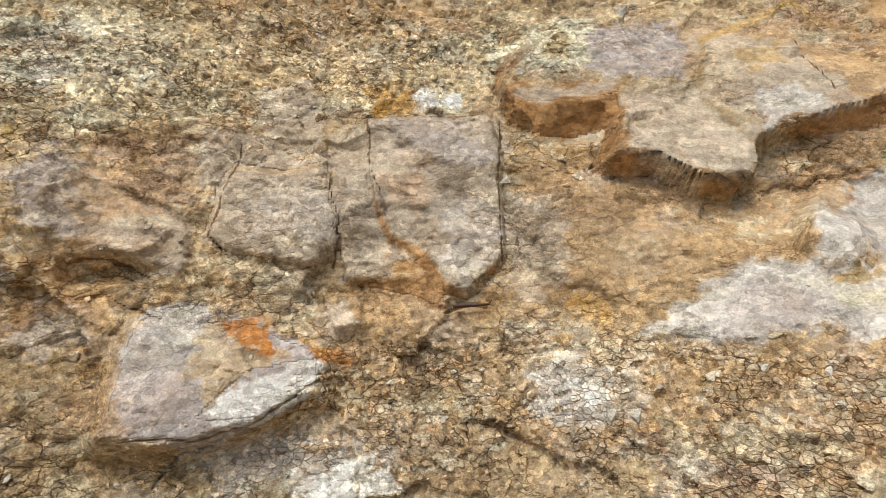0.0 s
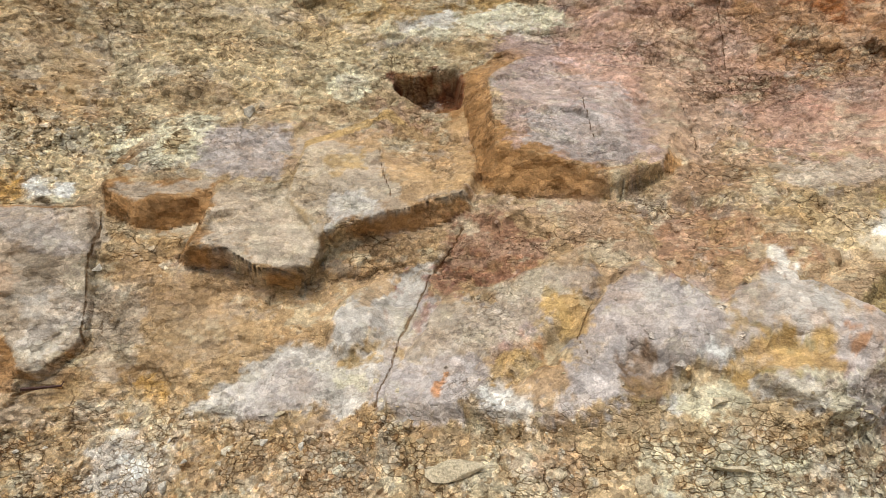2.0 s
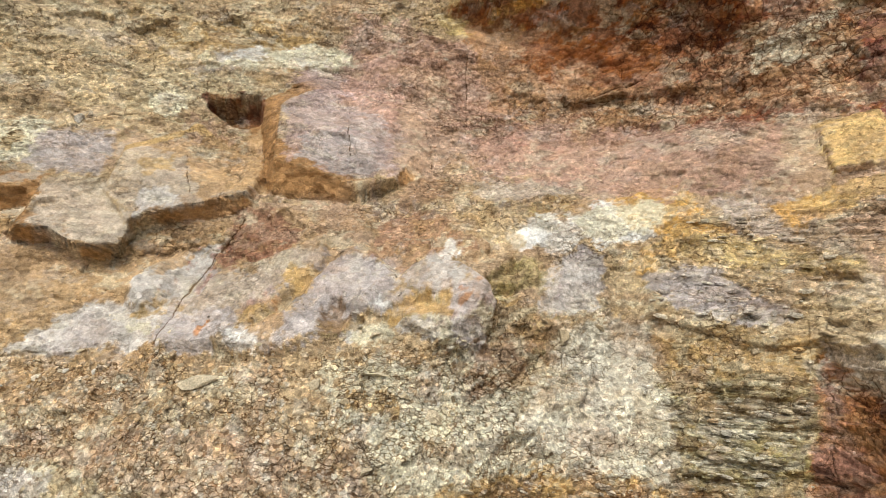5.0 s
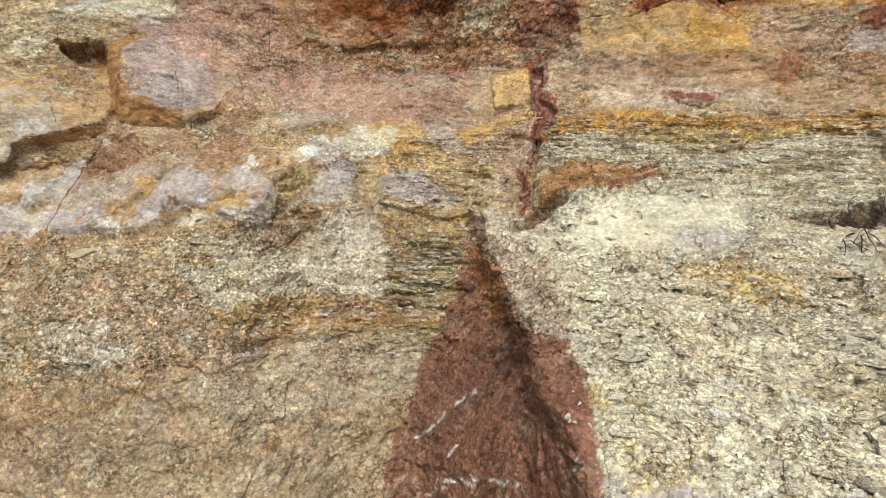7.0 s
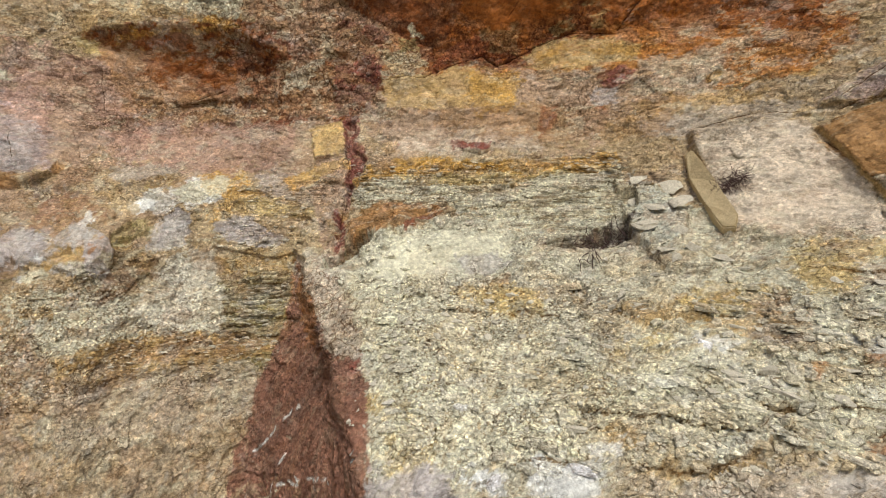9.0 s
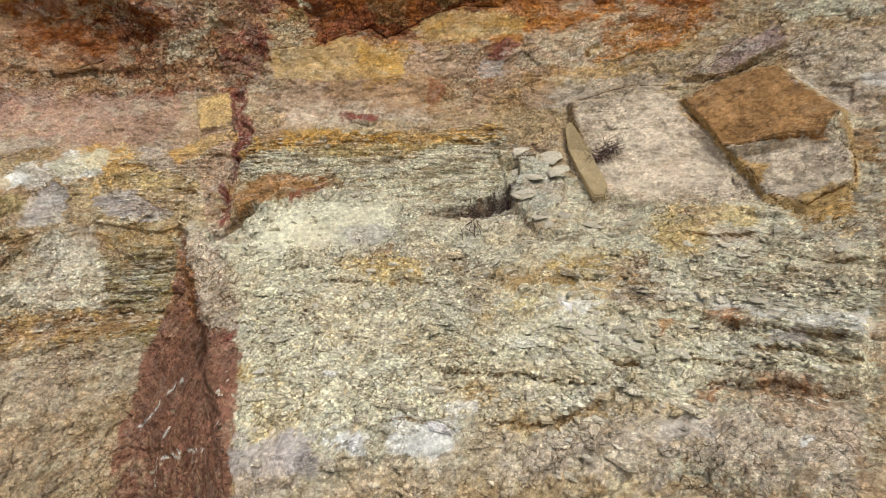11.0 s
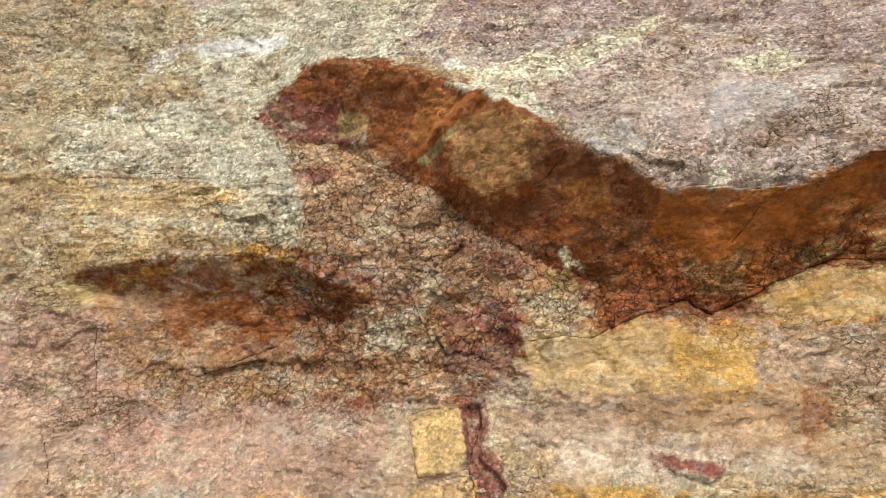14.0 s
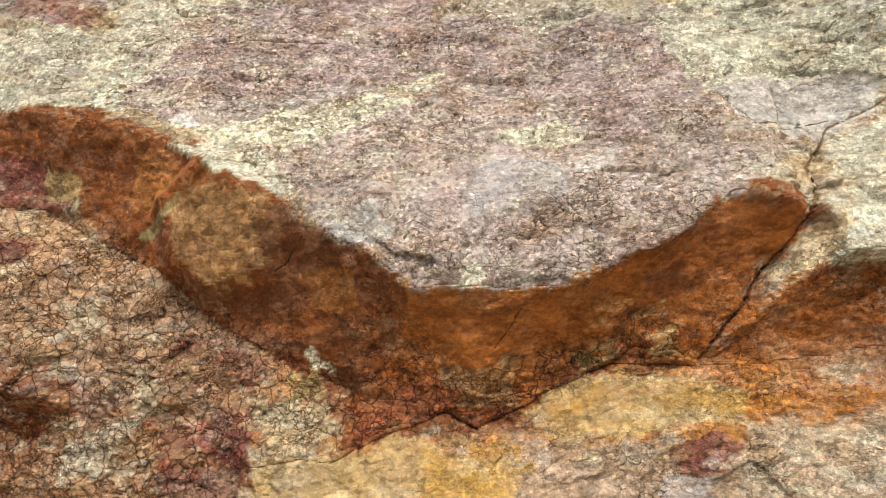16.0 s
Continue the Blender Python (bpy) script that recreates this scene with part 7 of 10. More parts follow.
patch("lavtan", 0.8, [(-0.305, 1.194), (-0.153, 1.216), (-0.158, 1.202), (-0.264, 1.179), (-0.320, 1.197)], soft=0.002)
patch("earth_tone", 0.9, [(-0.319, 1.147), (-0.257, 1.145), (-0.174, 1.150), (-0.202, 1.103), (-0.227, 1.093), (-0.291, 1.124)], soft=0.003)
patch("earth_tone", 0.95, [(-0.541, 0.954), (-0.477, 0.955), (-0.438, 0.951), (-0.407, 0.916), (-0.377, 0.927), (-0.334, 0.964), (-0.331, 0.928), (-0.415, 0.896), (-0.514, 0.895), (-0.531, 0.924)], soft=0.004)
patch("lavwhite", 0.8, [(-0.302, 0.856), (-0.229, 0.868), (-0.213, 0.811), (-0.233, 0.792), (-0.297, 0.801)], soft=0.008)
patch("white", 0.9, [(-0.253, 0.838), (-0.209, 0.849), (-0.215, 0.823), (-0.240, 0.811)], soft=0.006)
patch("gold", 0.6, [(-0.248, 0.926), (-0.193, 0.934), (-0.201, 0.904), (-0.242, 0.905)], soft=0.008)
patch("lavwhite", 0.7, [(-0.723, 0.767), (-0.636, 0.779), (-0.601, 0.724), (-0.669, 0.718), (-0.715, 0.734)], soft=0.01)
patch("brown", 0.7, [(-0.453, 0.880), (-0.415, 0.896), (-0.412, 0.877), (-0.445, 0.860)], soft=0.005)
# clay sides of the split blocks: brown broken edge plus painted shadow below it
plate(0.016, [(-0.514, 1.173), (-0.343, 1.178), (-0.330, 1.128), (-0.330, 0.994), (-0.348, 0.971), (-0.384, 0.939), (-0.406, 0.944), (-0.422, 0.977), (-0.454, 1.003), (-0.476, 1.008), (-0.499, 1.065), (-0.509, 1.109)],
      [(-0.519, 1.185), (-0.337, 1.190), (-0.324, 1.134), (-0.325, 0.990), (-0.341, 0.962), (-0.385, 0.929), (-0.419, 0.933), (-0.435, 0.966), (-0.462, 0.988), (-0.486, 0.999), (-0.507, 1.060), (-0.515, 1.111)], "clay")
plate(0.014, [(-0.553, 1.112), (-0.514, 1.121), (-0.484, 1.020), (-0.454, 0.991), (-0.434, 0.958), (-0.485, 0.957), (-0.539, 0.958), (-0.551, 1.042)],
      [(-0.560, 1.118), (-0.511, 1.130), (-0.479, 1.022), (-0.446, 0.996), (-0.419, 0.955), (-0.404, 0.916), (-0.422, 0.913), (-0.455, 0.936), (-0.486, 0.944), (-0.541, 0.949), (-0.558, 1.042)], "clay")
plate(0.012, [(-0.685, 1.101), (-0.637, 1.093), (-0.569, 1.103), (-0.555, 1.058), (-0.555, 0.992), (-0.589, 0.975), (-0.658, 0.983), (-0.719, 1.011), (-0.701, 1.068)],
      [(-0.690, 1.111), (-0.639, 1.105), (-0.565, 1.113), (-0.549, 1.059), (-0.550, 0.986), (-0.591, 0.968), (-0.658, 0.975), (-0.729, 1.009), (-0.708, 1.069)], "earth_tone")
plate(0.012, [(-0.567, 0.933), (-0.525, 0.933), (-0.521, 0.894), (-0.551, 0.891)],
      [(-0.574, 0.938), (-0.520, 0.938), (-0.515, 0.886), (-0.555, 0.885)], "earth_tone")
plate(0.05, [(-0.321, 1.199), (-0.264, 1.178), (-0.206, 1.185), (-0.154, 1.201), (-0.158, 1.151), (-0.174, 1.109), (-0.119, 1.102), (-0.099, 1.089), (-0.076, 1.075), (0.003, 1.082), (0.012, 1.097), (0.014, 1.133), (0.122, 1.167), (0.230, 1.191), (0.261, 1.195), (0.286, 1.290), (0.175, 1.389), (-0.094, 1.381), (-0.234, 1.322), (-0.310, 1.238)],
      [(-0.327, 1.226), (-0.318, 1.168), (-0.266, 1.147), (-0.207, 1.154), (-0.176, 1.163), (-0.201, 1.102), (-0.188, 1.089), (-0.130, 1.099), (-0.099, 1.085), (-0.060, 1.065), (-0.004, 1.073), (0.025, 1.129), (0.122, 1.153), (0.215, 1.163), (0.266, 1.184), (0.295, 1.287), (0.173, 1.397), (-0.091, 1.406), (-0.241, 1.354), (-0.321, 1.273)], "clay", (-0.060, 1.084, -0.027, 1.359))
plate(0.012, [(-0.037, 1.197), (-0.009, 1.172), (0.008, 1.141), (0.014, 1.133), (0.122, 1.167), (0.261, 1.195), (0.283, 1.280), (0.120, 1.360), (-0.013, 1.292)],
      [(-0.045, 1.198), (-0.017, 1.168), (0.001, 1.137), (0.016, 1.129), (0.129, 1.167), (0.269, 1.201), (0.290, 1.286), (0.126, 1.386), (-0.017, 1.316)], "ochre")
block(-0.02, 0.012, [(-0.877, 0.973), (-0.830, 0.979), (-0.804, 0.966), (-0.840, 0.955), (-0.875, 0.955)])
crack(0.003, 0.006, [(-0.326, 1.178), (-0.331, 1.088), (-0.331, 0.982)])
crack(0.003, 0.006, [(-0.559, 1.092), (-0.552, 1.027), (-0.555, 0.972)])
crack(0.003, 0.006, [(-0.514, 1.173), (-0.511, 1.120), (-0.495, 1.066)])
crack(0.003, 0.006, [(-0.681, 1.164), (-0.685, 1.101), (-0.719, 1.011), (-0.680, 0.978)])
crack(0.003, 0.006, [(-0.869, 0.931), (-0.835, 0.938), (-0.810, 0.924), (-0.770, 0.908)])
crack(0.003, 0.006, [(-0.801, 0.770), (-0.728, 0.770), (-0.667, 0.781), (-0.570, 0.825)])
crack(0.003, 0.006, [(-0.283, 1.123), (-0.243, 1.102), (-0.219, 1.098)])
crack(0.004, 0.01, [(-0.408, 0.915), (-0.378, 0.924), (-0.354, 0.924)])
crack(0.005, 0.012, [(-0.877, 0.976), (-0.841, 0.982), (-0.811, 0.976), (-0.789, 0.963)])
# wedge, quartz veins and soil
patch("palegold", 0.6, [(-0.376, 1.653), (0.314, 1.733), (0.251, 1.606), (0.004, 1.513), (-0.120, 1.364), (-0.342, 1.373)], soft=0.03)
patch("earth_tone", 0.8, [(0.029, 1.311), (0.258, 1.380), (0.283, 1.216), (0.159, 1.178), (0.108, 1.290)], soft=0.01)
patch("rosetan", 0.7, [(0.491, 1.649), (0.707, 1.639), (0.797, 1.424), (0.639, 1.398), (0.574, 1.517)], soft=0.015)
patch("mauve", 0.55, [(0.312, 1.435), (0.446, 1.575), (0.639, 1.559), (0.638, 1.386), (0.557, 1.261), (0.483, 1.230), (0.351, 1.264)], soft=0.006)
patch("lav", 0.75, [(0.368, 1.329), (0.473, 1.363), (0.546, 1.287), (0.462, 1.239), (0.369, 1.265)], soft=0.008)
patch("lavwhite", 0.9, [(0.650, 1.389), (0.705, 1.413), (0.754, 1.396), (0.707, 1.343), (0.666, 1.333)], soft=0.004)
patch("cream", 0.85, [(0.080, 1.588), (0.230, 1.603), (0.359, 1.649), (0.479, 1.614), (0.468, 1.559), (0.381, 1.583), (0.252, 1.560), (0.125, 1.549)], soft=0.006)
patch("white", 0.8, [(0.135, 1.589), (0.251, 1.606), (0.230, 1.575), (0.146, 1.568)], soft=0.005)
patch("cream", 0.9, [(0.013, 1.449), (0.068, 1.476), (0.088, 1.422), (0.039, 1.394), (0.015, 1.417)], soft=0.004)
patch("ochre", 0.8, [(0.013, 1.657), (0.336, 1.711), (0.347, 1.655), (0.166, 1.594), (0.036, 1.618)], soft=0.01)
patch("earth_tone", 0.7, [(0.234, 1.172), (0.742, 1.193), (0.870, 1.188), (0.798, 1.108), (0.637, 1.115), (0.473, 1.077), (0.336, 1.062), (0.212, 1.014)], soft=0.015)
patch("maroon", 0.5, [(0.234, 1.172), (0.312, 1.174), (0.385, 1.115), (0.336, 1.079), (0.238, 1.066), (0.172, 1.010), (0.191, 1.066), (0.224, 1.120)], soft=0.012)
patch("maroon", 0.35, [(0.542, 1.189), (0.697, 1.194), (0.748, 1.117), (0.626, 1.071), (0.554, 1.078)], soft=0.015)
patch("brown", 0.5, [(0.582, 1.214), (0.683, 1.304), (0.755, 1.286), (0.706, 1.235), (0.617, 1.204)], soft=0.01)
patch("lavtan", 0.7, [(0.761, 1.273), (0.905, 1.297), (1.009, 1.270), (0.973, 1.240), (0.794, 1.226)], soft=0.008)
patch("earth_tone", 0.7, [(0.862, 1.218), (1.013, 1.237), (1.005, 1.194), (0.895, 1.186)], soft=0.008)
patch("lavwhite", 1, [(0.101, 0.987), (0.119, 1.015), (0.160, 1.067), (0.195, 1.082), (0.185, 1.059), (0.166, 1.035), (0.138, 1.002), (0.115, 0.990)], soft=0.003)
patch("lavtan", 0.8, [(0.154, 0.973), (0.207, 1.030), (0.283, 1.052), (0.354, 1.076), (0.424, 1.099), (0.451, 1.083), (0.421, 1.057), (0.387, 1.034), (0.338, 1.000), (0.290, 0.978), (0.222, 0.963), (0.173, 0.948)], soft=0.006)
patch("ochre", 0.9, [(0.375, 1.054), (0.422, 1.063), (0.421, 1.020), (0.403, 1.002), (0.361, 1.020)], soft=0.006)
patch("lav", 0.95, [(0.428, 0.996), (0.439, 1.030), (0.474, 1.059), (0.521, 1.086), (0.552, 1.061), (0.591, 1.056), (0.603, 1.040), (0.575, 1.007), (0.592, 0.992), (0.526, 0.979), (0.476, 0.972), (0.436, 0.960)], soft=0.006)
patch("lavwhite", 0.8, [(0.491, 1.074), (0.530, 1.087), (0.539, 1.055), (0.502, 1.045)], soft=0.004)
patch("white", 0.8, [(0.576, 1.012), (0.596, 0.994), (0.560, 0.990)], soft=0.004)
patch("lav", 0.9, [(0.111, 0.908), (0.166, 0.969), (0.254, 0.987), (0.274, 0.965), (0.265, 0.938), (0.230, 0.908), (0.167, 0.896)], soft=0.006)
patch("ochre", 0.95, [(0.270, 0.965), (0.324, 0.984), (0.349, 0.979), (0.326, 0.950), (0.278, 0.944)], soft=0.004)
patch("rust", 0.7, [(0.196, 0.933), (0.214, 0.963), (0.220, 0.950), (0.210, 0.922)], soft=0.004)
patch("earth_tone", 0.8, [(0.300, 0.948), (0.356, 0.968), (0.390, 0.944), (0.357, 0.919), (0.338, 0.923)], soft=0.006)
patch("white", 1, [(0.265, 0.938), (0.304, 0.940), (0.337, 0.919), (0.322, 0.908), (0.277, 0.912)], soft=0.004)
patch("lav", 0.9, [(0.344, 0.916), (0.419, 0.978), (0.456, 0.986), (0.443, 0.940), (0.386, 0.915)], soft=0.005)
patch("brown", 0.8, [(0.449, 0.981), (0.480, 0.997), (0.509, 0.980), (0.491, 0.960), (0.457, 0.948)], soft=0.006)
block(-0.015, 0.01, [(0.455, 0.983), (0.479, 0.994), (0.502, 0.983), (0.487, 0.966), (0.458, 0.956)])
patch("ochre", 0.9, [(0.586, 0.988), (0.656, 1.026), (0.711, 1.013), (0.702, 0.995), (0.642, 0.986), (0.597, 0.970)], soft=0.006)
block(-0.014, 0.01, [(0.596, 0.991), (0.654, 1.021), (0.705, 1.011), (0.699, 1.000), (0.643, 0.994), (0.602, 0.978)])
patch("lavwhite", 0.8, [(0.612, 0.975), (0.663, 0.983), (0.694, 0.955), (0.685, 0.948), (0.608, 0.952)], soft=0.006)
patch("lav", 0.85, [(0.710, 1.021), (0.744, 1.036), (0.795, 1.022), (0.745, 0.990), (0.802, 0.949), (0.791, 0.926), (0.723, 0.930), (0.708, 0.979)], soft=0.006)
patch("rust", 0.6, [(0.720, 1.027), (0.737, 1.017), (0.725, 1.011)], soft=0.006)
patch("lavwhite", 0.85, [(0.655, 1.063), (0.697, 1.094), (0.734, 1.067), (0.709, 1.034), (0.669, 1.041)], soft=0.006)
patch("white", 0.7, [(0.704, 1.139), (0.725, 1.125), (0.724, 1.096), (0.702, 1.085)], soft=0.005)
patch("olive", 0.7, [(0.795, 1.075), (0.856, 1.092), (0.863, 1.051), (0.791, 1.017), (0.779, 1.035)], soft=0.008)
patch("lavwhite", 0.9, [(0.954, 1.097), (1.031, 1.095), (1.010, 1.004), (0.960, 0.992), (0.945, 1.019)], soft=0.005)
patch("white", 1, [(0.880, 1.160), (0.920, 1.158), (0.930, 1.136), (0.894, 1.127), (0.874, 1.133)], soft=0.003)
patch("cream", 0.9, [(0.512, 0.956), (0.544, 0.968), (0.585, 0.964), (0.578, 0.947), (0.533, 0.935)], soft=0.004)
patch("cream", 0.95, [(0.210, 0.873), (0.276, 0.886), (0.300, 0.873), (0.220, 0.866)], soft=0.003)
patch("cream", 0.95, [(0.581, 0.901), (0.655, 0.910), (0.657, 0.895), (0.594, 0.893)], soft=0.003)
# the painted brown shadow right of the quartz, laid on once more
patch("brown", 0.8, [(0.805, 0.932), (0.856, 0.952), (0.934, 0.955), (0.918, 0.931), (0.842, 0.924)], soft=0.008)
patch("palegold", 0.7, [(0.767, 1.190), (0.870, 1.188), (0.859, 1.119), (0.789, 1.111)], soft=0.008)
plate(0.06, [(0.305, 1.431), (0.342, 1.476), (0.425, 1.521), (0.636, 1.482), (0.638, 1.386), (0.577, 1.253), (0.513, 1.215), (0.490, 1.215), (0.421, 1.236), (0.319, 1.266)],
      [(0.258, 1.472), (0.258, 1.380), (0.291, 1.215), (0.311, 1.203), (0.421, 1.204), (0.502, 1.208), (0.523, 1.218), (0.617, 1.265), (0.672, 1.392), (0.659, 1.521), (0.424, 1.573), (0.318, 1.520)], "clay", (0.323, 1.254, 0.532, 1.521))
crack(0.004, 0.008, [(0.252, 1.160), (0.224, 1.120), (0.182, 1.051), (0.147, 1.003), (0.136, 0.969), (0.118, 0.913)])
crack(0.002, 0.004, [(0.461, 1.438), (0.462, 1.340), (0.470, 1.295)])
crack(0.002, 0.004, [(0.639, 1.398), (0.652, 1.344), (0.656, 1.316)])
crack(0.002, 0.004, [(0.729, 1.641), (0.728, 1.503), (0.736, 1.420)])
crack(0.002, 0.004, [(0.108, 1.296), (0.134, 1.196)])
crack(0.002, 0.004, [(0.427, 1.048), (0.403, 1.002), (0.419, 0.978)])
crack(0.004, 0.012, [(0.942, 1.496), (1.030, 1.510), (1.098, 1.524)])
crack(0.003, 0.008, [(0.975, 1.594), (1.034, 1.517)])
# lower band and the layered stretch
patch("rosetan", 0.6, [(-0.177, 0.779), (0.092, 0.780), (0.370, 0.813), (0.584, 0.776), (0.630, 0.682), (0.396, 0.685), (0.152, 0.724), (-0.171, 0.723)], soft=0.015)
patch("ochre", 0.9, [(0.621, 0.740), (0.792, 0.767), (1.173, 0.716), (1.399, 0.691), (1.285, 0.641), (0.977, 0.658), (0.689, 0.684)], soft=0.008)
patch("clay", 0.5, [(0.833, 0.734), (1.159, 0.704), (1.342, 0.669), (1.133, 0.657), (0.893, 0.685)], soft=0.01)
patch("lavwhite", 0.85, [(-0.172, 0.713), (-0.061, 0.712), (-0.079, 0.667), (-0.165, 0.648)], soft=0.006)
patch("pale", 0.9, [(0.148, 0.655), (0.288, 0.724), (0.375, 0.655), (0.198, 0.587)], soft=0.008)
patch("greysand", 0.6, [(0.517, 0.659), (1.285, 0.641), (1.311, 0.470), (0.568, 0.516)], soft=0.015)
patch("earth_tone", 0.6, [(-0.074, 0.556), (0.159, 0.583), (0.514, 0.678), (0.639, 0.627), (0.277, 0.515), (-0.056, 0.455)], soft=0.012)
patch("pale", 0.7, [(1.005, 0.970), (1.151, 0.928), (1.172, 0.727), (0.968, 0.758), (0.850, 0.798), (0.892, 0.862), (0.952, 0.918)], soft=0.01)
patch("brown", 0.8, [(0.745, 0.939), (0.854, 0.957), (0.876, 0.901), (0.789, 0.877)], soft=0.008)
patch("ochre", 0.8, [(0.507, 0.869), (0.611, 0.869), (0.633, 0.830), (0.529, 0.829)], soft=0.006)
patch("cream", 0.9, [(0.613, 0.858), (0.732, 0.852), (0.723, 0.821), (0.651, 0.817)], soft=0.005)
patch("gold", 0.85, [(1.043, 1.243), (1.214, 1.262), (1.249, 1.202), (1.177, 1.141), (1.079, 1.173)], soft=0.006)
patch("cream", 0.75, [(0.966, 1.196), (1.169, 1.239), (1.174, 1.177), (1.052, 1.129), (0.987, 1.145)], soft=0.005)
patch("gold", 0.9, [(1.380, 1.223), (1.491, 1.264), (1.615, 1.294), (1.618, 1.258), (1.455, 1.197), (1.414, 1.161)], soft=0.004)
patch("rosetan", 0.9, [(1.511, 1.202), (1.617, 1.235), (1.622, 1.149), (1.531, 1.120)], soft=0.004)
patch("yellow", 0.7, [(1.117, 1.114), (1.328, 1.150), (1.531, 1.093), (1.510, 1.073), (1.272, 1.095)], soft=0.005)
patch("lav", 0.95, [(1.122, 1.041), (1.244, 1.076), (1.383, 1.018), (1.326, 0.984), (1.190, 0.994)], soft=0.004)
patch("honey", 0.95, [(1.467, 1.386), (1.526, 1.407), (1.590, 1.411), (1.585, 1.299), (1.490, 1.290)], soft=0.003)
zone("smooth", 0.7, [(1.467, 1.386), (1.590, 1.411), (1.585, 1.299), (1.490, 1.290)], soft=0.004)
patch("palegold", 0.9, [(1.614, 1.410), (1.648, 1.410), (1.700, 1.365), (1.637, 1.339)], soft=0.003)
plate(0.014, [(1.468, 1.381), (1.591, 1.406), (1.585, 1.301), (1.492, 1.291)],
      [(1.457, 1.400), (1.601, 1.429), (1.597, 1.293), (1.484, 1.283)], "ochre")
patch("ochre", 0.8, [(1.146, 0.965), (1.421, 0.941), (1.451, 0.922), (1.409, 0.890), (1.169, 0.904)], soft=0.006)
# dark crack and the strip under the overhang
patch("maroon", 0.9, [(1.575, 1.806), (1.758, 1.801), (1.709, 1.550), (1.609, 1.423), (1.546, 1.497), (1.533, 1.681)], soft=0.008)
patch("maroon", 0.95, [(1.589, 1.432), (1.629, 1.420), (1.664, 1.347), (1.707, 1.283), (1.647, 1.254), (1.642, 1.153), (1.623, 1.156), (1.622, 1.259), (1.601, 1.335)], soft=0.002)
patch("maroon", 0.95, [(1.601, 1.097), (1.623, 1.106), (1.638, 1.048), (1.621, 1.009), (1.605, 1.009)], soft=0.002)
patch("maroon", 0.9, [(1.584, 0.972), (1.616, 0.992), (1.689, 0.930), (1.670, 0.910), (1.621, 0.937)], soft=0.003)
crack(0.005, 0.02, [(1.629, 1.420), (1.602, 1.316), (1.633, 1.193), (1.609, 1.076), (1.615, 0.995)])
crack(0.004, 0.012, [(0.997, 1.507), (1.135, 1.558), (1.175, 1.600)])
crack(0.003, 0.008, [(1.439, 1.462), (1.570, 1.515), (1.652, 1.450)])
patch("maroon", 0.95, [(2.001, 1.337), (2.140, 1.309), (2.134, 1.294), (2.025, 1.310)], soft=0.003)
patch("maroon", 0.9, [(2.293, 1.444), (2.339, 1.439), (2.328, 1.369), (2.293, 1.336)], soft=0.004)
patch("red", 0.8, [(2.395, 1.496), (2.499, 1.484), (2.489, 1.398), (2.450, 1.441)], soft=0.004)
patch("maroon", 0.95, [(2.445, 1.574), (2.512, 1.581), (2.521, 1.539), (2.472, 1.524)], soft=0.004)
patch("gold", 0.8, [(2.040, 1.491), (2.106, 1.531), (2.188, 1.525), (2.223, 1.451), (2.168, 1.422), (2.084, 1.431)], soft=0.015)
patch("rust", 0.7, [(1.739, 1.634), (2.047, 1.596), (2.252, 1.716), (2.477, 1.708), (2.727, 1.704), (2.733, 1.602), (2.528, 1.600), (2.253, 1.571), (1.946, 1.560)], soft=0.012)
patch("rosetan", 0.8, [(1.698, 1.531), (2.028, 1.556), (2.075, 1.428), (2.278, 1.403), (2.285, 1.325), (2.000, 1.347), (1.703, 1.370)], soft=0.015)
patch("clayrose", 0.6, [(1.744, 1.544), (2.008, 1.556), (2.053, 1.449), (1.789, 1.440)], soft=0.02)
patch("honey", 0.8, [(2.236, 1.617), (2.460, 1.667), (2.461, 1.604), (2.288, 1.528), (2.216, 1.549)], soft=0.01)
patch("honey", 0.6, [(2.497, 1.521), (2.768, 1.535), (2.953, 1.427), (2.733, 1.424), (2.544, 1.358)], soft=0.012)
patch("dike", 1, [(1.430, 0.905), (1.531, 0.801), (1.678, 0.769), (1.862, 0.748), (1.997, 0.650), (2.109, 0.561), (1.200, 0.271), (1.255, 0.441), (1.334, 0.628), (1.412, 0.766)], soft=0.005)
patch("roseplaster", 0.95, [(1.447, 0.950), (1.624, 0.988), (1.807, 0.827), (1.862, 0.748), (1.677, 0.760), (1.537, 0.827), (1.434, 0.905)], soft=0.004)
patch("rust", 0.5, [(1.427, 0.904), (1.502, 0.792), (1.644, 0.762), (1.517, 0.666), (1.399, 0.732)], soft=0.005)
patch("maroon", 0.8, [(1.852, 0.762), (1.667, 0.744), (1.739, 0.730), (1.881, 0.729)], soft=0.005)
patch("red", 0.75, [(0.851, 1.760), (1.494, 1.784), (1.526, 1.454), (1.358, 1.398), (0.994, 1.500), (0.869, 1.628)], soft=0.015)
patch("rose", 0.75, [(0.442, 1.747), (0.833, 1.649), (0.994, 1.500), (1.400, 1.398), (1.407, 1.274), (1.115, 1.234), (0.724, 1.313), (0.432, 1.462)], soft=0.02)
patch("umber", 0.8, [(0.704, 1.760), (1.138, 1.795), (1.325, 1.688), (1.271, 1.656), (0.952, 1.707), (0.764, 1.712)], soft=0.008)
# vein and its pale crest
patch("dike", 1, [(1.452, 0.934), (1.487, 0.909), (1.553, 0.864), (1.614, 0.823), (1.698, 0.764), (1.819, 0.746), (1.875, 0.715), (1.282, 0.467), (1.338, 0.599), (1.402, 0.738)], soft=0.005)
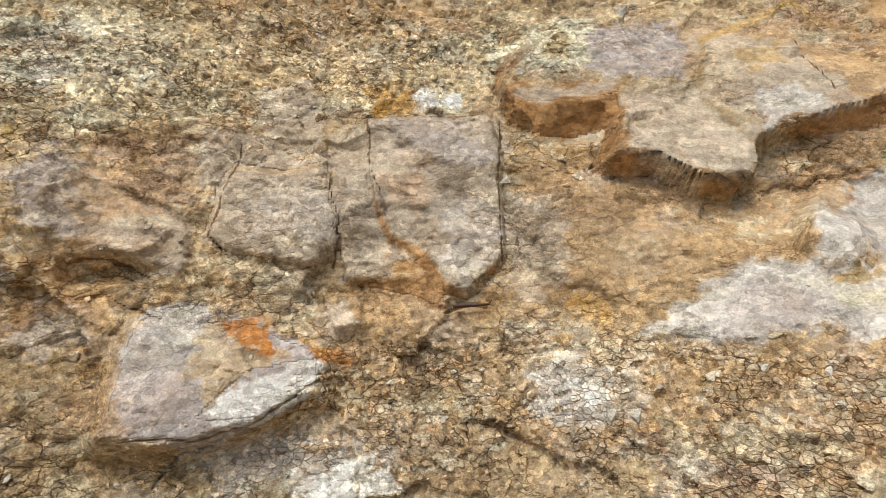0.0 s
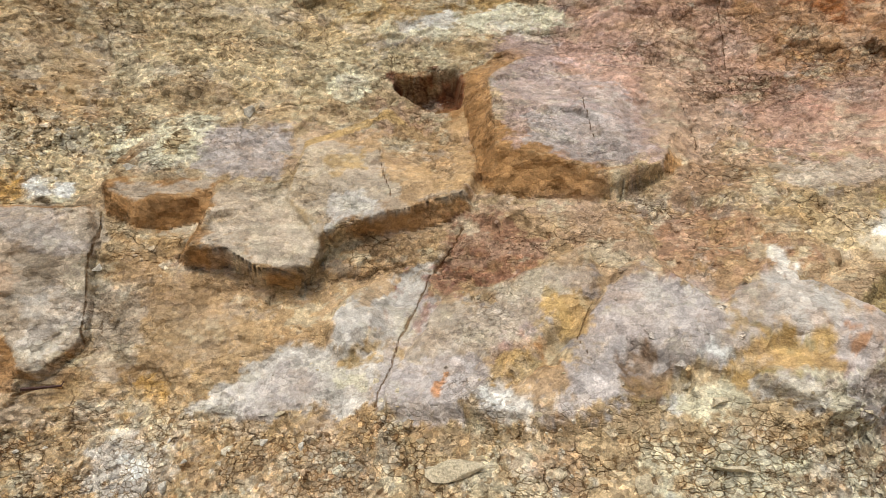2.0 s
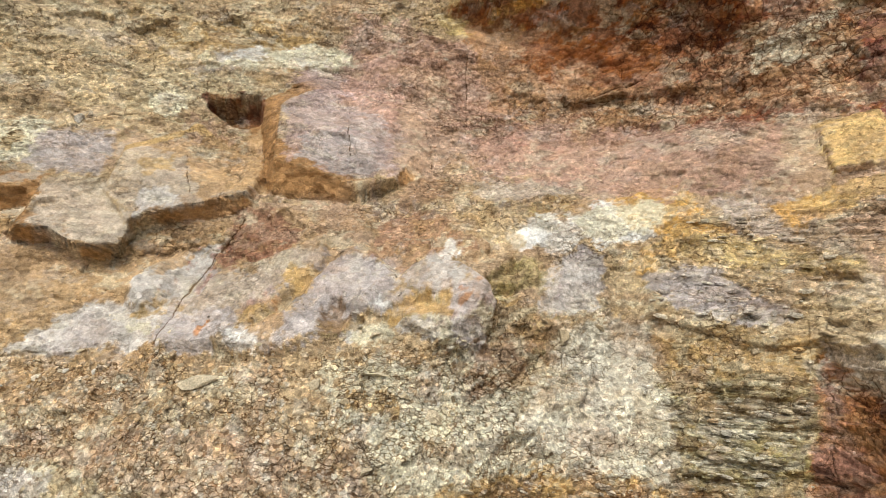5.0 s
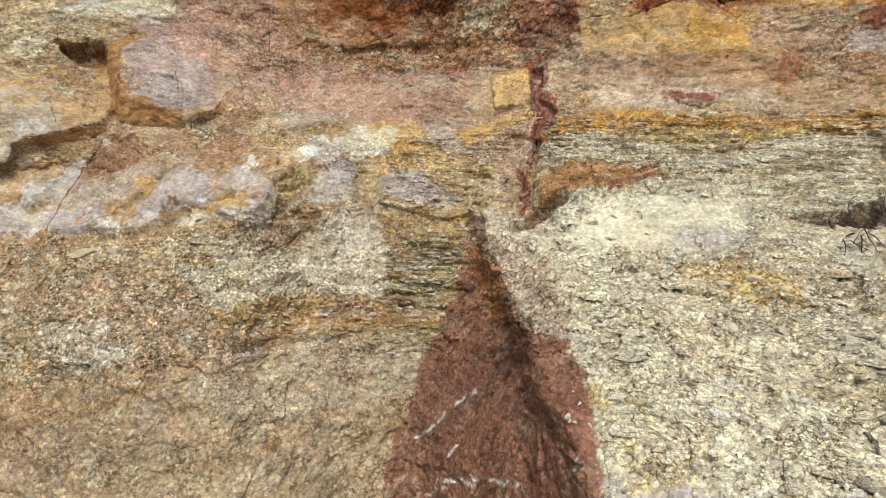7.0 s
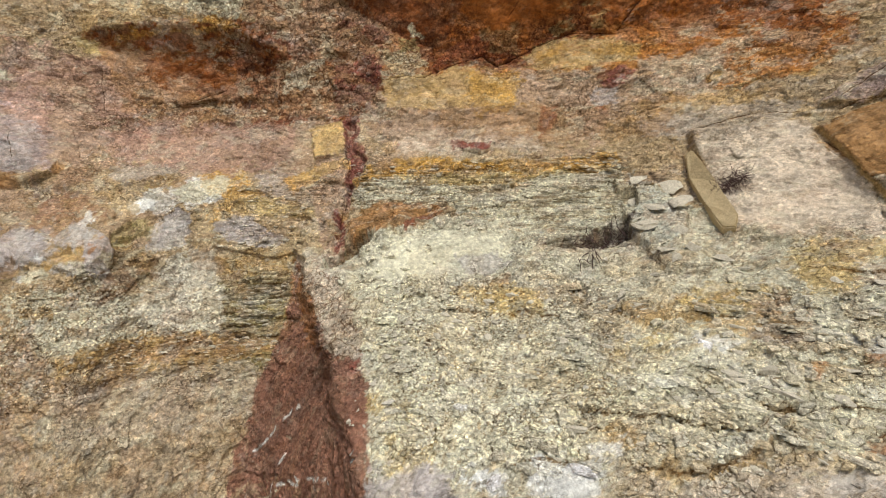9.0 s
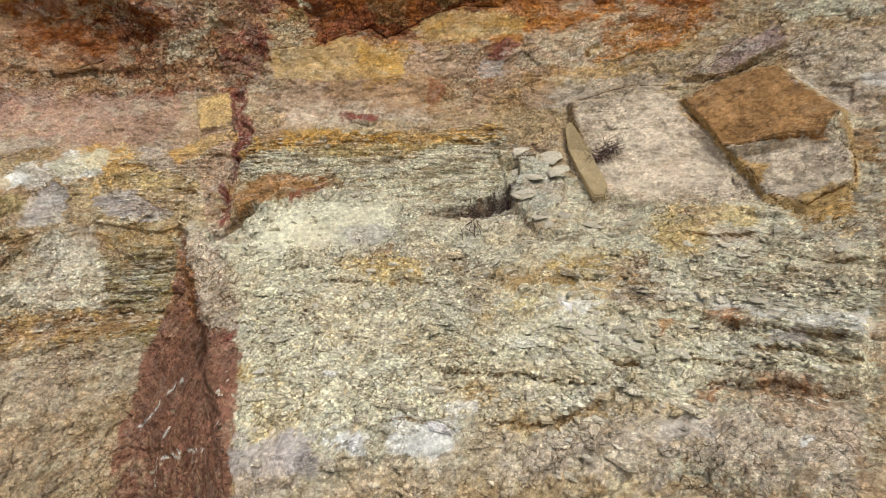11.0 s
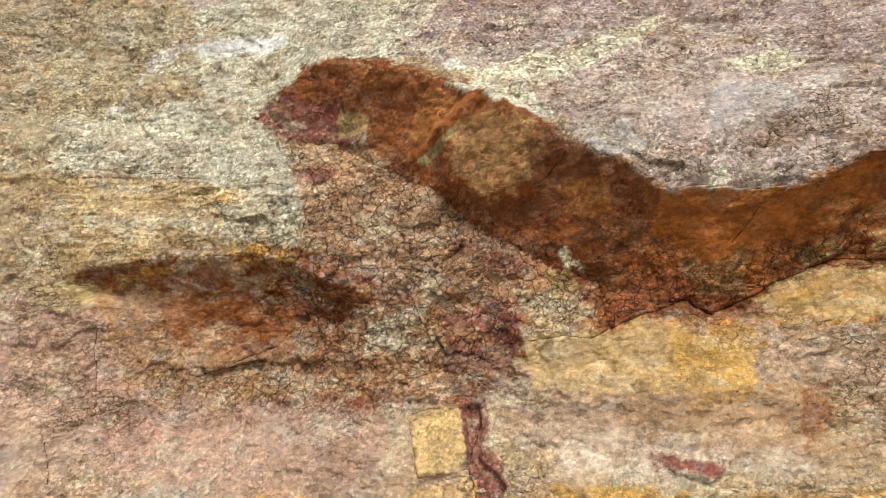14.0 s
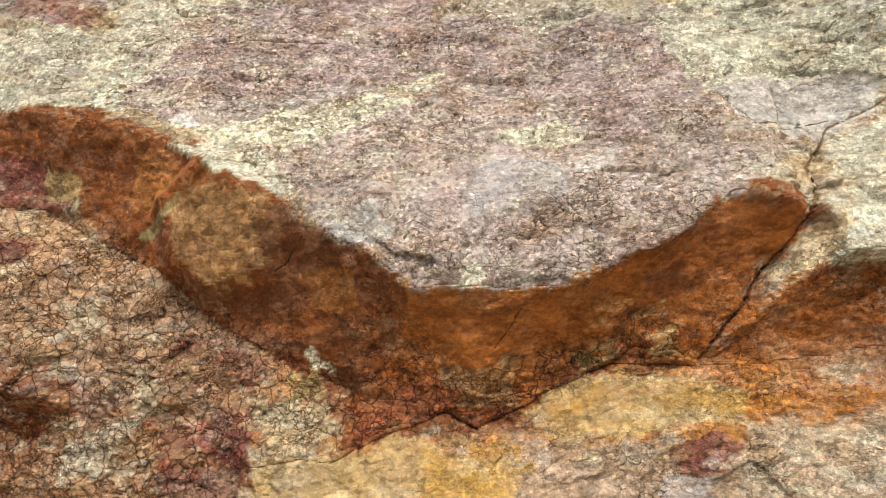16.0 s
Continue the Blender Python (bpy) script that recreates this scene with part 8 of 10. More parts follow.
patch("roseplaster", 0.95, [(1.470, 0.953), (1.580, 0.962), (1.653, 0.891), (1.782, 0.809), (1.862, 0.753), (1.820, 0.748), (1.702, 0.767), (1.617, 0.829), (1.551, 0.870), (1.498, 0.918)], soft=0.003)
patch("rust", 0.6, [(1.456, 0.934), (1.487, 0.909), (1.553, 0.864), (1.608, 0.826), (1.586, 0.733), (1.475, 0.773), (1.449, 0.847)], soft=0.008)
patch("palesand", 0.9, [(1.580, 0.962), (1.706, 1.014), (1.972, 1.040), (1.954, 0.765), (1.874, 0.760), (1.804, 0.813), (1.667, 0.903)], soft=0.008)
# ledge: bands, flakes and lips
patch("cream", 0.6, [(1.716, 0.911), (2.059, 0.868), (2.607, 0.794), (2.985, 0.758), (3.217, 0.802), (3.278, 0.868), (3.645, 0.931), (3.752, 0.723), (3.332, 0.671), (2.974, 0.622), (2.069, 0.636)], soft=0.02)
patch("gold", 0.9, [(1.685, 1.203), (1.721, 1.255), (1.939, 1.279), (2.210, 1.241), (2.494, 1.250), (2.534, 1.220), (2.214, 1.205), (1.946, 1.221)], soft=0.005)
patch("yellow", 0.8, [(1.786, 1.216), (2.104, 1.224), (2.425, 1.215), (2.215, 1.185), (1.951, 1.179)], soft=0.006)
patch("clay", 0.9, [(1.608, 1.115), (1.737, 1.133), (1.974, 1.080), (1.960, 1.061), (1.840, 1.018), (1.659, 1.023)], soft=0.003)
patch("red", 0.85, [(1.874, 1.034), (1.973, 1.085), (1.973, 1.059), (1.879, 1.025)], soft=0.003)
patch("yellow", 0.7, [(2.105, 0.891), (2.201, 0.884), (2.400, 0.859), (2.419, 0.824), (2.237, 0.836), (2.099, 0.866)], soft=0.006)
patch("clay", 0.6, [(2.204, 0.897), (2.288, 0.901), (2.286, 0.880), (2.230, 0.881)], soft=0.004)
patch("white", 0.95, [(2.642, 0.624), (2.827, 0.626), (2.892, 0.582), (2.790, 0.573), (2.696, 0.597)], soft=0.003)
patch("lavwhite", 0.95, [(3.503, 0.772), (3.584, 0.776), (3.596, 0.742), (3.523, 0.751)], soft=0.003)
patch("white", 0.75, [(3.218, 0.822), (3.410, 0.804), (3.531, 0.805), (3.681, 0.844), (3.710, 0.798), (3.546, 0.779), (3.378, 0.787)], soft=0.005)
patch("yellow", 0.7, [(3.096, 1.012), (3.360, 1.011), (3.348, 0.969), (3.206, 0.964), (3.138, 0.978)], soft=0.008)
patch("yellow", 0.8, [(2.863, 0.877), (3.044, 0.864), (2.998, 0.848), (2.861, 0.856)], soft=0.004)
patch("ochre", 0.8, [(2.675, 0.850), (2.800, 0.858), (2.862, 0.837), (2.751, 0.830)], soft=0.004)
patch("greybrown", 0.55, [(3.059, 0.837), (3.157, 0.866), (3.217, 0.802), (3.129, 0.783)], soft=0.01)
patch("rust", 0.95, [(3.321, 0.794), (3.420, 0.787), (3.430, 0.771), (3.343, 0.776)], soft=0.003)
patch("rust", 0.8, [(3.213, 0.769), (3.254, 0.770), (3.264, 0.745), (3.239, 0.744)], soft=0.003)
patch("lav", 0.9, [(2.053, 0.598), (2.307, 0.611), (2.468, 0.578), (2.442, 0.548), (2.112, 0.538)], soft=0.005)
patch("white", 0.9, [(2.425, 0.606), (2.563, 0.614), (2.613, 0.591), (2.516, 0.584)], soft=0.003)
patch("roseplaster", 0.8, [(3.000, 0.601), (3.256, 0.617), (3.424, 0.639), (3.659, 0.668), (3.777, 0.689), (3.846, 0.612), (3.041, 0.515)], soft=0.015)
patch("lavwhite", 0.6, [(3.361, 0.615), (3.475, 0.640), (3.521, 0.605), (3.414, 0.584)], soft=0.01)
patch("white", 0.9, [(3.685, 0.645), (3.720, 0.647), (3.714, 0.633)], soft=0.002)
patch("ochre", 0.85, [(2.822, 0.662), (2.908, 0.658), (2.965, 0.629), (2.860, 0.637)], soft=0.004)
patch("white", 0.8, [(2.786, 0.653), (2.876, 0.650), (2.902, 0.624), (2.823, 0.630)], soft=0.003)
patch("ochre", 0.8, [(2.994, 0.611), (3.076, 0.606), (3.134, 0.614), (3.193, 0.622), (3.256, 0.617), (3.135, 0.603), (3.045, 0.597)], soft=0.003)
patch("rosetan", 0.7, [(3.549, 0.678), (3.675, 0.695), (3.741, 0.696), (3.659, 0.669)], soft=0.004)
patch("rust", 0.7, [(3.395, 0.670), (3.457, 0.675), (3.473, 0.656), (3.422, 0.655)], soft=0.006)
patch("cream", 0.9, [(3.065, 0.663), (3.079, 0.713), (3.175, 0.695), (3.208, 0.676), (3.159, 0.656)], soft=0.003)
patch("palesand", 0.95, [(3.017, 0.633), (3.071, 0.658), (3.181, 0.633), (3.197, 0.625), (3.119, 0.614), (3.072, 0.608)], soft=0.003)
patch("cream", 0.95, [(3.123, 0.723), (3.218, 0.709), (3.256, 0.695), (3.207, 0.690)], soft=0.002)
patch("cream", 0.9, [(3.109, 0.756), (3.198, 0.750), (3.188, 0.728)], soft=0.002)
patch("roseplaster", 0.9, [(2.792, 1.284), (3.028, 1.334), (3.109, 1.253), (3.259, 1.105), (3.377, 1.033), (3.125, 1.014), (2.938, 1.023), (2.828, 1.146)], soft=0.006)
patch("clay", 1, [(3.063, 1.339), (3.290, 1.420), (3.481, 1.261), (3.457, 1.191), (3.219, 1.170)], soft=0.003)
patch("roseplaster", 0.9, [(3.235, 1.164), (3.462, 1.191), (3.521, 1.154), (3.542, 1.086), (3.457, 1.028), (3.343, 1.049)], soft=0.003)
patch("ochre", 0.9, [(3.402, 1.035), (3.539, 1.074), (3.549, 1.042), (3.447, 1.019)], soft=0.003)
patch("gold", 0.7, [(3.250, 1.140), (3.342, 1.115), (3.325, 1.063)], soft=0.006)
patch("roseplaster", 0.85, [(3.309, 1.487), (3.517, 1.490), (3.560, 1.238), (3.478, 1.273), (3.317, 1.410)], soft=0.006)
patch("white", 0.7, [(3.484, 1.368), (3.537, 1.370), (3.543, 1.326), (3.495, 1.337)], soft=0.004)
patch("mauve", 0.7, [(3.109, 1.410), (3.273, 1.540), (3.309, 1.487), (3.153, 1.395)], soft=0.004)
plate(0.028, [(3.071, 1.336), (3.291, 1.414), (3.478, 1.257), (3.521, 1.154), (3.541, 1.080), (3.457, 1.028), (3.348, 1.054), (3.219, 1.170)],
      [(3.055, 1.337), (3.288, 1.431), (3.487, 1.266), (3.533, 1.157), (3.555, 1.071), (3.465, 1.007), (3.347, 1.034), (3.211, 1.161)], "ochre")
zone("smooth", 0.8, [(3.063, 1.339), (3.290, 1.420), (3.481, 1.261), (3.457, 1.191), (3.219, 1.170)], soft=0.006)
zone("pure", 0.9, [(3.063, 1.339), (3.290, 1.420), (3.481, 1.261), (3.457, 1.191), (3.219, 1.170)], soft=0.004)
lip(0.03, 0.022, 0.004, [(2.718, 0.700), (2.883, 0.681), (2.954, 0.681), (3.039, 0.663), (3.118, 0.653), (3.187, 0.654), (3.212, 0.674)])
lip(0.026, 0.02, 0.006, [(2.953, 0.617), (3.058, 0.608), (3.119, 0.614), (3.193, 0.625), (3.206, 0.629)], "ochre")
lip(0.014, 0.012, 0.003, [(3.281, 0.699), (3.347, 0.713), (3.416, 0.713), (3.534, 0.700)])
lip(0.016, 0.016, 0.003, [(3.414, 0.678), (3.524, 0.679), (3.619, 0.689), (3.685, 0.698), (3.756, 0.714)])
lip(0.02, 0.012, 0.004, [(3.144, 0.696), (3.192, 0.692), (3.248, 0.692)], "ochre")
lip(0.015, 0.015, 0.003, [(3.315, 0.782), (3.428, 0.773), (3.549, 0.776), (3.643, 0.781), (3.710, 0.793)])
lip(0.012, 0.012, 0.003, [(3.470, 0.745), (3.605, 0.746), (3.674, 0.735), (3.736, 0.752)], "ochre")
lip(0.012, 0.01, 0.003, [(3.106, 0.750), (3.170, 0.733), (3.210, 0.735)])
lip(0.014, 0.012, 0.003, [(2.861, 0.856), (2.967, 0.849), (3.067, 0.848)])
lip(0.012, 0.012, 0.003, [(2.075, 0.847), (2.244, 0.829), (2.400, 0.824), (2.522, 0.820)])
lip(0.012, 0.012, 0.003, [(1.836, 0.765), (1.977, 0.774), (2.113, 0.782)])
lip(0.012, 0.012, 0.003, [(3.119, 0.951), (3.259, 0.944), (3.378, 0.961)])
lip(0.014, 0.014, 0.003, [(3.437, 0.914), (3.538, 0.916), (3.645, 0.931)])
lip(0.012, 0.012, 0.003, [(2.554, 0.619), (2.695, 0.628), (2.827, 0.626)])
crack(0.003, 0.008, [(3.085, 1.298), (3.219, 1.170), (3.355, 1.051), (3.408, 1.019)])
crack(0.003, 0.008, [(3.355, 1.051), (3.458, 1.023), (3.529, 1.070)])
crack(0.003, 0.008, [(3.467, 1.208), (3.527, 1.154), (3.546, 1.074)])
crack(0.003, 0.008, [(3.115, 1.419), (3.257, 1.547)])
crack(0.003, 0.008, [(3.110, 1.384), (3.311, 1.459)])
crack(0.003, 0.008, [(2.718, 1.332), (2.878, 1.391), (3.034, 1.395)])
crack(0.003, 0.008, [(3.219, 1.169), (3.463, 1.194)])
crack(0.003, 0.008, [(3.309, 1.487), (3.365, 1.521), (3.415, 1.517)])
patch("umber", 0.95, [(1.758, 1.806), (2.504, 1.781), (2.473, 1.699), (2.261, 1.599), (1.919, 1.593), (1.832, 1.710)], soft=0.006)
patch("sienna", 0.85, [(2.504, 1.781), (3.143, 1.701), (3.082, 1.612), (2.919, 1.617), (2.778, 1.596), (2.540, 1.702)], soft=0.006)
patch("rust", 0.8, [(1.919, 1.583), (2.261, 1.588), (2.473, 1.699), (2.779, 1.585), (3.083, 1.602), (3.074, 1.543), (2.817, 1.506), (2.542, 1.641), (2.296, 1.544)], soft=0.008)
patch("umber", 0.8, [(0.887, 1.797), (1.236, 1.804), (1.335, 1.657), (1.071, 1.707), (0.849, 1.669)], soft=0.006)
patch("sienna", 0.7, [(1.017, 1.688), (1.331, 1.649), (1.583, 1.683), (1.763, 1.553), (1.589, 1.436), (1.277, 1.470), (1.007, 1.527)], soft=0.012)
patch("rust", 0.8, [(2.261, 1.588), (2.473, 1.688), (2.780, 1.575), (3.068, 1.602), (3.005, 1.505), (2.720, 1.482), (2.473, 1.580)], soft=0.012)
patch("clay", 0.5, [(1.919, 1.573), (2.296, 1.524), (2.473, 1.561), (2.722, 1.461), (2.665, 1.341), (2.310, 1.319), (1.925, 1.395)], soft=0.02)
patch("rosetan", 0.95, [(1.496, 1.290), (1.600, 1.306), (1.626, 1.204), (1.612, 1.124), (1.605, 0.996), (1.555, 0.979), (1.486, 1.206)], soft=0.003)
patch("honey", 0.9, [(1.403, 1.235), (1.601, 1.299), (1.610, 1.258), (1.454, 1.189)], soft=0.004)
patch("palesand", 0.9, [(1.669, 1.116), (1.675, 1.193), (1.727, 1.214), (1.949, 1.190), (1.742, 1.119)], soft=0.003)
patch("maroon", 1, [(1.585, 1.425), (1.614, 1.426), (1.657, 1.331), (1.697, 1.250), (1.652, 1.203), (1.645, 1.125), (1.625, 1.132), (1.639, 1.204), (1.605, 1.315)], soft=0.001)
patch("maroon", 1, [(1.595, 1.106), (1.612, 1.116), (1.625, 1.040), (1.613, 0.990), (1.599, 0.991)], soft=0.001)
# overhanging boulder, its underside and the yellow bulge
patch("rosegrey", 0.8, [(0.901, 2.730), (1.341, 2.720), (1.285, 2.506), (1.093, 2.511), (0.949, 2.474)], soft=0.008)
patch("palesand", 0.9, [(0.949, 2.474), (1.093, 2.511), (1.463, 2.405), (1.492, 2.232), (1.249, 2.250), (1.172, 2.194), (0.989, 2.149)], soft=0.008)
patch("white", 0.95, [(0.962, 2.375), (1.182, 2.381), (1.192, 2.336), (0.971, 2.326)], soft=0.003)
patch("maroon", 0.75, [(1.202, 2.523), (1.290, 2.578), (1.395, 2.499), (1.371, 2.458)], soft=0.004)
patch("palesand", 0.7, [(1.351, 2.668), (1.719, 2.697), (1.678, 2.552), (1.493, 2.385), (1.413, 2.450)], soft=0.01)
patch("rosegrey", 0.9, [(1.488, 2.249), (1.502, 2.316), (1.736, 2.531), (2.059, 2.589), (2.428, 2.428), (2.523, 2.227), (2.540, 2.002), (2.421, 1.936), (2.276, 1.861), (2.046, 1.865), (1.844, 2.031), (1.726, 2.151)], soft=0.008)
patch("mauve", 0.7, [(1.505, 2.298), (1.736, 2.531), (2.059, 2.589), (2.428, 2.428), (2.497, 2.267), (2.369, 2.260), (2.135, 2.335), (1.884, 2.292), (1.711, 2.251)], soft=0.012)
patch("palesand", 0.6, [(2.049, 2.530), (2.429, 2.533), (2.439, 2.442), (2.205, 2.434)], soft=0.012)
patch("brown", 0.3, [(1.955, 2.356), (2.134, 2.370), (2.110, 2.319), (1.986, 2.293)], soft=0.008)
patch("cream", 0.9, [(1.627, 2.167), (1.719, 2.200), (1.887, 2.246), (2.072, 2.325), (2.068, 2.288), (1.897, 2.171), (1.779, 2.120)], soft=0.004)
patch("palesand", 0.9, [(1.579, 2.145), (1.702, 2.153), (1.841, 2.044), (1.797, 2.023), (1.703, 2.064)], soft=0.004)
patch("lav", 0.95, [(2.107, 2.031), (2.186, 2.109), (2.286, 2.077), (2.294, 2.012), (2.206, 1.986), (2.140, 2.002)], soft=0.004)
patch("lavwhite", 0.9, [(1.899, 1.991), (1.994, 2.014), (2.026, 1.969), (2.004, 1.927)], soft=0.004)
patch("cream", 0.95, [(2.173, 2.148), (2.300, 2.181), (2.328, 2.131), (2.232, 2.122)], soft=0.004)
patch("lavwhite", 0.8, [(2.298, 2.085), (2.363, 2.110), (2.361, 2.063), (2.306, 2.042)], soft=0.004)
patch("mauve", 0.6, [(2.324, 2.246), (2.502, 2.226), (2.525, 2.134), (2.363, 2.123)], soft=0.012)
patch("palesand", 0.85, [(2.097, 1.890), (2.136, 1.902), (2.140, 1.865), (2.101, 1.865)], soft=0.004)
patch("palesand", 0.9, [(2.439, 2.442), (2.851, 2.543), (2.845, 2.289), (2.523, 2.227), (2.477, 2.329)], soft=0.006)
patch("lavwhite", 0.85, [(2.529, 2.228), (2.672, 2.280), (2.782, 2.238), (2.712, 2.169), (2.597, 2.149)], soft=0.005)
patch("lavwhite", 0.6, [(2.743, 2.505), (2.848, 2.494), (2.842, 2.401), (2.754, 2.401)], soft=0.008)
patch("palesand", 0.9, [(2.703, 2.105), (2.841, 2.204), (2.807, 1.864), (2.689, 1.876), (2.665, 1.917)], soft=0.006)
patch("palesand", 0.8, [(0.990, 2.136), (1.102, 2.133), (1.183, 2.038), (1.241, 1.847), (1.205, 1.798), (1.045, 1.815)], soft=0.008)
patch("gold", 0.9, [(1.016, 1.968), (1.103, 1.941), (1.085, 1.915), (1.030, 1.922)], soft=0.004)
patch("gold", 0.9, [(1.047, 1.834), (1.167, 1.812), (1.253, 1.771), (1.120, 1.785), (1.052, 1.797)], soft=0.004)
patch("clayrose", 0.85, [(1.178, 2.067), (1.412, 2.054), (1.535, 1.922), (1.777, 1.737), (1.736, 1.616), (1.553, 1.615), (1.397, 1.741), (1.243, 1.834)], soft=0.01)
patch("clayrose", 0.8, [(1.069, 1.608), (1.397, 1.666), (1.553, 1.615), (1.561, 1.446), (1.032, 1.448)], soft=0.01)
patch("palesand", 0.7, [(1.365, 1.614), (1.526, 1.665), (1.444, 1.545), (1.362, 1.541)], soft=0.006)
patch("maroon", 0.8, [(1.553, 1.615), (1.706, 1.663), (1.744, 1.548), (1.664, 1.449), (1.561, 1.446)], soft=0.008)
patch("maroon", 0.6, [(1.571, 1.815), (1.765, 1.737), (1.729, 1.676), (1.626, 1.738)], soft=0.01)
patch("palegold", 0.8, [(1.729, 1.676), (1.854, 1.674), (1.908, 1.614), (1.791, 1.570), (1.736, 1.616)], soft=0.006)
patch("umber", 0.95, [(1.172, 2.194), (1.257, 2.240), (1.434, 2.195), (1.577, 2.141), (1.703, 2.058), (1.819, 2.027), (2.045, 1.860), (2.006, 1.735), (1.949, 1.660), (1.775, 1.743), (1.614, 1.842), (1.553, 1.919), (1.412, 2.009), (1.324, 2.149)], soft=0.005)
patch("maroon", 1, [(1.109, 2.146), (1.188, 2.190), (1.308, 2.153), (1.295, 2.070), (1.190, 2.074)], soft=0.004)
patch("maroon", 0.9, [(1.216, 1.991), (1.269, 2.016), (1.311, 1.985), (1.284, 1.957), (1.241, 1.961)], soft=0.004)
patch("ochre", 0.9, [(1.309, 2.157), (1.386, 2.124), (1.375, 2.072), (1.305, 2.085)], soft=0.003)
patch("rust", 0.6, [(1.504, 2.145), (1.576, 2.136), (1.609, 2.084), (1.527, 2.046), (1.488, 2.061)], soft=0.005)
patch("clay", 0.9, [(1.585, 2.024), (1.674, 2.048), (1.785, 2.028), (1.823, 1.993), (1.790, 1.929), (1.737, 1.894), (1.660, 1.884), (1.595, 1.948)], soft=0.008)
patch("olive", 0.9, [(1.513, 2.010), (1.615, 2.039), (1.622, 2.029), (1.518, 1.985)], soft=0.002)
patch("cocoa", 0.7, [(1.787, 2.005), (1.848, 2.006), (1.998, 1.921), (2.004, 1.853), (1.832, 1.834), (1.698, 1.838), (1.680, 1.874), (1.787, 1.906)], soft=0.012)
patch("rust", 0.6, [(1.838, 1.905), (1.920, 1.912), (1.937, 1.831), (1.858, 1.834)], soft=0.008)
patch("sienna", 0.95, [(2.045, 1.860), (2.277, 1.856), (2.421, 1.925), (2.541, 1.996), (2.649, 1.957), (2.604, 1.814), (2.500, 1.724), (2.333, 1.726), (2.244, 1.667), (2.156, 1.614), (2.089, 1.646), (1.934, 1.588), (1.948, 1.673), (2.009, 1.783)], soft=0.004)
patch("red", 0.7, [(1.934, 1.591), (1.954, 1.673), (2.090, 1.722), (2.221, 1.667), (2.156, 1.614), (2.089, 1.646)], soft=0.006)
patch("umber", 0.8, [(2.333, 1.726), (2.364, 1.788), (2.459, 1.892), (2.501, 1.845), (2.500, 1.724), (2.429, 1.724)], soft=0.008)
patch("ochre", 0.75, [(2.403, 1.800), (2.491, 1.845), (2.493, 1.785), (2.453, 1.761), (2.416, 1.775)], soft=0.004)
patch("ochre", 0.75, [(2.312, 1.726), (2.378, 1.775), (2.387, 1.725), (2.334, 1.701)], soft=0.004)
patch("ochre", 0.7, [(2.425, 1.750), (2.463, 1.767), (2.477, 1.724), (2.437, 1.724)], soft=0.004)
patch("clay", 0.8, [(2.068, 1.735), (2.218, 1.730), (2.221, 1.656), (2.130, 1.647)], soft=0.008)
patch("cream", 0.9, [(1.820, 1.758), (1.851, 1.771), (1.890, 1.723), (1.853, 1.717)], soft=0.003)
patch("olive", 0.7, [(1.790, 1.724), (1.862, 1.711), (1.866, 1.674), (1.804, 1.674)], soft=0.004)
patch("honey", 0.85, [(1.744, 1.559), (1.934, 1.579), (2.031, 1.600), (2.193, 1.553), (2.212, 1.451), (1.748, 1.454)], soft=0.006)
patch("gold", 0.8, [(2.034, 1.512), (2.068, 1.569), (2.129, 1.577), (2.202, 1.542), (2.200, 1.474), (2.115, 1.456), (2.054, 1.463)], soft=0.02)
patch("rosetan", 0.8, [(2.218, 1.585), (2.451, 1.568), (2.459, 1.445), (2.212, 1.451)], soft=0.01)
patch("honey", 0.9, [(2.221, 1.637), (2.334, 1.698), (2.499, 1.690), (2.585, 1.664), (2.573, 1.606), (2.368, 1.582), (2.262, 1.595)], soft=0.006)
patch("gold", 0.8, [(2.254, 1.630), (2.396, 1.691), (2.372, 1.653), (2.285, 1.612)], soft=0.006)
patch("gold", 0.6, [(2.426, 1.663), (2.595, 1.664), (2.576, 1.629), (2.455, 1.626)], soft=0.008)
patch("rosetan", 0.7, [(2.216, 1.575), (2.460, 1.500), (2.573, 1.606), (2.811, 1.636), (2.804, 1.470), (2.212, 1.451)], soft=0.012)
patch("rust", 0.5, [(2.603, 1.653), (2.816, 1.670), (2.810, 1.615), (2.667, 1.586)], soft=0.012)
patch("palesand", 0.3, [(2.573, 1.606), (2.811, 1.636), (2.804, 1.470), (2.559, 1.483)], soft=0.012)
patch("gold", 0.8, [(2.761, 1.528), (2.807, 1.551), (2.807, 1.511), (2.768, 1.507)], soft=0.004)
patch("maroon", 1, [(2.461, 1.551), (2.513, 1.587), (2.562, 1.576), (2.529, 1.525), (2.481, 1.510)], soft=0.005)
patch("lav", 0.8, [(2.441, 1.500), (2.511, 1.518), (2.519, 1.460), (2.449, 1.457)], soft=0.006)
patch("red", 0.6, [(2.649, 1.725), (2.728, 1.725), (2.739, 1.656), (2.671, 1.666)], soft=0.008)
patch("umber", 0.95, [(2.580, 1.805), (2.671, 1.872), (2.808, 1.862), (2.816, 1.670), (2.709, 1.690), (2.608, 1.712)], soft=0.006)
patch("palegold", 0.95, [(2.512, 1.721), (2.561, 1.770), (2.657, 1.918), (2.682, 1.968), (2.719, 1.943), (2.680, 1.877), (2.579, 1.793)], soft=0.003)
patch("umber", 0.95, [(1.052, 1.797), (1.229, 1.766), (1.345, 1.692), (1.308, 1.637), (1.148, 1.745), (1.022, 1.734)], soft=0.005)
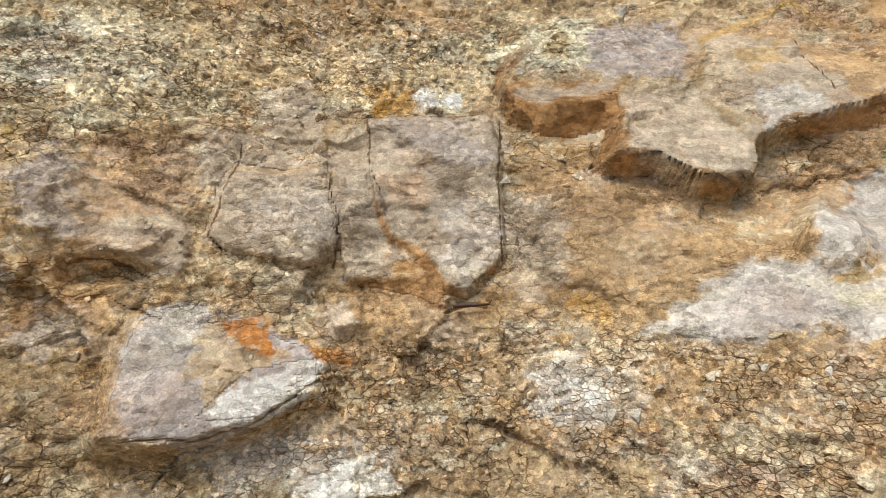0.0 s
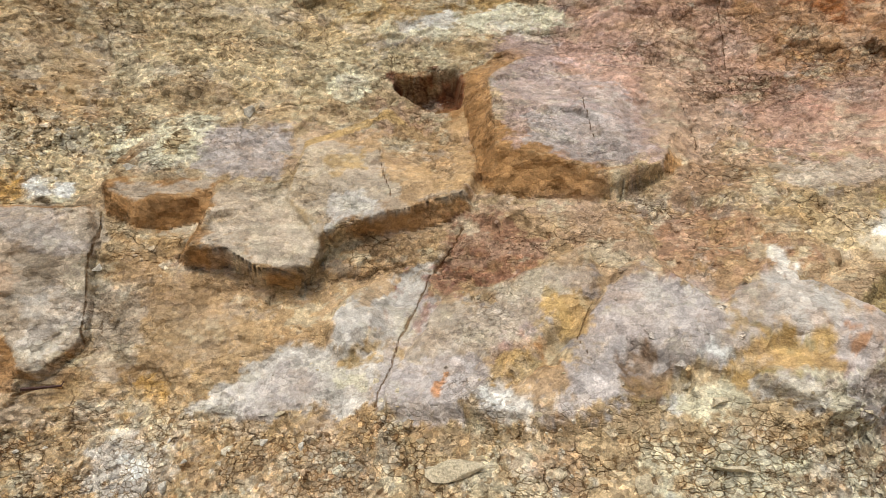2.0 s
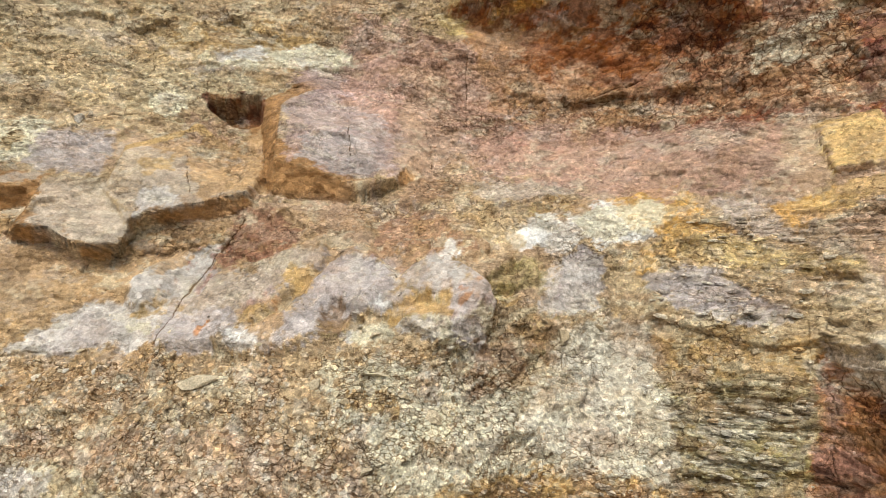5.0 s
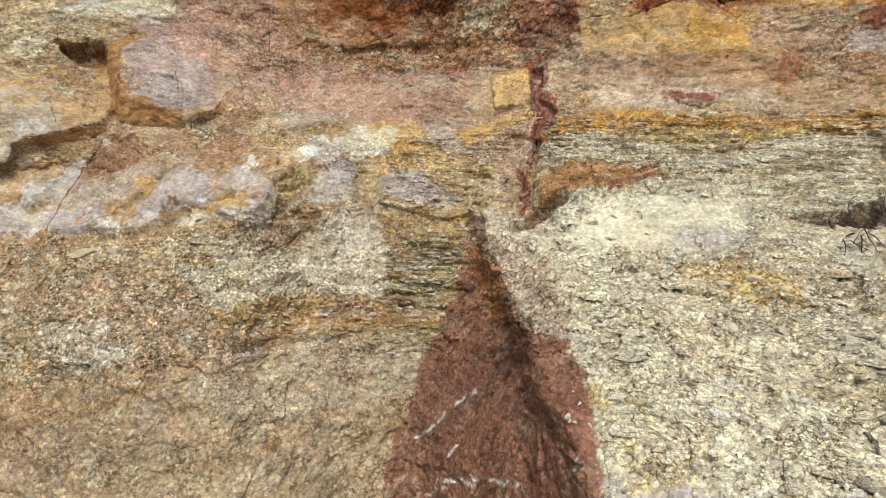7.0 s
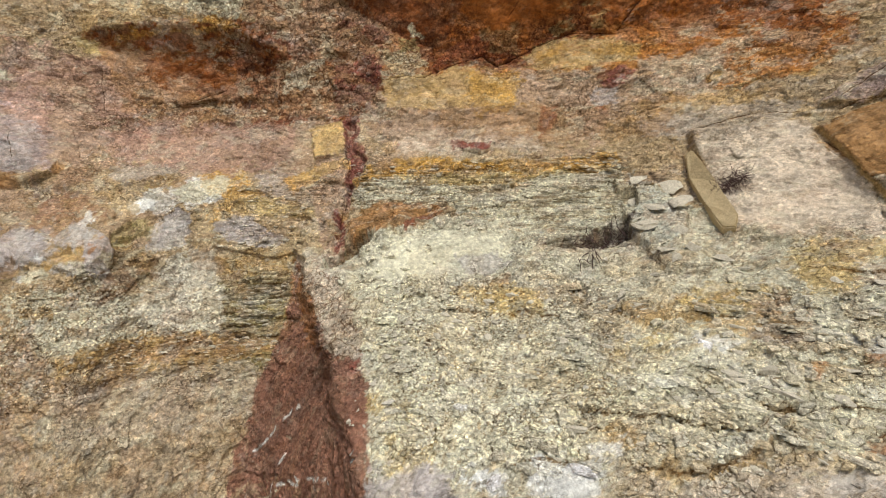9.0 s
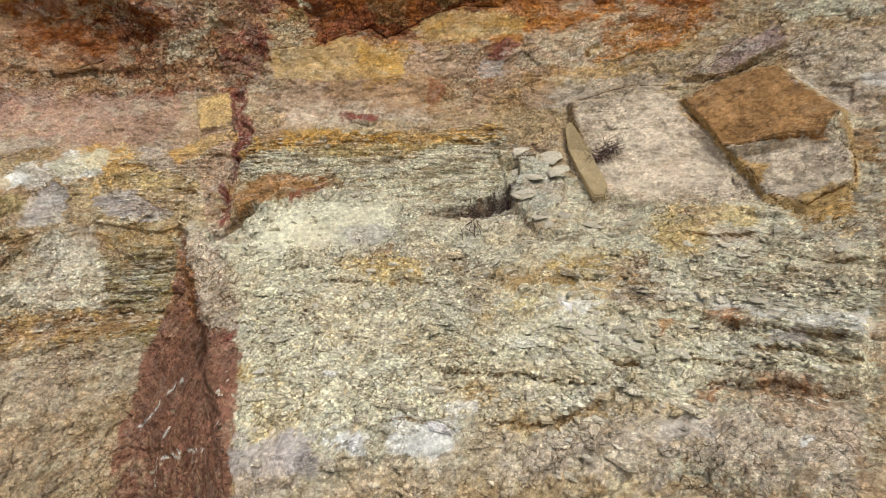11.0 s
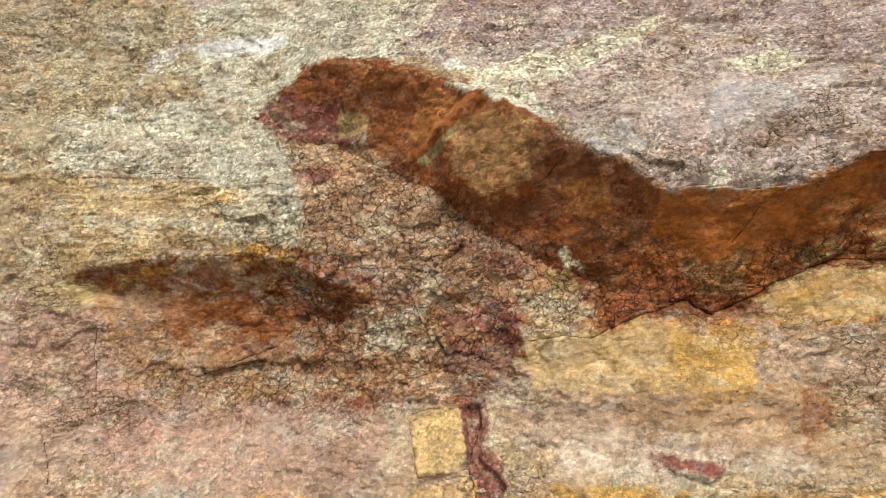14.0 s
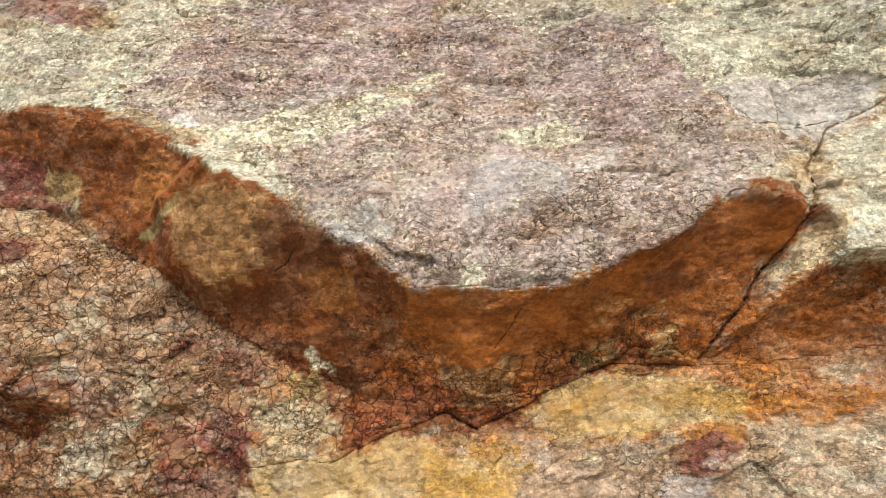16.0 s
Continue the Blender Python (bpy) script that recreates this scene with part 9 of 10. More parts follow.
zone("crackle", 1, [(1.178, 2.067), (1.412, 2.054), (1.777, 1.737), (1.903, 1.710), (2.241, 1.729), (2.481, 1.846), (2.505, 1.711), (2.156, 1.609), (1.912, 1.568), (1.408, 1.476), (1.008, 1.613), (1.241, 1.847)], soft=0.03)
zone("smooth", 0.7, [(2.044, 1.857), (2.277, 1.853), (2.424, 1.919), (2.543, 1.993), (2.642, 1.955), (2.511, 1.844), (2.437, 1.893), (2.295, 1.825), (2.218, 1.730), (2.080, 1.759)], soft=0.01)
zone("pure", 0.9, [(1.172, 2.194), (1.257, 2.240), (1.434, 2.195), (1.577, 2.141), (2.045, 1.860), (2.277, 1.856), (2.421, 1.925), (2.541, 1.996), (2.649, 1.957), (2.500, 1.711), (2.156, 1.614), (1.934, 1.588), (1.775, 1.743), (1.412, 2.009)], soft=0.01)
crack(0.003, 0.006, [(1.025, 1.480), (1.092, 1.537), (1.091, 1.595)])
crack(0.003, 0.006, [(1.743, 1.512), (1.729, 1.558), (1.828, 1.569), (1.888, 1.563), (1.928, 1.585)])
crack(0.003, 0.006, [(2.173, 1.756), (2.205, 1.826), (2.218, 1.843)])
crack(0.003, 0.006, [(2.417, 1.447), (2.450, 1.490)])
crack(0.003, 0.006, [(1.787, 1.906), (1.848, 1.970)])
crack(0.003, 0.006, [(1.278, 2.469), (1.322, 2.612), (1.341, 2.720)])
crack(0.003, 0.006, [(2.529, 2.228), (2.597, 2.149), (2.712, 2.169)])
crack(0.006, 0.02, [(2.844, 2.245), (2.781, 2.197), (2.712, 2.154), (2.672, 2.067), (2.676, 2.003), (2.576, 1.821), (2.512, 1.718)])
crack(0.005, 0.016, [(2.506, 1.706), (2.377, 1.713), (2.266, 1.666), (2.156, 1.609), (2.089, 1.642), (1.934, 1.585)])
# hollow under the bank
patch("clayrose", 0.8, [(0.726, 1.732), (0.887, 1.706), (1.231, 1.601), (1.350, 1.574), (1.230, 1.449), (0.890, 1.462), (0.762, 1.605)], soft=0.012)
patch("red", 0.5, [(1.015, 1.667), (1.345, 1.600), (1.226, 1.473), (1.041, 1.524)], soft=0.015)
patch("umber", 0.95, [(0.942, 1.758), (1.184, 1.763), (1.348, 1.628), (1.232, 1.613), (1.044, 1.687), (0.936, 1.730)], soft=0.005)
patch("gold", 0.8, [(0.778, 1.765), (0.946, 1.771), (1.191, 1.781), (1.185, 1.766), (0.941, 1.755), (0.777, 1.741)], soft=0.004)
patch("gold", 0.7, [(2.042, 1.548), (2.121, 1.592), (2.201, 1.600), (2.219, 1.541), (2.188, 1.499), (2.084, 1.499)], soft=0.02)
patch("rosetan", 0.7, [(0.566, 1.596), (0.673, 1.560), (0.760, 1.281), (0.580, 1.297)], soft=0.012)
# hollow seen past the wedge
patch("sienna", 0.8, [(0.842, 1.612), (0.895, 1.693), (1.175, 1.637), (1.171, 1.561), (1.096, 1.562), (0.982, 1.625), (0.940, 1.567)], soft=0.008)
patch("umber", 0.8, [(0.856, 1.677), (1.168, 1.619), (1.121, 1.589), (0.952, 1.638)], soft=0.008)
patch("clay", 0.5, [(0.750, 1.643), (0.852, 1.610), (0.949, 1.553), (1.103, 1.550), (1.170, 1.540), (1.152, 1.424), (0.934, 1.449), (0.790, 1.457)], soft=0.015)
# thin white lines on the vein
streak("white", 0.0035, [(1.545, 0.390), (1.572, 0.381), (1.616, 0.410), (1.672, 0.429), (1.736, 0.456), (1.772, 0.454)])
streak("white", 0.0035, [(1.310, 0.385), (1.386, 0.436), (1.453, 0.499), (1.520, 0.551)])
streak("white", 0.0035, [(1.369, 0.240), (1.404, 0.332), (1.461, 0.420)])
streak("white", 0.0035, [(1.952, 0.585), (1.974, 0.617)])
# far end of the overhang from below
patch("sienna", 0.9, [(2.332, 1.734), (2.471, 1.788), (2.614, 1.745), (2.777, 1.715), (2.910, 1.688), (3.096, 1.646), (3.090, 1.824), (2.523, 1.864)], soft=0.006)
patch("umber", 0.6, [(2.689, 1.779), (2.825, 1.796), (3.036, 1.760), (3.018, 1.690), (2.832, 1.723)], soft=0.01)
patch("rust", 0.6, [(2.345, 1.710), (2.615, 1.734), (2.910, 1.676), (3.096, 1.641), (3.099, 1.594), (2.836, 1.633), (2.538, 1.681)], soft=0.01)
# end of drawn features

# ---- relief of the bare rock: broken facets, layers, gravel and crackle ----
calm = 1 - 0.75 * ZONES["smooth"]
finecalm = calm * (1 - 0.6 * ZONES["rough"])
su, sz = U + 1.2 * WU, V + 1.2 * WZ
f1, f2, ra, rb, ox, oy = cells(su * 9, sz * 13, 3)
FACET_EDGE = f2 - f1
D += calm * (0.016 * ((ra - 0.5) * ox * 1.4 + (rb - 0.5) * oy * 1.6) + 0.004 * (ra - 0.5)) - calm * 0.002 * (1 - smooth(0, 0.07, f2 - f1)) * (rb > 0.62)
f1, f2, ra2, rb2, ox, oy = cells(su * 30, sz * 42, 13)
D += calm * (0.004 * ((ra2 - 0.5) * ox + (rb2 - 0.5) * oy * 1.2) * 1.5 + 0.0035 * (ra2 - 0.5)) - calm * 0.001 * (1 - smooth(0, 0.10, f2 - f1)) * (rb2 > 0.8)
D += 0.022 * fbm(U * 5, V * 6, 61, 4) + finecalm * 0.004 * fbm(U * 26, V * 34, 62, 4, 0.6)
lump = np.abs(fbm(U * 34, V * 42, 64, 4, 0.6))
D += finecalm * (0.0025 * (0.2 - lump) + 0.001 * (0.2 - np.abs(fbm(U * 95, V * 110, 66, 2, 0.6))))
phase = V * 17 + 3.0 * vnoise(U * 5, V * 4, 68) + 0.8 * fbm(U * 24, V * 24, 69, 3)
tread = phase - np.floor(phase)
pick = lattice(np.floor(phase), np.floor(U * 8 + 3 * vnoise(U * 9, np.floor(phase), 70)), 72)
ZONES["flaky"] *= 1 - 0.6 * smooth(3.0, 3.3, U)
D += ZONES["flaky"] * calm * 0.009 * (0.2 + pick) * np.minimum(tread / 0.16, 1) * (1 - tread)
phase2 = V * 7.5 + 2.2 * vnoise(U * 3, V * 3, 168) + 0.5 * fbm(U * 14, V * 14, 169, 4, 0.6)
tread2 = phase2 - np.floor(phase2)
pick2 = lattice(np.floor(phase2), np.floor(U * 4 + 2 * vnoise(U * 6, np.floor(phase2), 170)), 172)
D += ZONES["rough"] * calm * 0.012 * (0.15 + pick2) * np.minimum(tread2 / 0.12, 1) * (1 - tread2) - 0.010 * ZONES["rough"]
def fissures(a, b, tilt, seed, width, share):
    """Thin winding cracks along the level lines of a stretched noise."""
    n = fbm((U + tilt * V) * a, (V - tilt * U) * b, seed, 4, 0.55)
    return np.exp(-(n / width) ** 2) * smooth(share, share + 0.12, vnoise(U * 7, V * 11, seed + 20))


D -= calm * (0.004 * fissures(4, 17, 0.1, 201, 0.020, 0.35) + 0.002 * fissures(9, 34, -0.08, 211, 0.025, 0.5) + 0.003 * fissures(12, 10, 0.5, 221, 0.02, 0.6))
lay = fbm(U * 5 + 3 * WU, (V + 0.05 * U) * 62, 71, 4, 0.6)
lay2 = fbm(U * 14, (V + 0.03 * U + 0.6 * WZ) * 120, 73, 3, 0.6)
lw = np.clip(0.08 + ZONES["layer"], 0, 1) * finecalm
D += lw * (0.011 * np.sign(lay) * np.abs(lay) ** 0.8 + 0.006 * lay2)
g1, g2, ga, gb, ox, oy = cells(U * 84 + 40 * WU, V * 96 + 40 * WZ, 23)
gw = np.clip(0.12 + ZONES["gravel"], 0, 1) * calm * (1 - 0.35 * ZONES["rough"])
present = smooth(0.25, 0.6, vnoise(U * 16, V * 20, 81) + 0.5 * (ZONES["gravel"] - 0.4))
D += gw * present * (0.0014 * np.sqrt(np.clip(1 - 1.5 * g1, 0, 1)) * (0.3 + ga) - 0.0006)
h1, h2, ha, hb, ox, oy = cells(U * 26 + 20 * WU, V * 30 + 20 * WZ, 29)
D += gw * 0.0025 * np.sqrt(np.clip(1 - 1.5 * h1, 0, 1)) * (ha > 0.72) * hb
k1, k2, ka, kb, ox, oy = cells(su * 24, sz * 26, 37)
cw = ZONES["crackle"] * calm
D += cw * (0.007 * (ka - 0.5) - 0.006 * (1 - smooth(0, 0.09, k2 - k1)))
D += finecalm * 0.0015 * fbm(U * 110, V * 130, 91, 2)

# ---- tint: mineral grains, pebbles and stains ----
def tint(colour, m):
    C[:] += (np.array(PAL[colour]) - C) * (0.6 * m * (1 - 0.75 * ZONES["smooth"]) * (1 - 0.8 * ZONES["pure"]))[..., None]


clean = 1 - 0.8 * ZONES["rough"]
shade = 1 + 0.20 * fbm(U * 4, V * 6, 101, 4) + 0.10 * fbm(U * 30, V * 45, 102, 4, 0.65) + 0.10 * (ra2 - 0.5) + 0.10 * (ra - 0.5)
C *= shade[..., None]
blot = fbm(U * 17, V * 24, 111, 4, 0.6)
tint("ochre", 0.45 * smooth(0.20, 0.28, blot) * calm)
tint("lavtan", 0.40 * clean * smooth(0.20, 0.27, fbm(U * 12, V * 18, 117, 4, 0.6)) * (1 - 0.7 * ZONES["gravel"]))
tint("rose", 0.35 * clean * smooth(0.22, 0.30, fbm(U * 9, V * 11, 119, 4, 0.6)) * (U > 0.3))
tint("greybrown", lw * 0.35 * smooth(0.1, 0.5, -lay))
tint("brown", 0.25 * clean * smooth(0.32, 0.38, fbm(U * 40, V * 60, 123, 3, 0.6)) * calm)
grain = gw * present
tint("cream", 0.50 * grain * (ga > 0.80) * (1 - smooth(0.30, 0.5, g1)))
tint("white", 0.60 * grain * (ga > 0.94) * (1 - smooth(0.30, 0.5, g1)))
tint("greybrown", 0.25 * grain * (gb > 0.68) * (ga < 0.6) * (1 - smooth(0.3, 0.5, g1)))
tint("pale", 0.6 * gw * (ha > 0.80) * (1 - smooth(0.35, 0.5, h1)))
tint("white", 0.30 * ZONES["flaky"] * (pick > 0.7))
tint("palegold", 0.45 * ZONES["rough"] * (pick2 > 0.7))
tint("cream", 0.25 * ZONES["rough"] * (pick2 < 0.3))
tint("ochre", 0.30 * ZONES["flaky"] * ZONES["rough"] * (pick < 0.22) * smooth(0.2, 0.7, vnoise(U * 14, V * 30, 74)))
tint("rosetan", 0.35 * clean * smooth(0.18, 0.25, fbm(U * 22, V * 30, 131, 4, 0.65)) * (1 - ZONES["flaky"]))
C *= (1 + 0.12 * fbm(U * 75, V * 95, 133, 3, 0.7) * (1 - 0.6 * ZONES["smooth"]))[..., None]
tint("cream", 0.60 * smooth(0.24, 0.29, fbm(U * 15, V * 26, 141, 5, 0.7)))
tint("lavwhite", 0.45 * smooth(0.27, 0.32, fbm(U * 19, V * 24, 143, 5, 0.7)))
tint("clay", 0.45 * clean * smooth(0.24, 0.30, fbm(U * 13, V * 25, 147, 5, 0.7)))
tint("brown", 0.35 * clean * smooth(0.32, 0.38, fbm(U * 55, V * 85, 149, 3, 0.7)))
grey_of = C.mean(-1, keepdims=True)
C[:] = grey_of + (C - grey_of) * 1.1
np.clip(C, 0.02, 0.85, out=C)
# how gritty the surface is, from smooth plates to loose gravel
GRIT = np.clip(0.52 + 0.12 * ZONES["gravel"] + 0.15 * ZONES["layer"] + 0.35 * fbm(U * 7, V * 9, 137, 3) - 0.45 * ZONES["smooth"], 0.08, 0.85)

# ---- meshes of the rock: one relief, cut along its joints into its bodies ----
def places(r):
    return np.stack([AX + r * np.sin(U / R0), AY + r * np.cos(U / R0), Z], -1)


BASE = places(R)
NORMAL = np.cross(np.gradient(BASE, axis=1), np.gradient(BASE, axis=0))
NORMAL /= np.linalg.norm(NORMAL, axis=-1, keepdims=True)
POS = BASE + NORMAL * D[..., None]
nv, nu = U.shape
REGION = np.zeros(U.shape, int)
BODIES = []


def body(pts, name, label, category="", owner=""):
    """A body of its own within the face, inside an outline; with an owner, a part of that body."""
    BODIES.append((name, label, category, owner))
    REGION[outline_distance(U + 0.5 * WU, Z + 0.5 * WZ, pts) < 0] = len(BODIES)


def sheet(name, mask, back):
    """The part of the relief inside mask as one mesh, with its sides carried back into the rock."""
    idx = np.arange(nv * nu).reshape(nv, nu)
    quads = np.stack([idx[:-1, :-1], idx[:-1, 1:], idx[1:, 1:], idx[1:, :-1]], -1)[mask[:-1, :-1]]
    used, flat = np.unique(quads, return_inverse=True)
    flat = flat.reshape(-1, 4)
    co, n = POS.reshape(-1, 3)[used], len(used)
    col, nor = np.concatenate([C.reshape(-1, 3), GRIT.reshape(-1, 1)], 1)[used], NORMAL.reshape(-1, 3)[used]
    ends = np.concatenate([flat[:, [k, (k + 1) % 4]] for k in range(4)])
    key = np.minimum(ends[:, 0], ends[:, 1]).astype(np.int64) * n + np.maximum(ends[:, 0], ends[:, 1])
    _, first, count = np.unique(key, return_index=True, return_counts=True)
    rim = ends[first[count == 1]]
    verts, inv = np.unique(rim, return_inverse=True)
    inv = inv.reshape(-1, 2) + n
    faces = np.concatenate([flat, np.stack([rim[:, 1], rim[:, 0], inv[:, 0], inv[:, 1]], -1)])
    border = np.isin(used[verts] % nu, (0, nu - 1)) | np.isin(used[verts] // nu, (0, nv - 1))
    co = np.concatenate([co, co[verts] - np.where(border, back, 0.03)[:, None] * nor[verts]])
    col = np.concatenate([col, col[verts]])
    me = bpy.data.meshes.new(name)
    me.vertices.add(len(co))
    me.vertices.foreach_set("co", co.ravel())
    me.loops.add(len(faces) * 4)
    me.loops.foreach_set("vertex_index", faces.ravel().astype(np.int32))
    me.polygons.add(len(faces))
    me.polygons.foreach_set("loop_start", np.arange(0, len(faces) * 4, 4, dtype=np.int32))
    me.update(calc_edges=True)
    me.shade_smooth()
    me.attributes.new("tint", "FLOAT_COLOR", "POINT").data.foreach_set("color", col.ravel().astype(np.float32))
    shape = np.stack([JOINT / 0.03, ZONES["crackle"] * (1 - 0.6 * ZONES["smooth"]), gw, lw], -1).reshape(-1, 4)[used]
    me.attributes.new("form", "FLOAT_COLOR", "POINT").data.foreach_set("color", np.concatenate([shape, shape[verts]]).ravel().astype(np.float32))
    me.materials.append(ROCK)
    return new(name, me)



QUARTZ_BOULDER = [(-0.824, 0.778), (-0.796, 0.898), (-0.768, 0.917), (-0.715, 0.930), (-0.694, 0.909), (-0.587, 0.864), (-0.571, 0.844), (-0.579, 0.816), (-0.657, 0.789), (-0.762, 0.764)]
SPLIT_BLOCK = [(-0.519, 1.185), (-0.337, 1.190), (-0.324, 1.134), (-0.325, 0.990), (-0.341, 0.962), (-0.385, 0.929), (-0.419, 0.933), (-0.404, 0.916), (-0.455, 0.936), (-0.541, 0.949), (-0.559, 1.042), (-0.561, 1.119)]
LEANING_BLOCK = [(-0.690, 1.111), (-0.639, 1.105), (-0.565, 1.113), (-0.561, 1.043), (-0.556, 0.986), (-0.591, 0.968), (-0.658, 0.975), (-0.729, 1.009), (-0.709, 1.070)]
JUTTING_SHELF = [(-0.327, 1.226), (-0.318, 1.168), (-0.266, 1.147), (-0.207, 1.154), (-0.176, 1.163), (-0.201, 1.102), (-0.188, 1.089), (-0.130, 1.099), (-0.099, 1.085), (-0.060, 1.065), (-0.004, 1.073), (0.030, 1.133), (0.122, 1.153), (0.215, 1.163), (0.267, 1.183), (0.295, 1.280), (0.175, 1.389), (-0.094, 1.381), (-0.234, 1.322), (-0.318, 1.256)]
WEDGE_BLOCK = [(0.258, 1.472), (0.258, 1.380), (0.291, 1.215), (0.311, 1.203), (0.421, 1.204), (0.501, 1.208), (0.523, 1.218), (0.577, 1.249), (0.638, 1.386), (0.637, 1.496), (0.424, 1.560), (0.318, 1.509)]
VEIN_SLAB = [(1.434, 0.816), (1.514, 0.766), (1.666, 0.725), (1.844, 0.748), (1.920, 0.706), (2.038, 0.631), (2.118, 0.577), (2.087, 0.461), (2.032, 0.350), (1.048, 0.042), (1.172, 0.136), (1.248, 0.342), (1.291, 0.561), (1.429, 0.702)]
YELLOW_BLOCK = [(1.457, 1.400), (1.601, 1.429), (1.597, 1.294), (1.484, 1.283)]
RUST_BLOCK = [(1.658, 1.088), (1.821, 1.122), (2.015, 1.091), (1.821, 1.027), (1.687, 0.991)]
DIAMOND_BLOCK = [(3.087, 1.283), (3.291, 1.403), (3.479, 1.253), (3.474, 1.212), (3.524, 1.156), (3.541, 1.075), (3.572, 1.004), (3.472, 0.986), (3.372, 1.047), (3.217, 1.165)]
TILTED_PANEL = [(2.752, 1.329), (3.039, 1.356), (3.089, 1.270), (3.220, 1.152), (3.264, 1.038), (3.034, 1.017), (2.918, 1.026), (2.820, 1.164)]
OVERHANG = [(1.142, 2.19), (1.26, 2.26), (1.38, 2.28), (1.538, 2.264), (1.559, 2.399), (2.191, 2.423), (2.493, 2.422), (2.694, 2.126)] + OVERHANG_BACK[::-1]
SIDE_OVERHANG = [(2.508, 1.705), (2.606, 1.814), (2.702, 1.889), (2.781, 1.885), (2.818, 1.878), (2.810, 1.748), (2.642, 1.710)]
LEDGE = [(1.635, 0.900), (1.720, 0.972), (1.961, 1.060), (2.119, 1.056), (2.327, 0.953), (2.681, 0.941), (3.176, 0.924), (3.360, 0.831), (3.562, 0.491), (2.083, 0.373), (2.118, 0.577), (2.038, 0.631), (1.909, 0.706), (1.835, 0.760)]
UNDERSIDE = OVERHANG_LIP + OVERHANG_BACK[::-1]
KNOB = [(1.570, 2.040), (1.686, 2.094), (1.769, 2.008), (1.761, 1.919), (1.653, 1.890), (1.576, 1.938)]
BANK_HOLLOW = [(0.683, 1.758), (1.081, 1.794), (1.207, 1.773), (1.358, 1.685), (1.242, 1.631), (1.045, 1.638), (0.916, 1.682), (0.767, 1.720)]
NICHE = [(-0.322, 1.201), (-0.264, 1.178), (-0.206, 1.185), (-0.154, 1.201), (-0.158, 1.151), (-0.176, 1.163), (-0.207, 1.154), (-0.266, 1.147), (-0.318, 1.168)]
SHELF_EDGE = [(-0.173, 1.109), (-0.119, 1.102), (-0.074, 1.075), (-0.007, 1.077), (-0.004, 1.073), (-0.060, 1.065), (-0.099, 1.085), (-0.130, 1.099), (-0.188, 1.089), (-0.201, 1.102)]
SHELF_TIP = [(0.014, 1.133), (0.122, 1.167), (0.261, 1.195), (0.267, 1.183), (0.215, 1.163), (0.122, 1.153), (0.030, 1.133)]
WEDGE_SIDE = [(0.258, 1.472), (0.258, 1.380), (0.291, 1.215), (0.311, 1.203), (0.421, 1.204), (0.501, 1.208), (0.489, 1.215), (0.421, 1.236), (0.320, 1.266), (0.305, 1.431)]
BLOCK_TOP = [(3.087, 1.283), (3.291, 1.403), (3.479, 1.253), (3.397, 1.194), (3.217, 1.165)]
VEIN_CREST = [(1.433, 0.918), (1.586, 0.970), (1.681, 0.900), (1.804, 0.836), (1.865, 0.750), (1.667, 0.719), (1.530, 0.769), (1.450, 0.852)]
QUARTZ_FACE = [(-0.724, 0.793), (-0.692, 0.820), (-0.658, 0.846), (-0.576, 0.851), (-0.579, 0.816), (-0.657, 0.789)]
OCHRE_BANK = [(0.592, 2.026), (0.640, 2.039), (1.174, 1.959), (1.222, 1.786), (1.358, 1.685), (1.242, 1.631), (1.045, 1.638), (0.916, 1.682), (0.648, 1.750)]
body(LEDGE, "rock_ledge", "pale crumbling rock ledge strewn with flat chips", "ledge")
body(VEIN_SLAB, "brown_vein", "dark brown smooth vein of rock with thin white lines", "rock vein")
body(OVERHANG, "overhanging_boulder", "rose grey boulder jutting out, rust brown underneath", "boulder")
body(SIDE_OVERHANG, "overhanging_rock", "rust brown hollow under a jutting rock edge", "rock")
body(OCHRE_BANK, "layered_bank", "ochre layered rock bank over a brown hollow", "rock")
body(QUARTZ_BOULDER, "quartz_boulder", "lavender and white quartz boulder with an orange stain", "boulder")
body(SPLIT_BLOCK, "rock_block", "flat grey tan rock block with a broken lower edge", "rock block")
body(LEANING_BLOCK, "rock_block", "slanted grey tan rock block beside a crack", "rock block")
body(JUTTING_SHELF, "rock_shelf", "jutting grey shelf of rock over a brown niche", "rock shelf")
body(WEDGE_BLOCK, "wedge_block", "mauve grey rock wedge with brown broken sides", "rock block")
body(YELLOW_BLOCK, "yellow_block", "yellow ochre stone beside the dark crack", "rock block")
body(RUST_BLOCK, "rust_block", "orange brown stone jutting over a small hole", "rock block")
body(DIAMOND_BLOCK, "angular_block", "clay brown angular block with a pale lower face", "rock block")
body(TILTED_PANEL, "tilted_slab", "pale rose rock panel tilted out of the face", "rock slab")

body(UNDERSIDE, "underside", "smooth rust brown underside", owner="overhanging_boulder")
body(KNOB, "knob", "rounded brown knob of rock", owner="overhanging_boulder")
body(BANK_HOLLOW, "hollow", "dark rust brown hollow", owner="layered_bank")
body(NICHE, "niche", "brown earthy niche", owner="rock_shelf")
body(SHELF_EDGE, "broken_edge", "brown broken lower edge", owner="rock_shelf")
body(SHELF_TIP, "broken_edge", "brown broken lower edge", owner="rock_shelf")
body(WEDGE_SIDE, "broken_side", "clay brown broken side", owner="wedge_block")
body(BLOCK_TOP, "top_face", "smooth clay brown face", owner="angular_block")
body(VEIN_CREST, "crest", "crumbling pale rose crest", owner="brown_vein")
body(QUARTZ_FACE, "pale_face", "white broken quartz face", owner="quartz_boulder")

MADE = {}
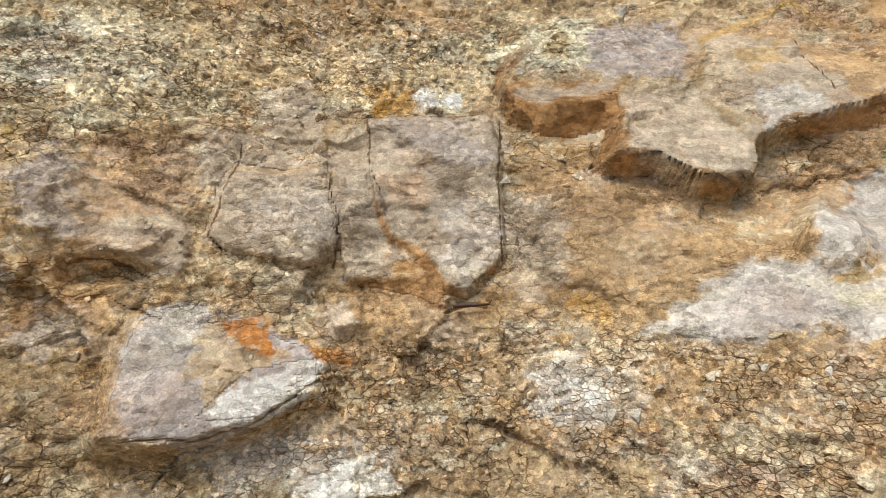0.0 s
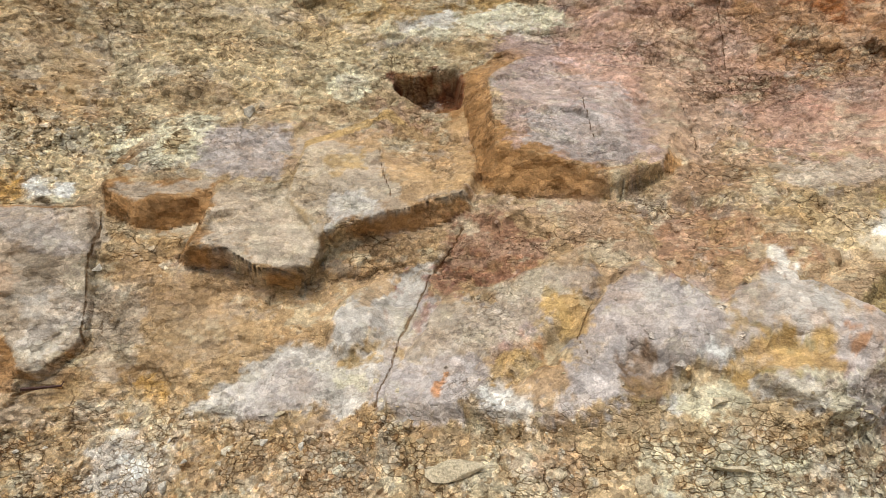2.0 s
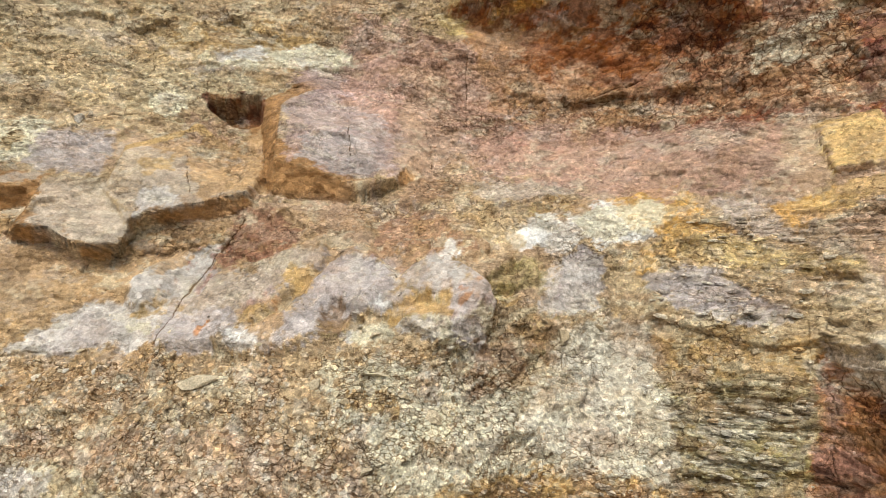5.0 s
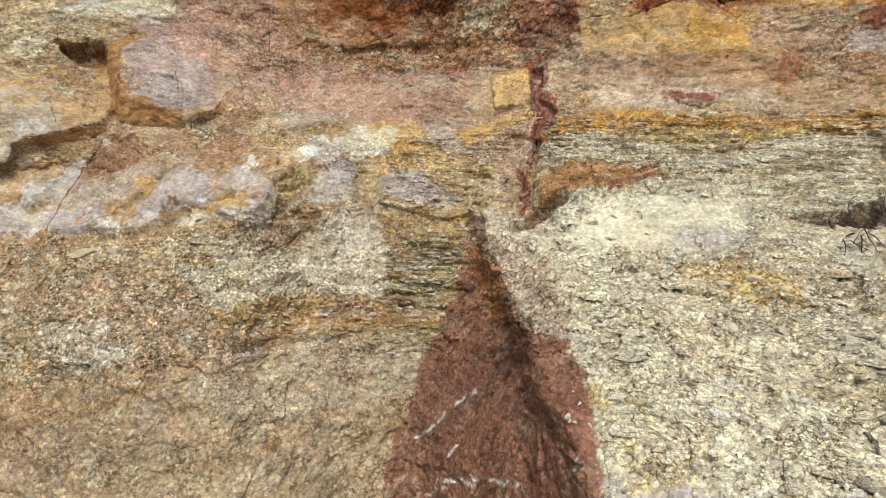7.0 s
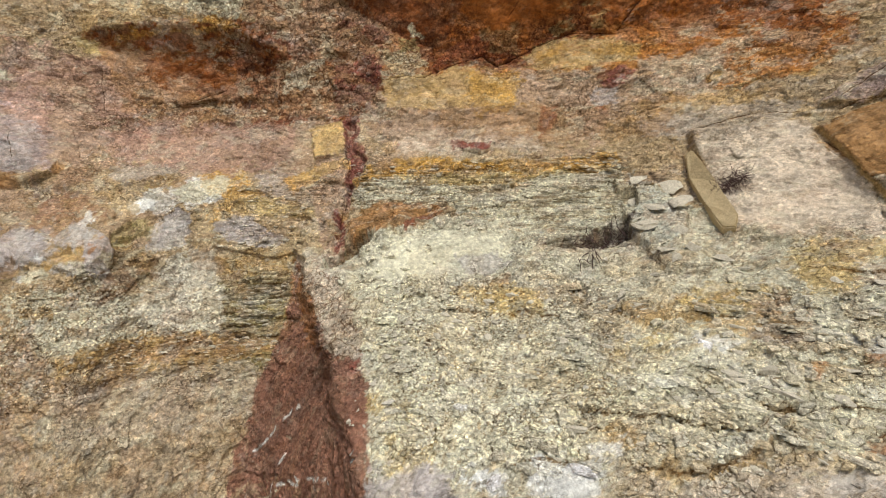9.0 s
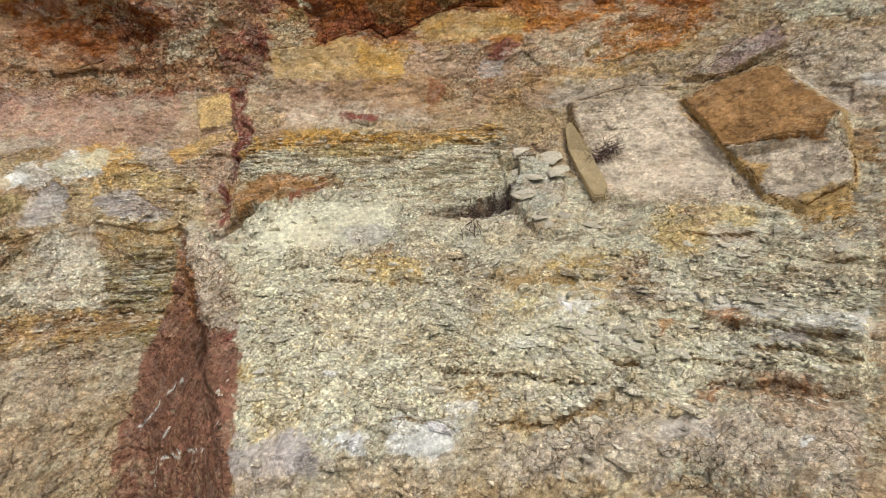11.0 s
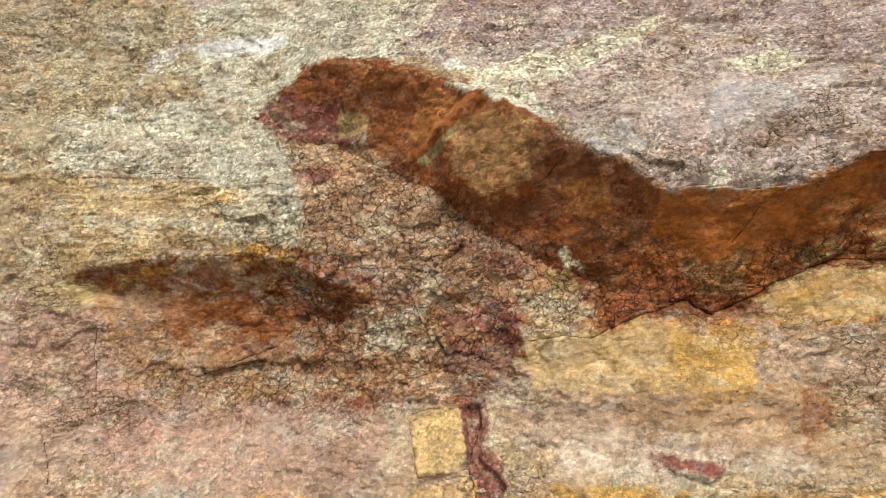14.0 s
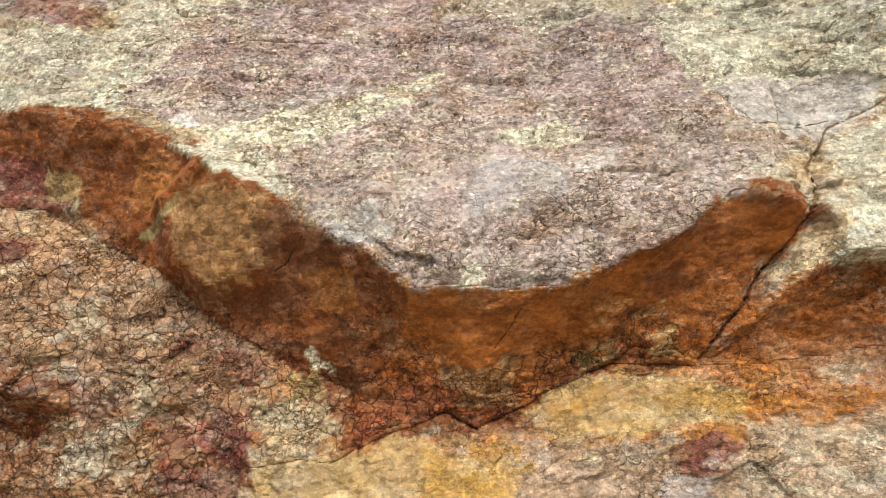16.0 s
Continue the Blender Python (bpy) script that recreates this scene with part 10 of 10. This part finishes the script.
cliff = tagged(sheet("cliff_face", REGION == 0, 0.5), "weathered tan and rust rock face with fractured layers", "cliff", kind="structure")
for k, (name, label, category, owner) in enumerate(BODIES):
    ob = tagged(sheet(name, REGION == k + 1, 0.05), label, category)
    if owner:
        ob.parent = MADE[owner]
    else:
        MADE[name] = ob

bm = bmesh.new()
bmesh.ops.create_grid(bm, x_segments=40, y_segments=40, size=400)
me = bpy.data.meshes.new("ground")
bm.to_mesh(me)
me.materials.append(GROUND)
tagged(new("ground", me), "bare gravelly earth below the rock face", "ground", kind="structure")


# ---- loose and embedded stones ----
def surface(u, z):
    """Place, normal and way along the face at u, z."""
    j, i = np.clip(np.searchsorted(us, u), 1, nu - 2), np.clip(np.searchsorted(zs, z), 1, nv - 2)
    nor = POS[i - 1:i + 2, j - 1:j + 2].reshape(-1, 3).mean(0)
    along = Vector((math.cos(u / R0), -math.sin(u / R0), 0.0))
    n = Vector(NORMAL[i, j])
    along = (along - n * along.dot(n)).normalized()
    return Vector(nor), n, along


def stone_mesh(name, seed, flat, material):
    """An angular stone: a ball cut by random planes."""
    rnd = random.Random(seed)
    bm = bmesh.new()
    bmesh.ops.create_icosphere(bm, subdivisions=2, radius=0.62)
    for _ in range(20):
        n = Vector((rnd.gauss(0, 1), rnd.gauss(0, 1), rnd.gauss(0, 1))).normalized()
        h = rnd.uniform(0.12, 0.36)
        for v in bm.verts:
            over = v.co.dot(n) - h
            if over > 0:
                v.co -= n * over
    for v in bm.verts:
        v.co += Vector((rnd.uniform(-1, 1), rnd.uniform(-1, 1), rnd.uniform(-1, 1))) * 0.03
        v.co.y *= flat
    me = bpy.data.meshes.new(name)
    bm.to_mesh(me)
    me.materials.append(material)
    bm.free()
    return me


SHAPES = {}
for kind, mat, flat in (("pale", PALE_STONE, 0.8), ("white", WHITE_STONE, 0.85), ("cream", CREAM_STONE, 0.75), ("flake", PALE_STONE, 0.30)):
    SHAPES[kind] = [stone_mesh("stone", 40 * len(SHAPES) + k, flat, mat) for k in range(9)]
rnd = random.Random(7)


def stone(kind, u, z, w, h, label, group, name="stone", sink=0.10, owner=None):
    p, n, along = surface(u, z)
    up = n.cross(along)
    if up.z < 0:
        up = -up
    ob = new(name, rnd.choice(SHAPES[kind]))
    turn = Matrix((along, n, up)).transposed().to_4x4() @ pose(0, 0, 0, rnd.uniform(-14, 14), rnd.uniform(-12, 12), rnd.uniform(-14, 14))
    deep = 0.5 * (w + h) * (0.8 if kind != "flake" else 1.0)
    ob.matrix_world = Matrix.Translation(p + n * deep * sink) @ turn @ Matrix.Diagonal((w, deep, h, 1))
    if owner:
        ob.parent = owner
        return ob
    return tagged(ob, label, "stone", group)


STONES_PALE = [(1.994, 0.812, 0.054, 0.022), (2.027, 0.837, 0.064, 0.022), (2.115, 0.788, 0.045, 0.033), (2.171, 0.811, 0.047, 0.025), (2.220, 0.804, 0.047, 0.022), (2.288, 0.790, 0.052, 0.034), (2.297, 0.806, 0.034, 0.019), (2.405, 0.790, 0.043, 0.031), (2.562, 0.781, 0.074, 0.033), (2.646, 0.787, 0.029, 0.021), (1.960, 0.787, 0.036, 0.018), (1.952, 0.759, 0.058, 0.026), (2.002, 0.774, 0.038, 0.018), (2.386, 0.835, 0.039, 0.023), (2.241, 0.848, 0.059, 0.036), (2.304, 0.860, 0.050, 0.030), (2.674, 0.876, 0.049, 0.036), (2.654, 0.851, 0.048, 0.024), (2.120, 0.823, 0.038, 0.019), (3.143, 0.741, 0.082, 0.041), (3.210, 0.703, 0.105, 0.029), (3.157, 0.715, 0.054, 0.019), (2.800, 0.955, 0.060, 0.057)]
STONES_PALE2 = [(3.564, 0.937, 0.053, 0.032), (2.667, 1.012, 0.108, 0.072), (2.677, 1.069, 0.093, 0.056), (2.597, 1.115, 0.077, 0.058), (1.950, 0.711, 0.041, 0.019), (2.959, 0.707, 0.040, 0.019), (3.032, 0.717, 0.048, 0.022), (2.818, 0.755, 0.041, 0.025), (2.769, 0.743, 0.035, 0.019), (3.050, 0.777, 0.043, 0.026), (2.685, 1.146, 0.135, 0.077), (2.742, 1.080, 0.111, 0.078), (2.754, 0.965, 0.102, 0.044), (2.837, 0.973, 0.101, 0.041), (2.596, 1.168, 0.098, 0.055), (2.922, 0.961, 0.083, 0.033), (2.787, 1.015, 0.091, 0.053), (3.295, 0.924, 0.060, 0.030), (3.361, 0.903, 0.052, 0.026), (3.147, 0.835, 0.060, 0.027), (3.049, 0.743, 0.083, 0.028), (3.316, 0.758, 0.068, 0.022), (3.433, 0.810, 0.080, 0.024)]
STONES_WHITE = [(2.717, 0.723, 0.034, 0.021), (3.409, 0.967, 0.044, 0.044), (3.178, 0.583, 0.030, 0.023), (3.699, 0.639, 0.027, 0.019), (2.033, 0.688, 0.079, 0.031), (3.524, 0.767, 0.043, 0.030)]
STONES_WHITE0 = [(-0.293, 1.239, 0.030, 0.029), (-0.045, 0.868, 0.021, 0.018), (-0.189, 0.860, 0.011, 0.013), (-0.217, 0.800, 0.020, 0.024), (-0.158, 0.835, 0.016, 0.012), (-0.190, 0.803, 0.026, 0.019), (0.012, 0.863, 0.014, 0.014), (-0.323, 1.092, 0.022, 0.020), (-0.404, 0.839, 0.011, 0.009), (-0.417, 0.782, 0.025, 0.018), (-0.367, 0.843, 0.013, 0.011), (-0.120, 1.380, 0.055, 0.036), (-0.923, 0.741, 0.015, 0.018), (-0.811, 0.725, 0.014, 0.008), (-0.651, 1.234, 0.020, 0.015), (-0.485, 0.824, 0.014, 0.011), (-0.049, 0.899, 0.019, 0.009), (-0.263, 0.825, 0.018, 0.014), (-0.234, 0.847, 0.015, 0.011)]
STONES_CREAM5 = [(0.214, 0.862, 0.083, 0.027), (0.453, 0.872, 0.044, 0.026), (0.573, 0.891, 0.051, 0.016), (0.689, 0.838, 0.048, 0.039), (0.947, 0.954, 0.039, 0.045), (-0.058, 0.867, 0.022, 0.015), (1.023, 0.982, 0.019, 0.028), (0.751, 0.875, 0.031, 0.020), (0.629, 0.861, 0.024, 0.020), (0.563, 0.773, 0.036, 0.022), (0.906, 0.839, 0.028, 0.023), (0.852, 0.867, 0.032, 0.019)]
STONES_CREAM3 = [(0.846, 0.983, 0.017, 0.011), (0.905, 0.980, 0.021, 0.011), (1.024, 0.969, 0.021, 0.028), (0.557, 0.952, 0.033, 0.024), (-0.031, 0.901, 0.018, 0.007)]
for rows, kind, label, group in (
        (STONES_PALE, "pale", "loose pale grey angular stone lying on the ledge", "loose stones on the ledge"),
        (STONES_PALE2, "flake", "flat pale broken stone on the ledge", "loose stones on the ledge"),
        (STONES_WHITE, "white", "white quartz stone set in the pale rock", "quartz stones"),
        (STONES_WHITE0, "white", "small white quartz pebble set in the rock face", "quartz stones"),
        (STONES_CREAM5, "cream", "cream coloured stone set in the tan rock face", "embedded stones"),
        (STONES_CREAM3, "cream", "cream coloured stone set in the tan rock face", "embedded stones")):
    for u, z, w, h in rows:
        stone(kind, u, z, w * 1.1, h * 1.15, label, group, owner=cliff if "face" in label else None)
for count, kind, u0, u1, z0, z1, small, large, squash, label, group in (
        (230, "pale", 1.90, 2.75, 0.64, 0.86, 0.010, 0.030, 0.7, "small pale stone chip lying on the ledge", "chips on the ledge"),
        (55, "flake", 2.60, 3.45, 0.60, 0.95, 0.035, 0.090, 0.36, "thin pale rock flake on the crumbling ledge", "flakes on the ledge"),
        (25, "flake", 2.50, 2.80, 0.92, 1.10, 0.020, 0.060, 0.6, "pale broken rock flake by the roots", "flakes on the ledge"),
        (80, "cream", -0.90, 0.35, 0.68, 0.86, 0.005, 0.013, 0.8, "tiny cream pebble in the gravelly rock", "pebbles in the face"),
        (40, "cream", -1.00, -0.22, 1.17, 1.32, 0.005, 0.012, 0.8, "tiny cream pebble in the gravelly rock", "pebbles in the face"),
        (90, "cream", 0.00, 1.15, 0.70, 0.98, 0.008, 0.022, 0.7, "tiny cream pebble in the gravelly rock", "pebbles in the face")):
    for _ in range(count):
        w = small + (large - small) * rnd.random() ** 2
        stone(kind, rnd.uniform(u0, u1), rnd.uniform(z0, z1), w, w * squash * rnd.uniform(0.7, 1.3), label, group, "flake" if kind == "flake" else "pebble", 0.02,
              {"flake": MADE["rock_ledge"], "cream": cliff}.get(kind))


# ---- the upright slab, roots and straw ----
def slab_between(name, outline, thick, material, out):
    """A thin stone plate with the outline given along the face, standing out from it."""
    bm = bmesh.new()
    front, back = [], []
    for u, z in outline:
        p, n, _ = surface(u, z)
        front.append(bm.verts.new(p + n * out))
        back.append(bm.verts.new(p + n * (out - thick)))
    bm.faces.new(front)
    bm.faces.new(back[::-1])
    k = len(front)
    for a in range(k):
        bm.faces.new((front[(a + 1) % k], front[a], back[a], back[(a + 1) % k]))
    bmesh.ops.bevel(bm, geom=bm.edges[:], offset=0.004, segments=2, affect="EDGES")
    bmesh.ops.triangulate(bm, faces=bm.faces[:])
    bmesh.ops.subdivide_edges(bm, edges=[e for e in bm.edges if e.calc_length() > 0.03], cuts=2)
    for v in bm.verts:
        v.co += Vector((noise.noise(v.co * 40), noise.noise(v.co * 40 + Vector((9, 0, 0))), noise.noise(v.co * 40 + Vector((0, 9, 0))))) * 0.003
    bmesh.ops.recalc_face_normals(bm, faces=bm.faces[:])
    me = bpy.data.meshes.new(name)
    bm.to_mesh(me)
    me.materials.append(material)
    return new(name, me)


tagged(slab_between("leaning_slab", [(2.733, 1.262), (2.755, 1.266), (2.845, 1.123), (2.928, 1.031), (2.926, 1.017), (2.889, 1.026), (2.824, 1.082), (2.755, 1.179)], 0.04, SLAB_STONE, 0.024),
       "thin yellow ochre stone slab leaning against the rock", "stone slab")


def strand(bm, pts, radius):
    """A thin three-sided tube along points."""
    rings = []
    for k, p in enumerate(pts):
        d = (pts[min(k + 1, len(pts) - 1)] - pts[max(k - 1, 0)]).normalized()
        a = d.orthogonal().normalized()
        b = d.cross(a)
        r = radius * (1 - 0.6 * k / (len(pts) - 1))
        rings.append([bm.verts.new(p + (a * math.cos(t) + b * math.sin(t)) * r) for t in (0, 2.094, 4.189)])
    for x, y in zip(rings, rings[1:]):
        for k in range(3):
            bm.faces.new((x[k], x[(k + 1) % 3], y[(k + 1) % 3], y[k]))


def tuft(name, u0, z0, u1, z1, count, length, radius, label, material, droop=0.3, out=0.03):
    bm = bmesh.new()
    for _ in range(count):
        t = rnd.random()
        p, n, along = surface(u0 + (u1 - u0) * t, z0 + (z1 - z0) * t + rnd.uniform(-0.012, 0.012))
        d = (along * rnd.gauss(0, 1) + n * rnd.uniform(0.1, 0.8) + Vector((0, 0, rnd.gauss(-droop, 0.5)))).normalized()
        p = p + n * rnd.uniform(-0.005, out)
        pts, step = [p], length * rnd.uniform(0.5, 1.2) / 6
        for _ in range(6):
            d = (d + Vector((rnd.gauss(0, 0.3), rnd.gauss(0, 0.3), rnd.gauss(0, 0.3) - 0.05 * droop))).normalized()
            p = p + d * step
            pts.append(p)
        strand(bm, pts, radius * rnd.uniform(0.6, 1.3))
    me = bpy.data.meshes.new(name)
    bm.to_mesh(me)
    me.materials.append(material)
    return tagged(new(name, me), label, "roots")


tuft("root_tuft", 2.440, 1.000, 2.617, 1.028, 80, 0.07, 0.0012, "dark tangled dry roots hanging from a gap in the rock", ROOT)
tuft("root_tuft", 2.855, 1.105, 2.92, 1.165, 140, 0.045, 0.0011, "purple brown tuft of dry roots beside the slab", ROOT)
tuft("root_strands", 2.48, 0.94, 2.57, 0.98, 14, 0.09, 0.0018, "few thick dry roots on the pale ledge", ROOT, 0.6)
for ends, name, label, mat, rad in ((((1.622, 1.042), (1.585, 1.02), (1.572, 1.0), (1.561, 0.956)), "straw", "thin dry straw hanging from the dark crack", STRAW, 0.0012),
                                    (((-0.401, 0.917), (-0.375, 0.921), (-0.354, 0.923), (-0.349, 0.93)), "twig", "small dark twig stuck in the rock face", ROOT, 0.003)):
    bm = bmesh.new()
    strand(bm, [surface(u, z)[0] + surface(u, z)[1] * 0.012 for u, z in ends], rad)
    me = bpy.data.meshes.new(name)
    bm.to_mesh(me)
    me.materials.append(mat)
    tagged(new(name, me), label, name)


# ---- loose gravel and thin plates, too many to count ----
def scatter(name, label, owner, region, count, weight, small, large, flat, bedded, seed, pale=0.75):
    """Angular chips lying on the rock, or, bedded, thin plates standing out of it along its layers."""
    rng = np.random.default_rng(seed)
    room = np.gradient(us)[None, :] * np.gradient(V, axis=0) * weight * (REGION == region) * (U > -1.1) * (U < 3.7) * (Z > 0.42) * (Z < 2.6)
    pick = rng.choice(U.size, count, p=(room / room.sum()).ravel())
    at, out = POS.reshape(-1, 3)[pick], NORMAL.reshape(-1, 3)[pick]
    along = np.stack([np.cos(U.ravel()[pick] / R0), -np.sin(U.ravel()[pick] / R0), np.zeros(count)], -1)
    along += rng.normal(0, 0.07 if bedded else 2.0, (count, 3))
    third = (np.array([0, 0, 1.0]) + 0.45 * out if bedded else out) + rng.normal(0, 0.10 if bedded else 0.22, (count, 3))
    third /= np.linalg.norm(third, axis=1, keepdims=True)
    along -= third * (along * third).sum(1, keepdims=True)
    along /= np.linalg.norm(along, axis=1, keepdims=True)
    across = np.cross(third, along)
    size = small + (large - small) * rng.random(count) ** 3
    wide, thick = size * (rng.uniform(0.25, 0.6, count) if bedded else rng.uniform(0.45, 0.9, count)), size * flat * rng.uniform(0.6, 1.4, count)
    turn = np.arange(6) * 1.047 + rng.uniform(-0.4, 0.4, (count, 6))
    far = rng.uniform(0.55, 1.0, (count, 6)) * 0.5
    x, y = np.cos(turn) * far * size[:, None], np.sin(turn) * far * wide[:, None]
    co = []
    for side, shrink in ((1, 0.82), (-1, 1.0)):
        lift = side * 0.5 * thick[:, None] * rng.uniform(0.7, 1.2, (count, 6)) + (0.15 * thick)[:, None]
        co.append(at[:, None] + along[:, None] * (x * shrink)[..., None] + across[:, None] * (y * shrink)[..., None] + third[:, None] * lift[..., None])
    co = np.concatenate(co, 1).reshape(-1, 3)
    one = np.array([(0, 1, 2, 3), (0, 3, 4, 5), (6, 9, 8, 7), (6, 11, 10, 9)] + [(k, k + 6, (k + 1) % 6 + 6, (k + 1) % 6) for k in range(6)])
    quads = (np.arange(count) * 12)[:, None, None] + one
    tone = C.reshape(-1, 3)[pick] * rng.uniform(0.80, 1.34, (count, 1))
    tone += (np.array(PAL["pale"]) - tone) * (pale * rng.random((count, 1)) ** 1.5)
    col = np.repeat(np.concatenate([np.clip(tone, 0.03, 0.72), np.full((count, 1), 0.6)], 1), 12, 0)
    me = bpy.data.meshes.new(name)
    me.from_pydata(co.tolist(), [], quads.reshape(-1, 4).tolist())
    me.attributes.new("tint", "FLOAT_COLOR", "POINT").data.foreach_set("color", col.ravel().astype(np.float32))
    me.attributes.new("form", "FLOAT_COLOR", "POINT").data.foreach_set("color", np.tile(np.array([1, 0, 0.1, 0.1], np.float32), len(col)))
    me.materials.append(ROCK)
    ob = tagged(new(name, me), label, kind="stuff")
    ob.parent = owner
    return ob


hold = (1 - 0.9 * ZONES["smooth"]) * (1 - ZONES["pure"])
gravelly = np.clip(0.03 + ZONES["gravel"] * (0.3 + present), 0, 2) * hold * (0.2 + smooth(0.35, 0.65, vnoise(U * 9, V * 11, 301)))
scatter("gravel", "loose pale angular gravel", MADE["rock_ledge"], 1, 3600, (0.08 + gravelly) * hold, 0.004, 0.022, 0.35, False, 1)
scatter("broken_rock", "thin pale plates of broken rock", MADE["rock_ledge"], 1, 450, hold * (0.1 + ZONES["flaky"]) * smooth(0.4, 0.6, vnoise(U * 6, V * 12, 302)), 0.015, 0.11, 0.085, True, 2)
scatter("gravel", "cream and grey gravel set in the rock", cliff, 0, 4500, gravelly, 0.003, 0.010, 0.45, False, 3)
scatter("broken_rock", "thin broken layers of tan rock", cliff, 0, 2200, hold * ZONES["layer"] * smooth(0.4, 0.6, vnoise(U * 7, V * 12, 303)), 0.008, 0.040, 0.12, True, 4)
scatter("scree", "flat pale flakes lying on the crumbling ledge", MADE["rock_ledge"], 1, 1700, hold * (0.12 + ZONES["flaky"]) * (0.15 + smooth(0.4, 0.6, vnoise(U * 7, V * 9, 304))), 0.010, 0.062, 0.11, False, 5, 0.6)
scatter("scree", "small flat chips of broken rock on the face", cliff, 0, 5200, hold * (0.15 + ZONES["gravel"] + 0.5 * ZONES["layer"]) * (0.1 + smooth(0.4, 0.62, vnoise(U * 8, V * 11, 305))), 0.006, 0.026, 0.13, False, 6, 0.35)
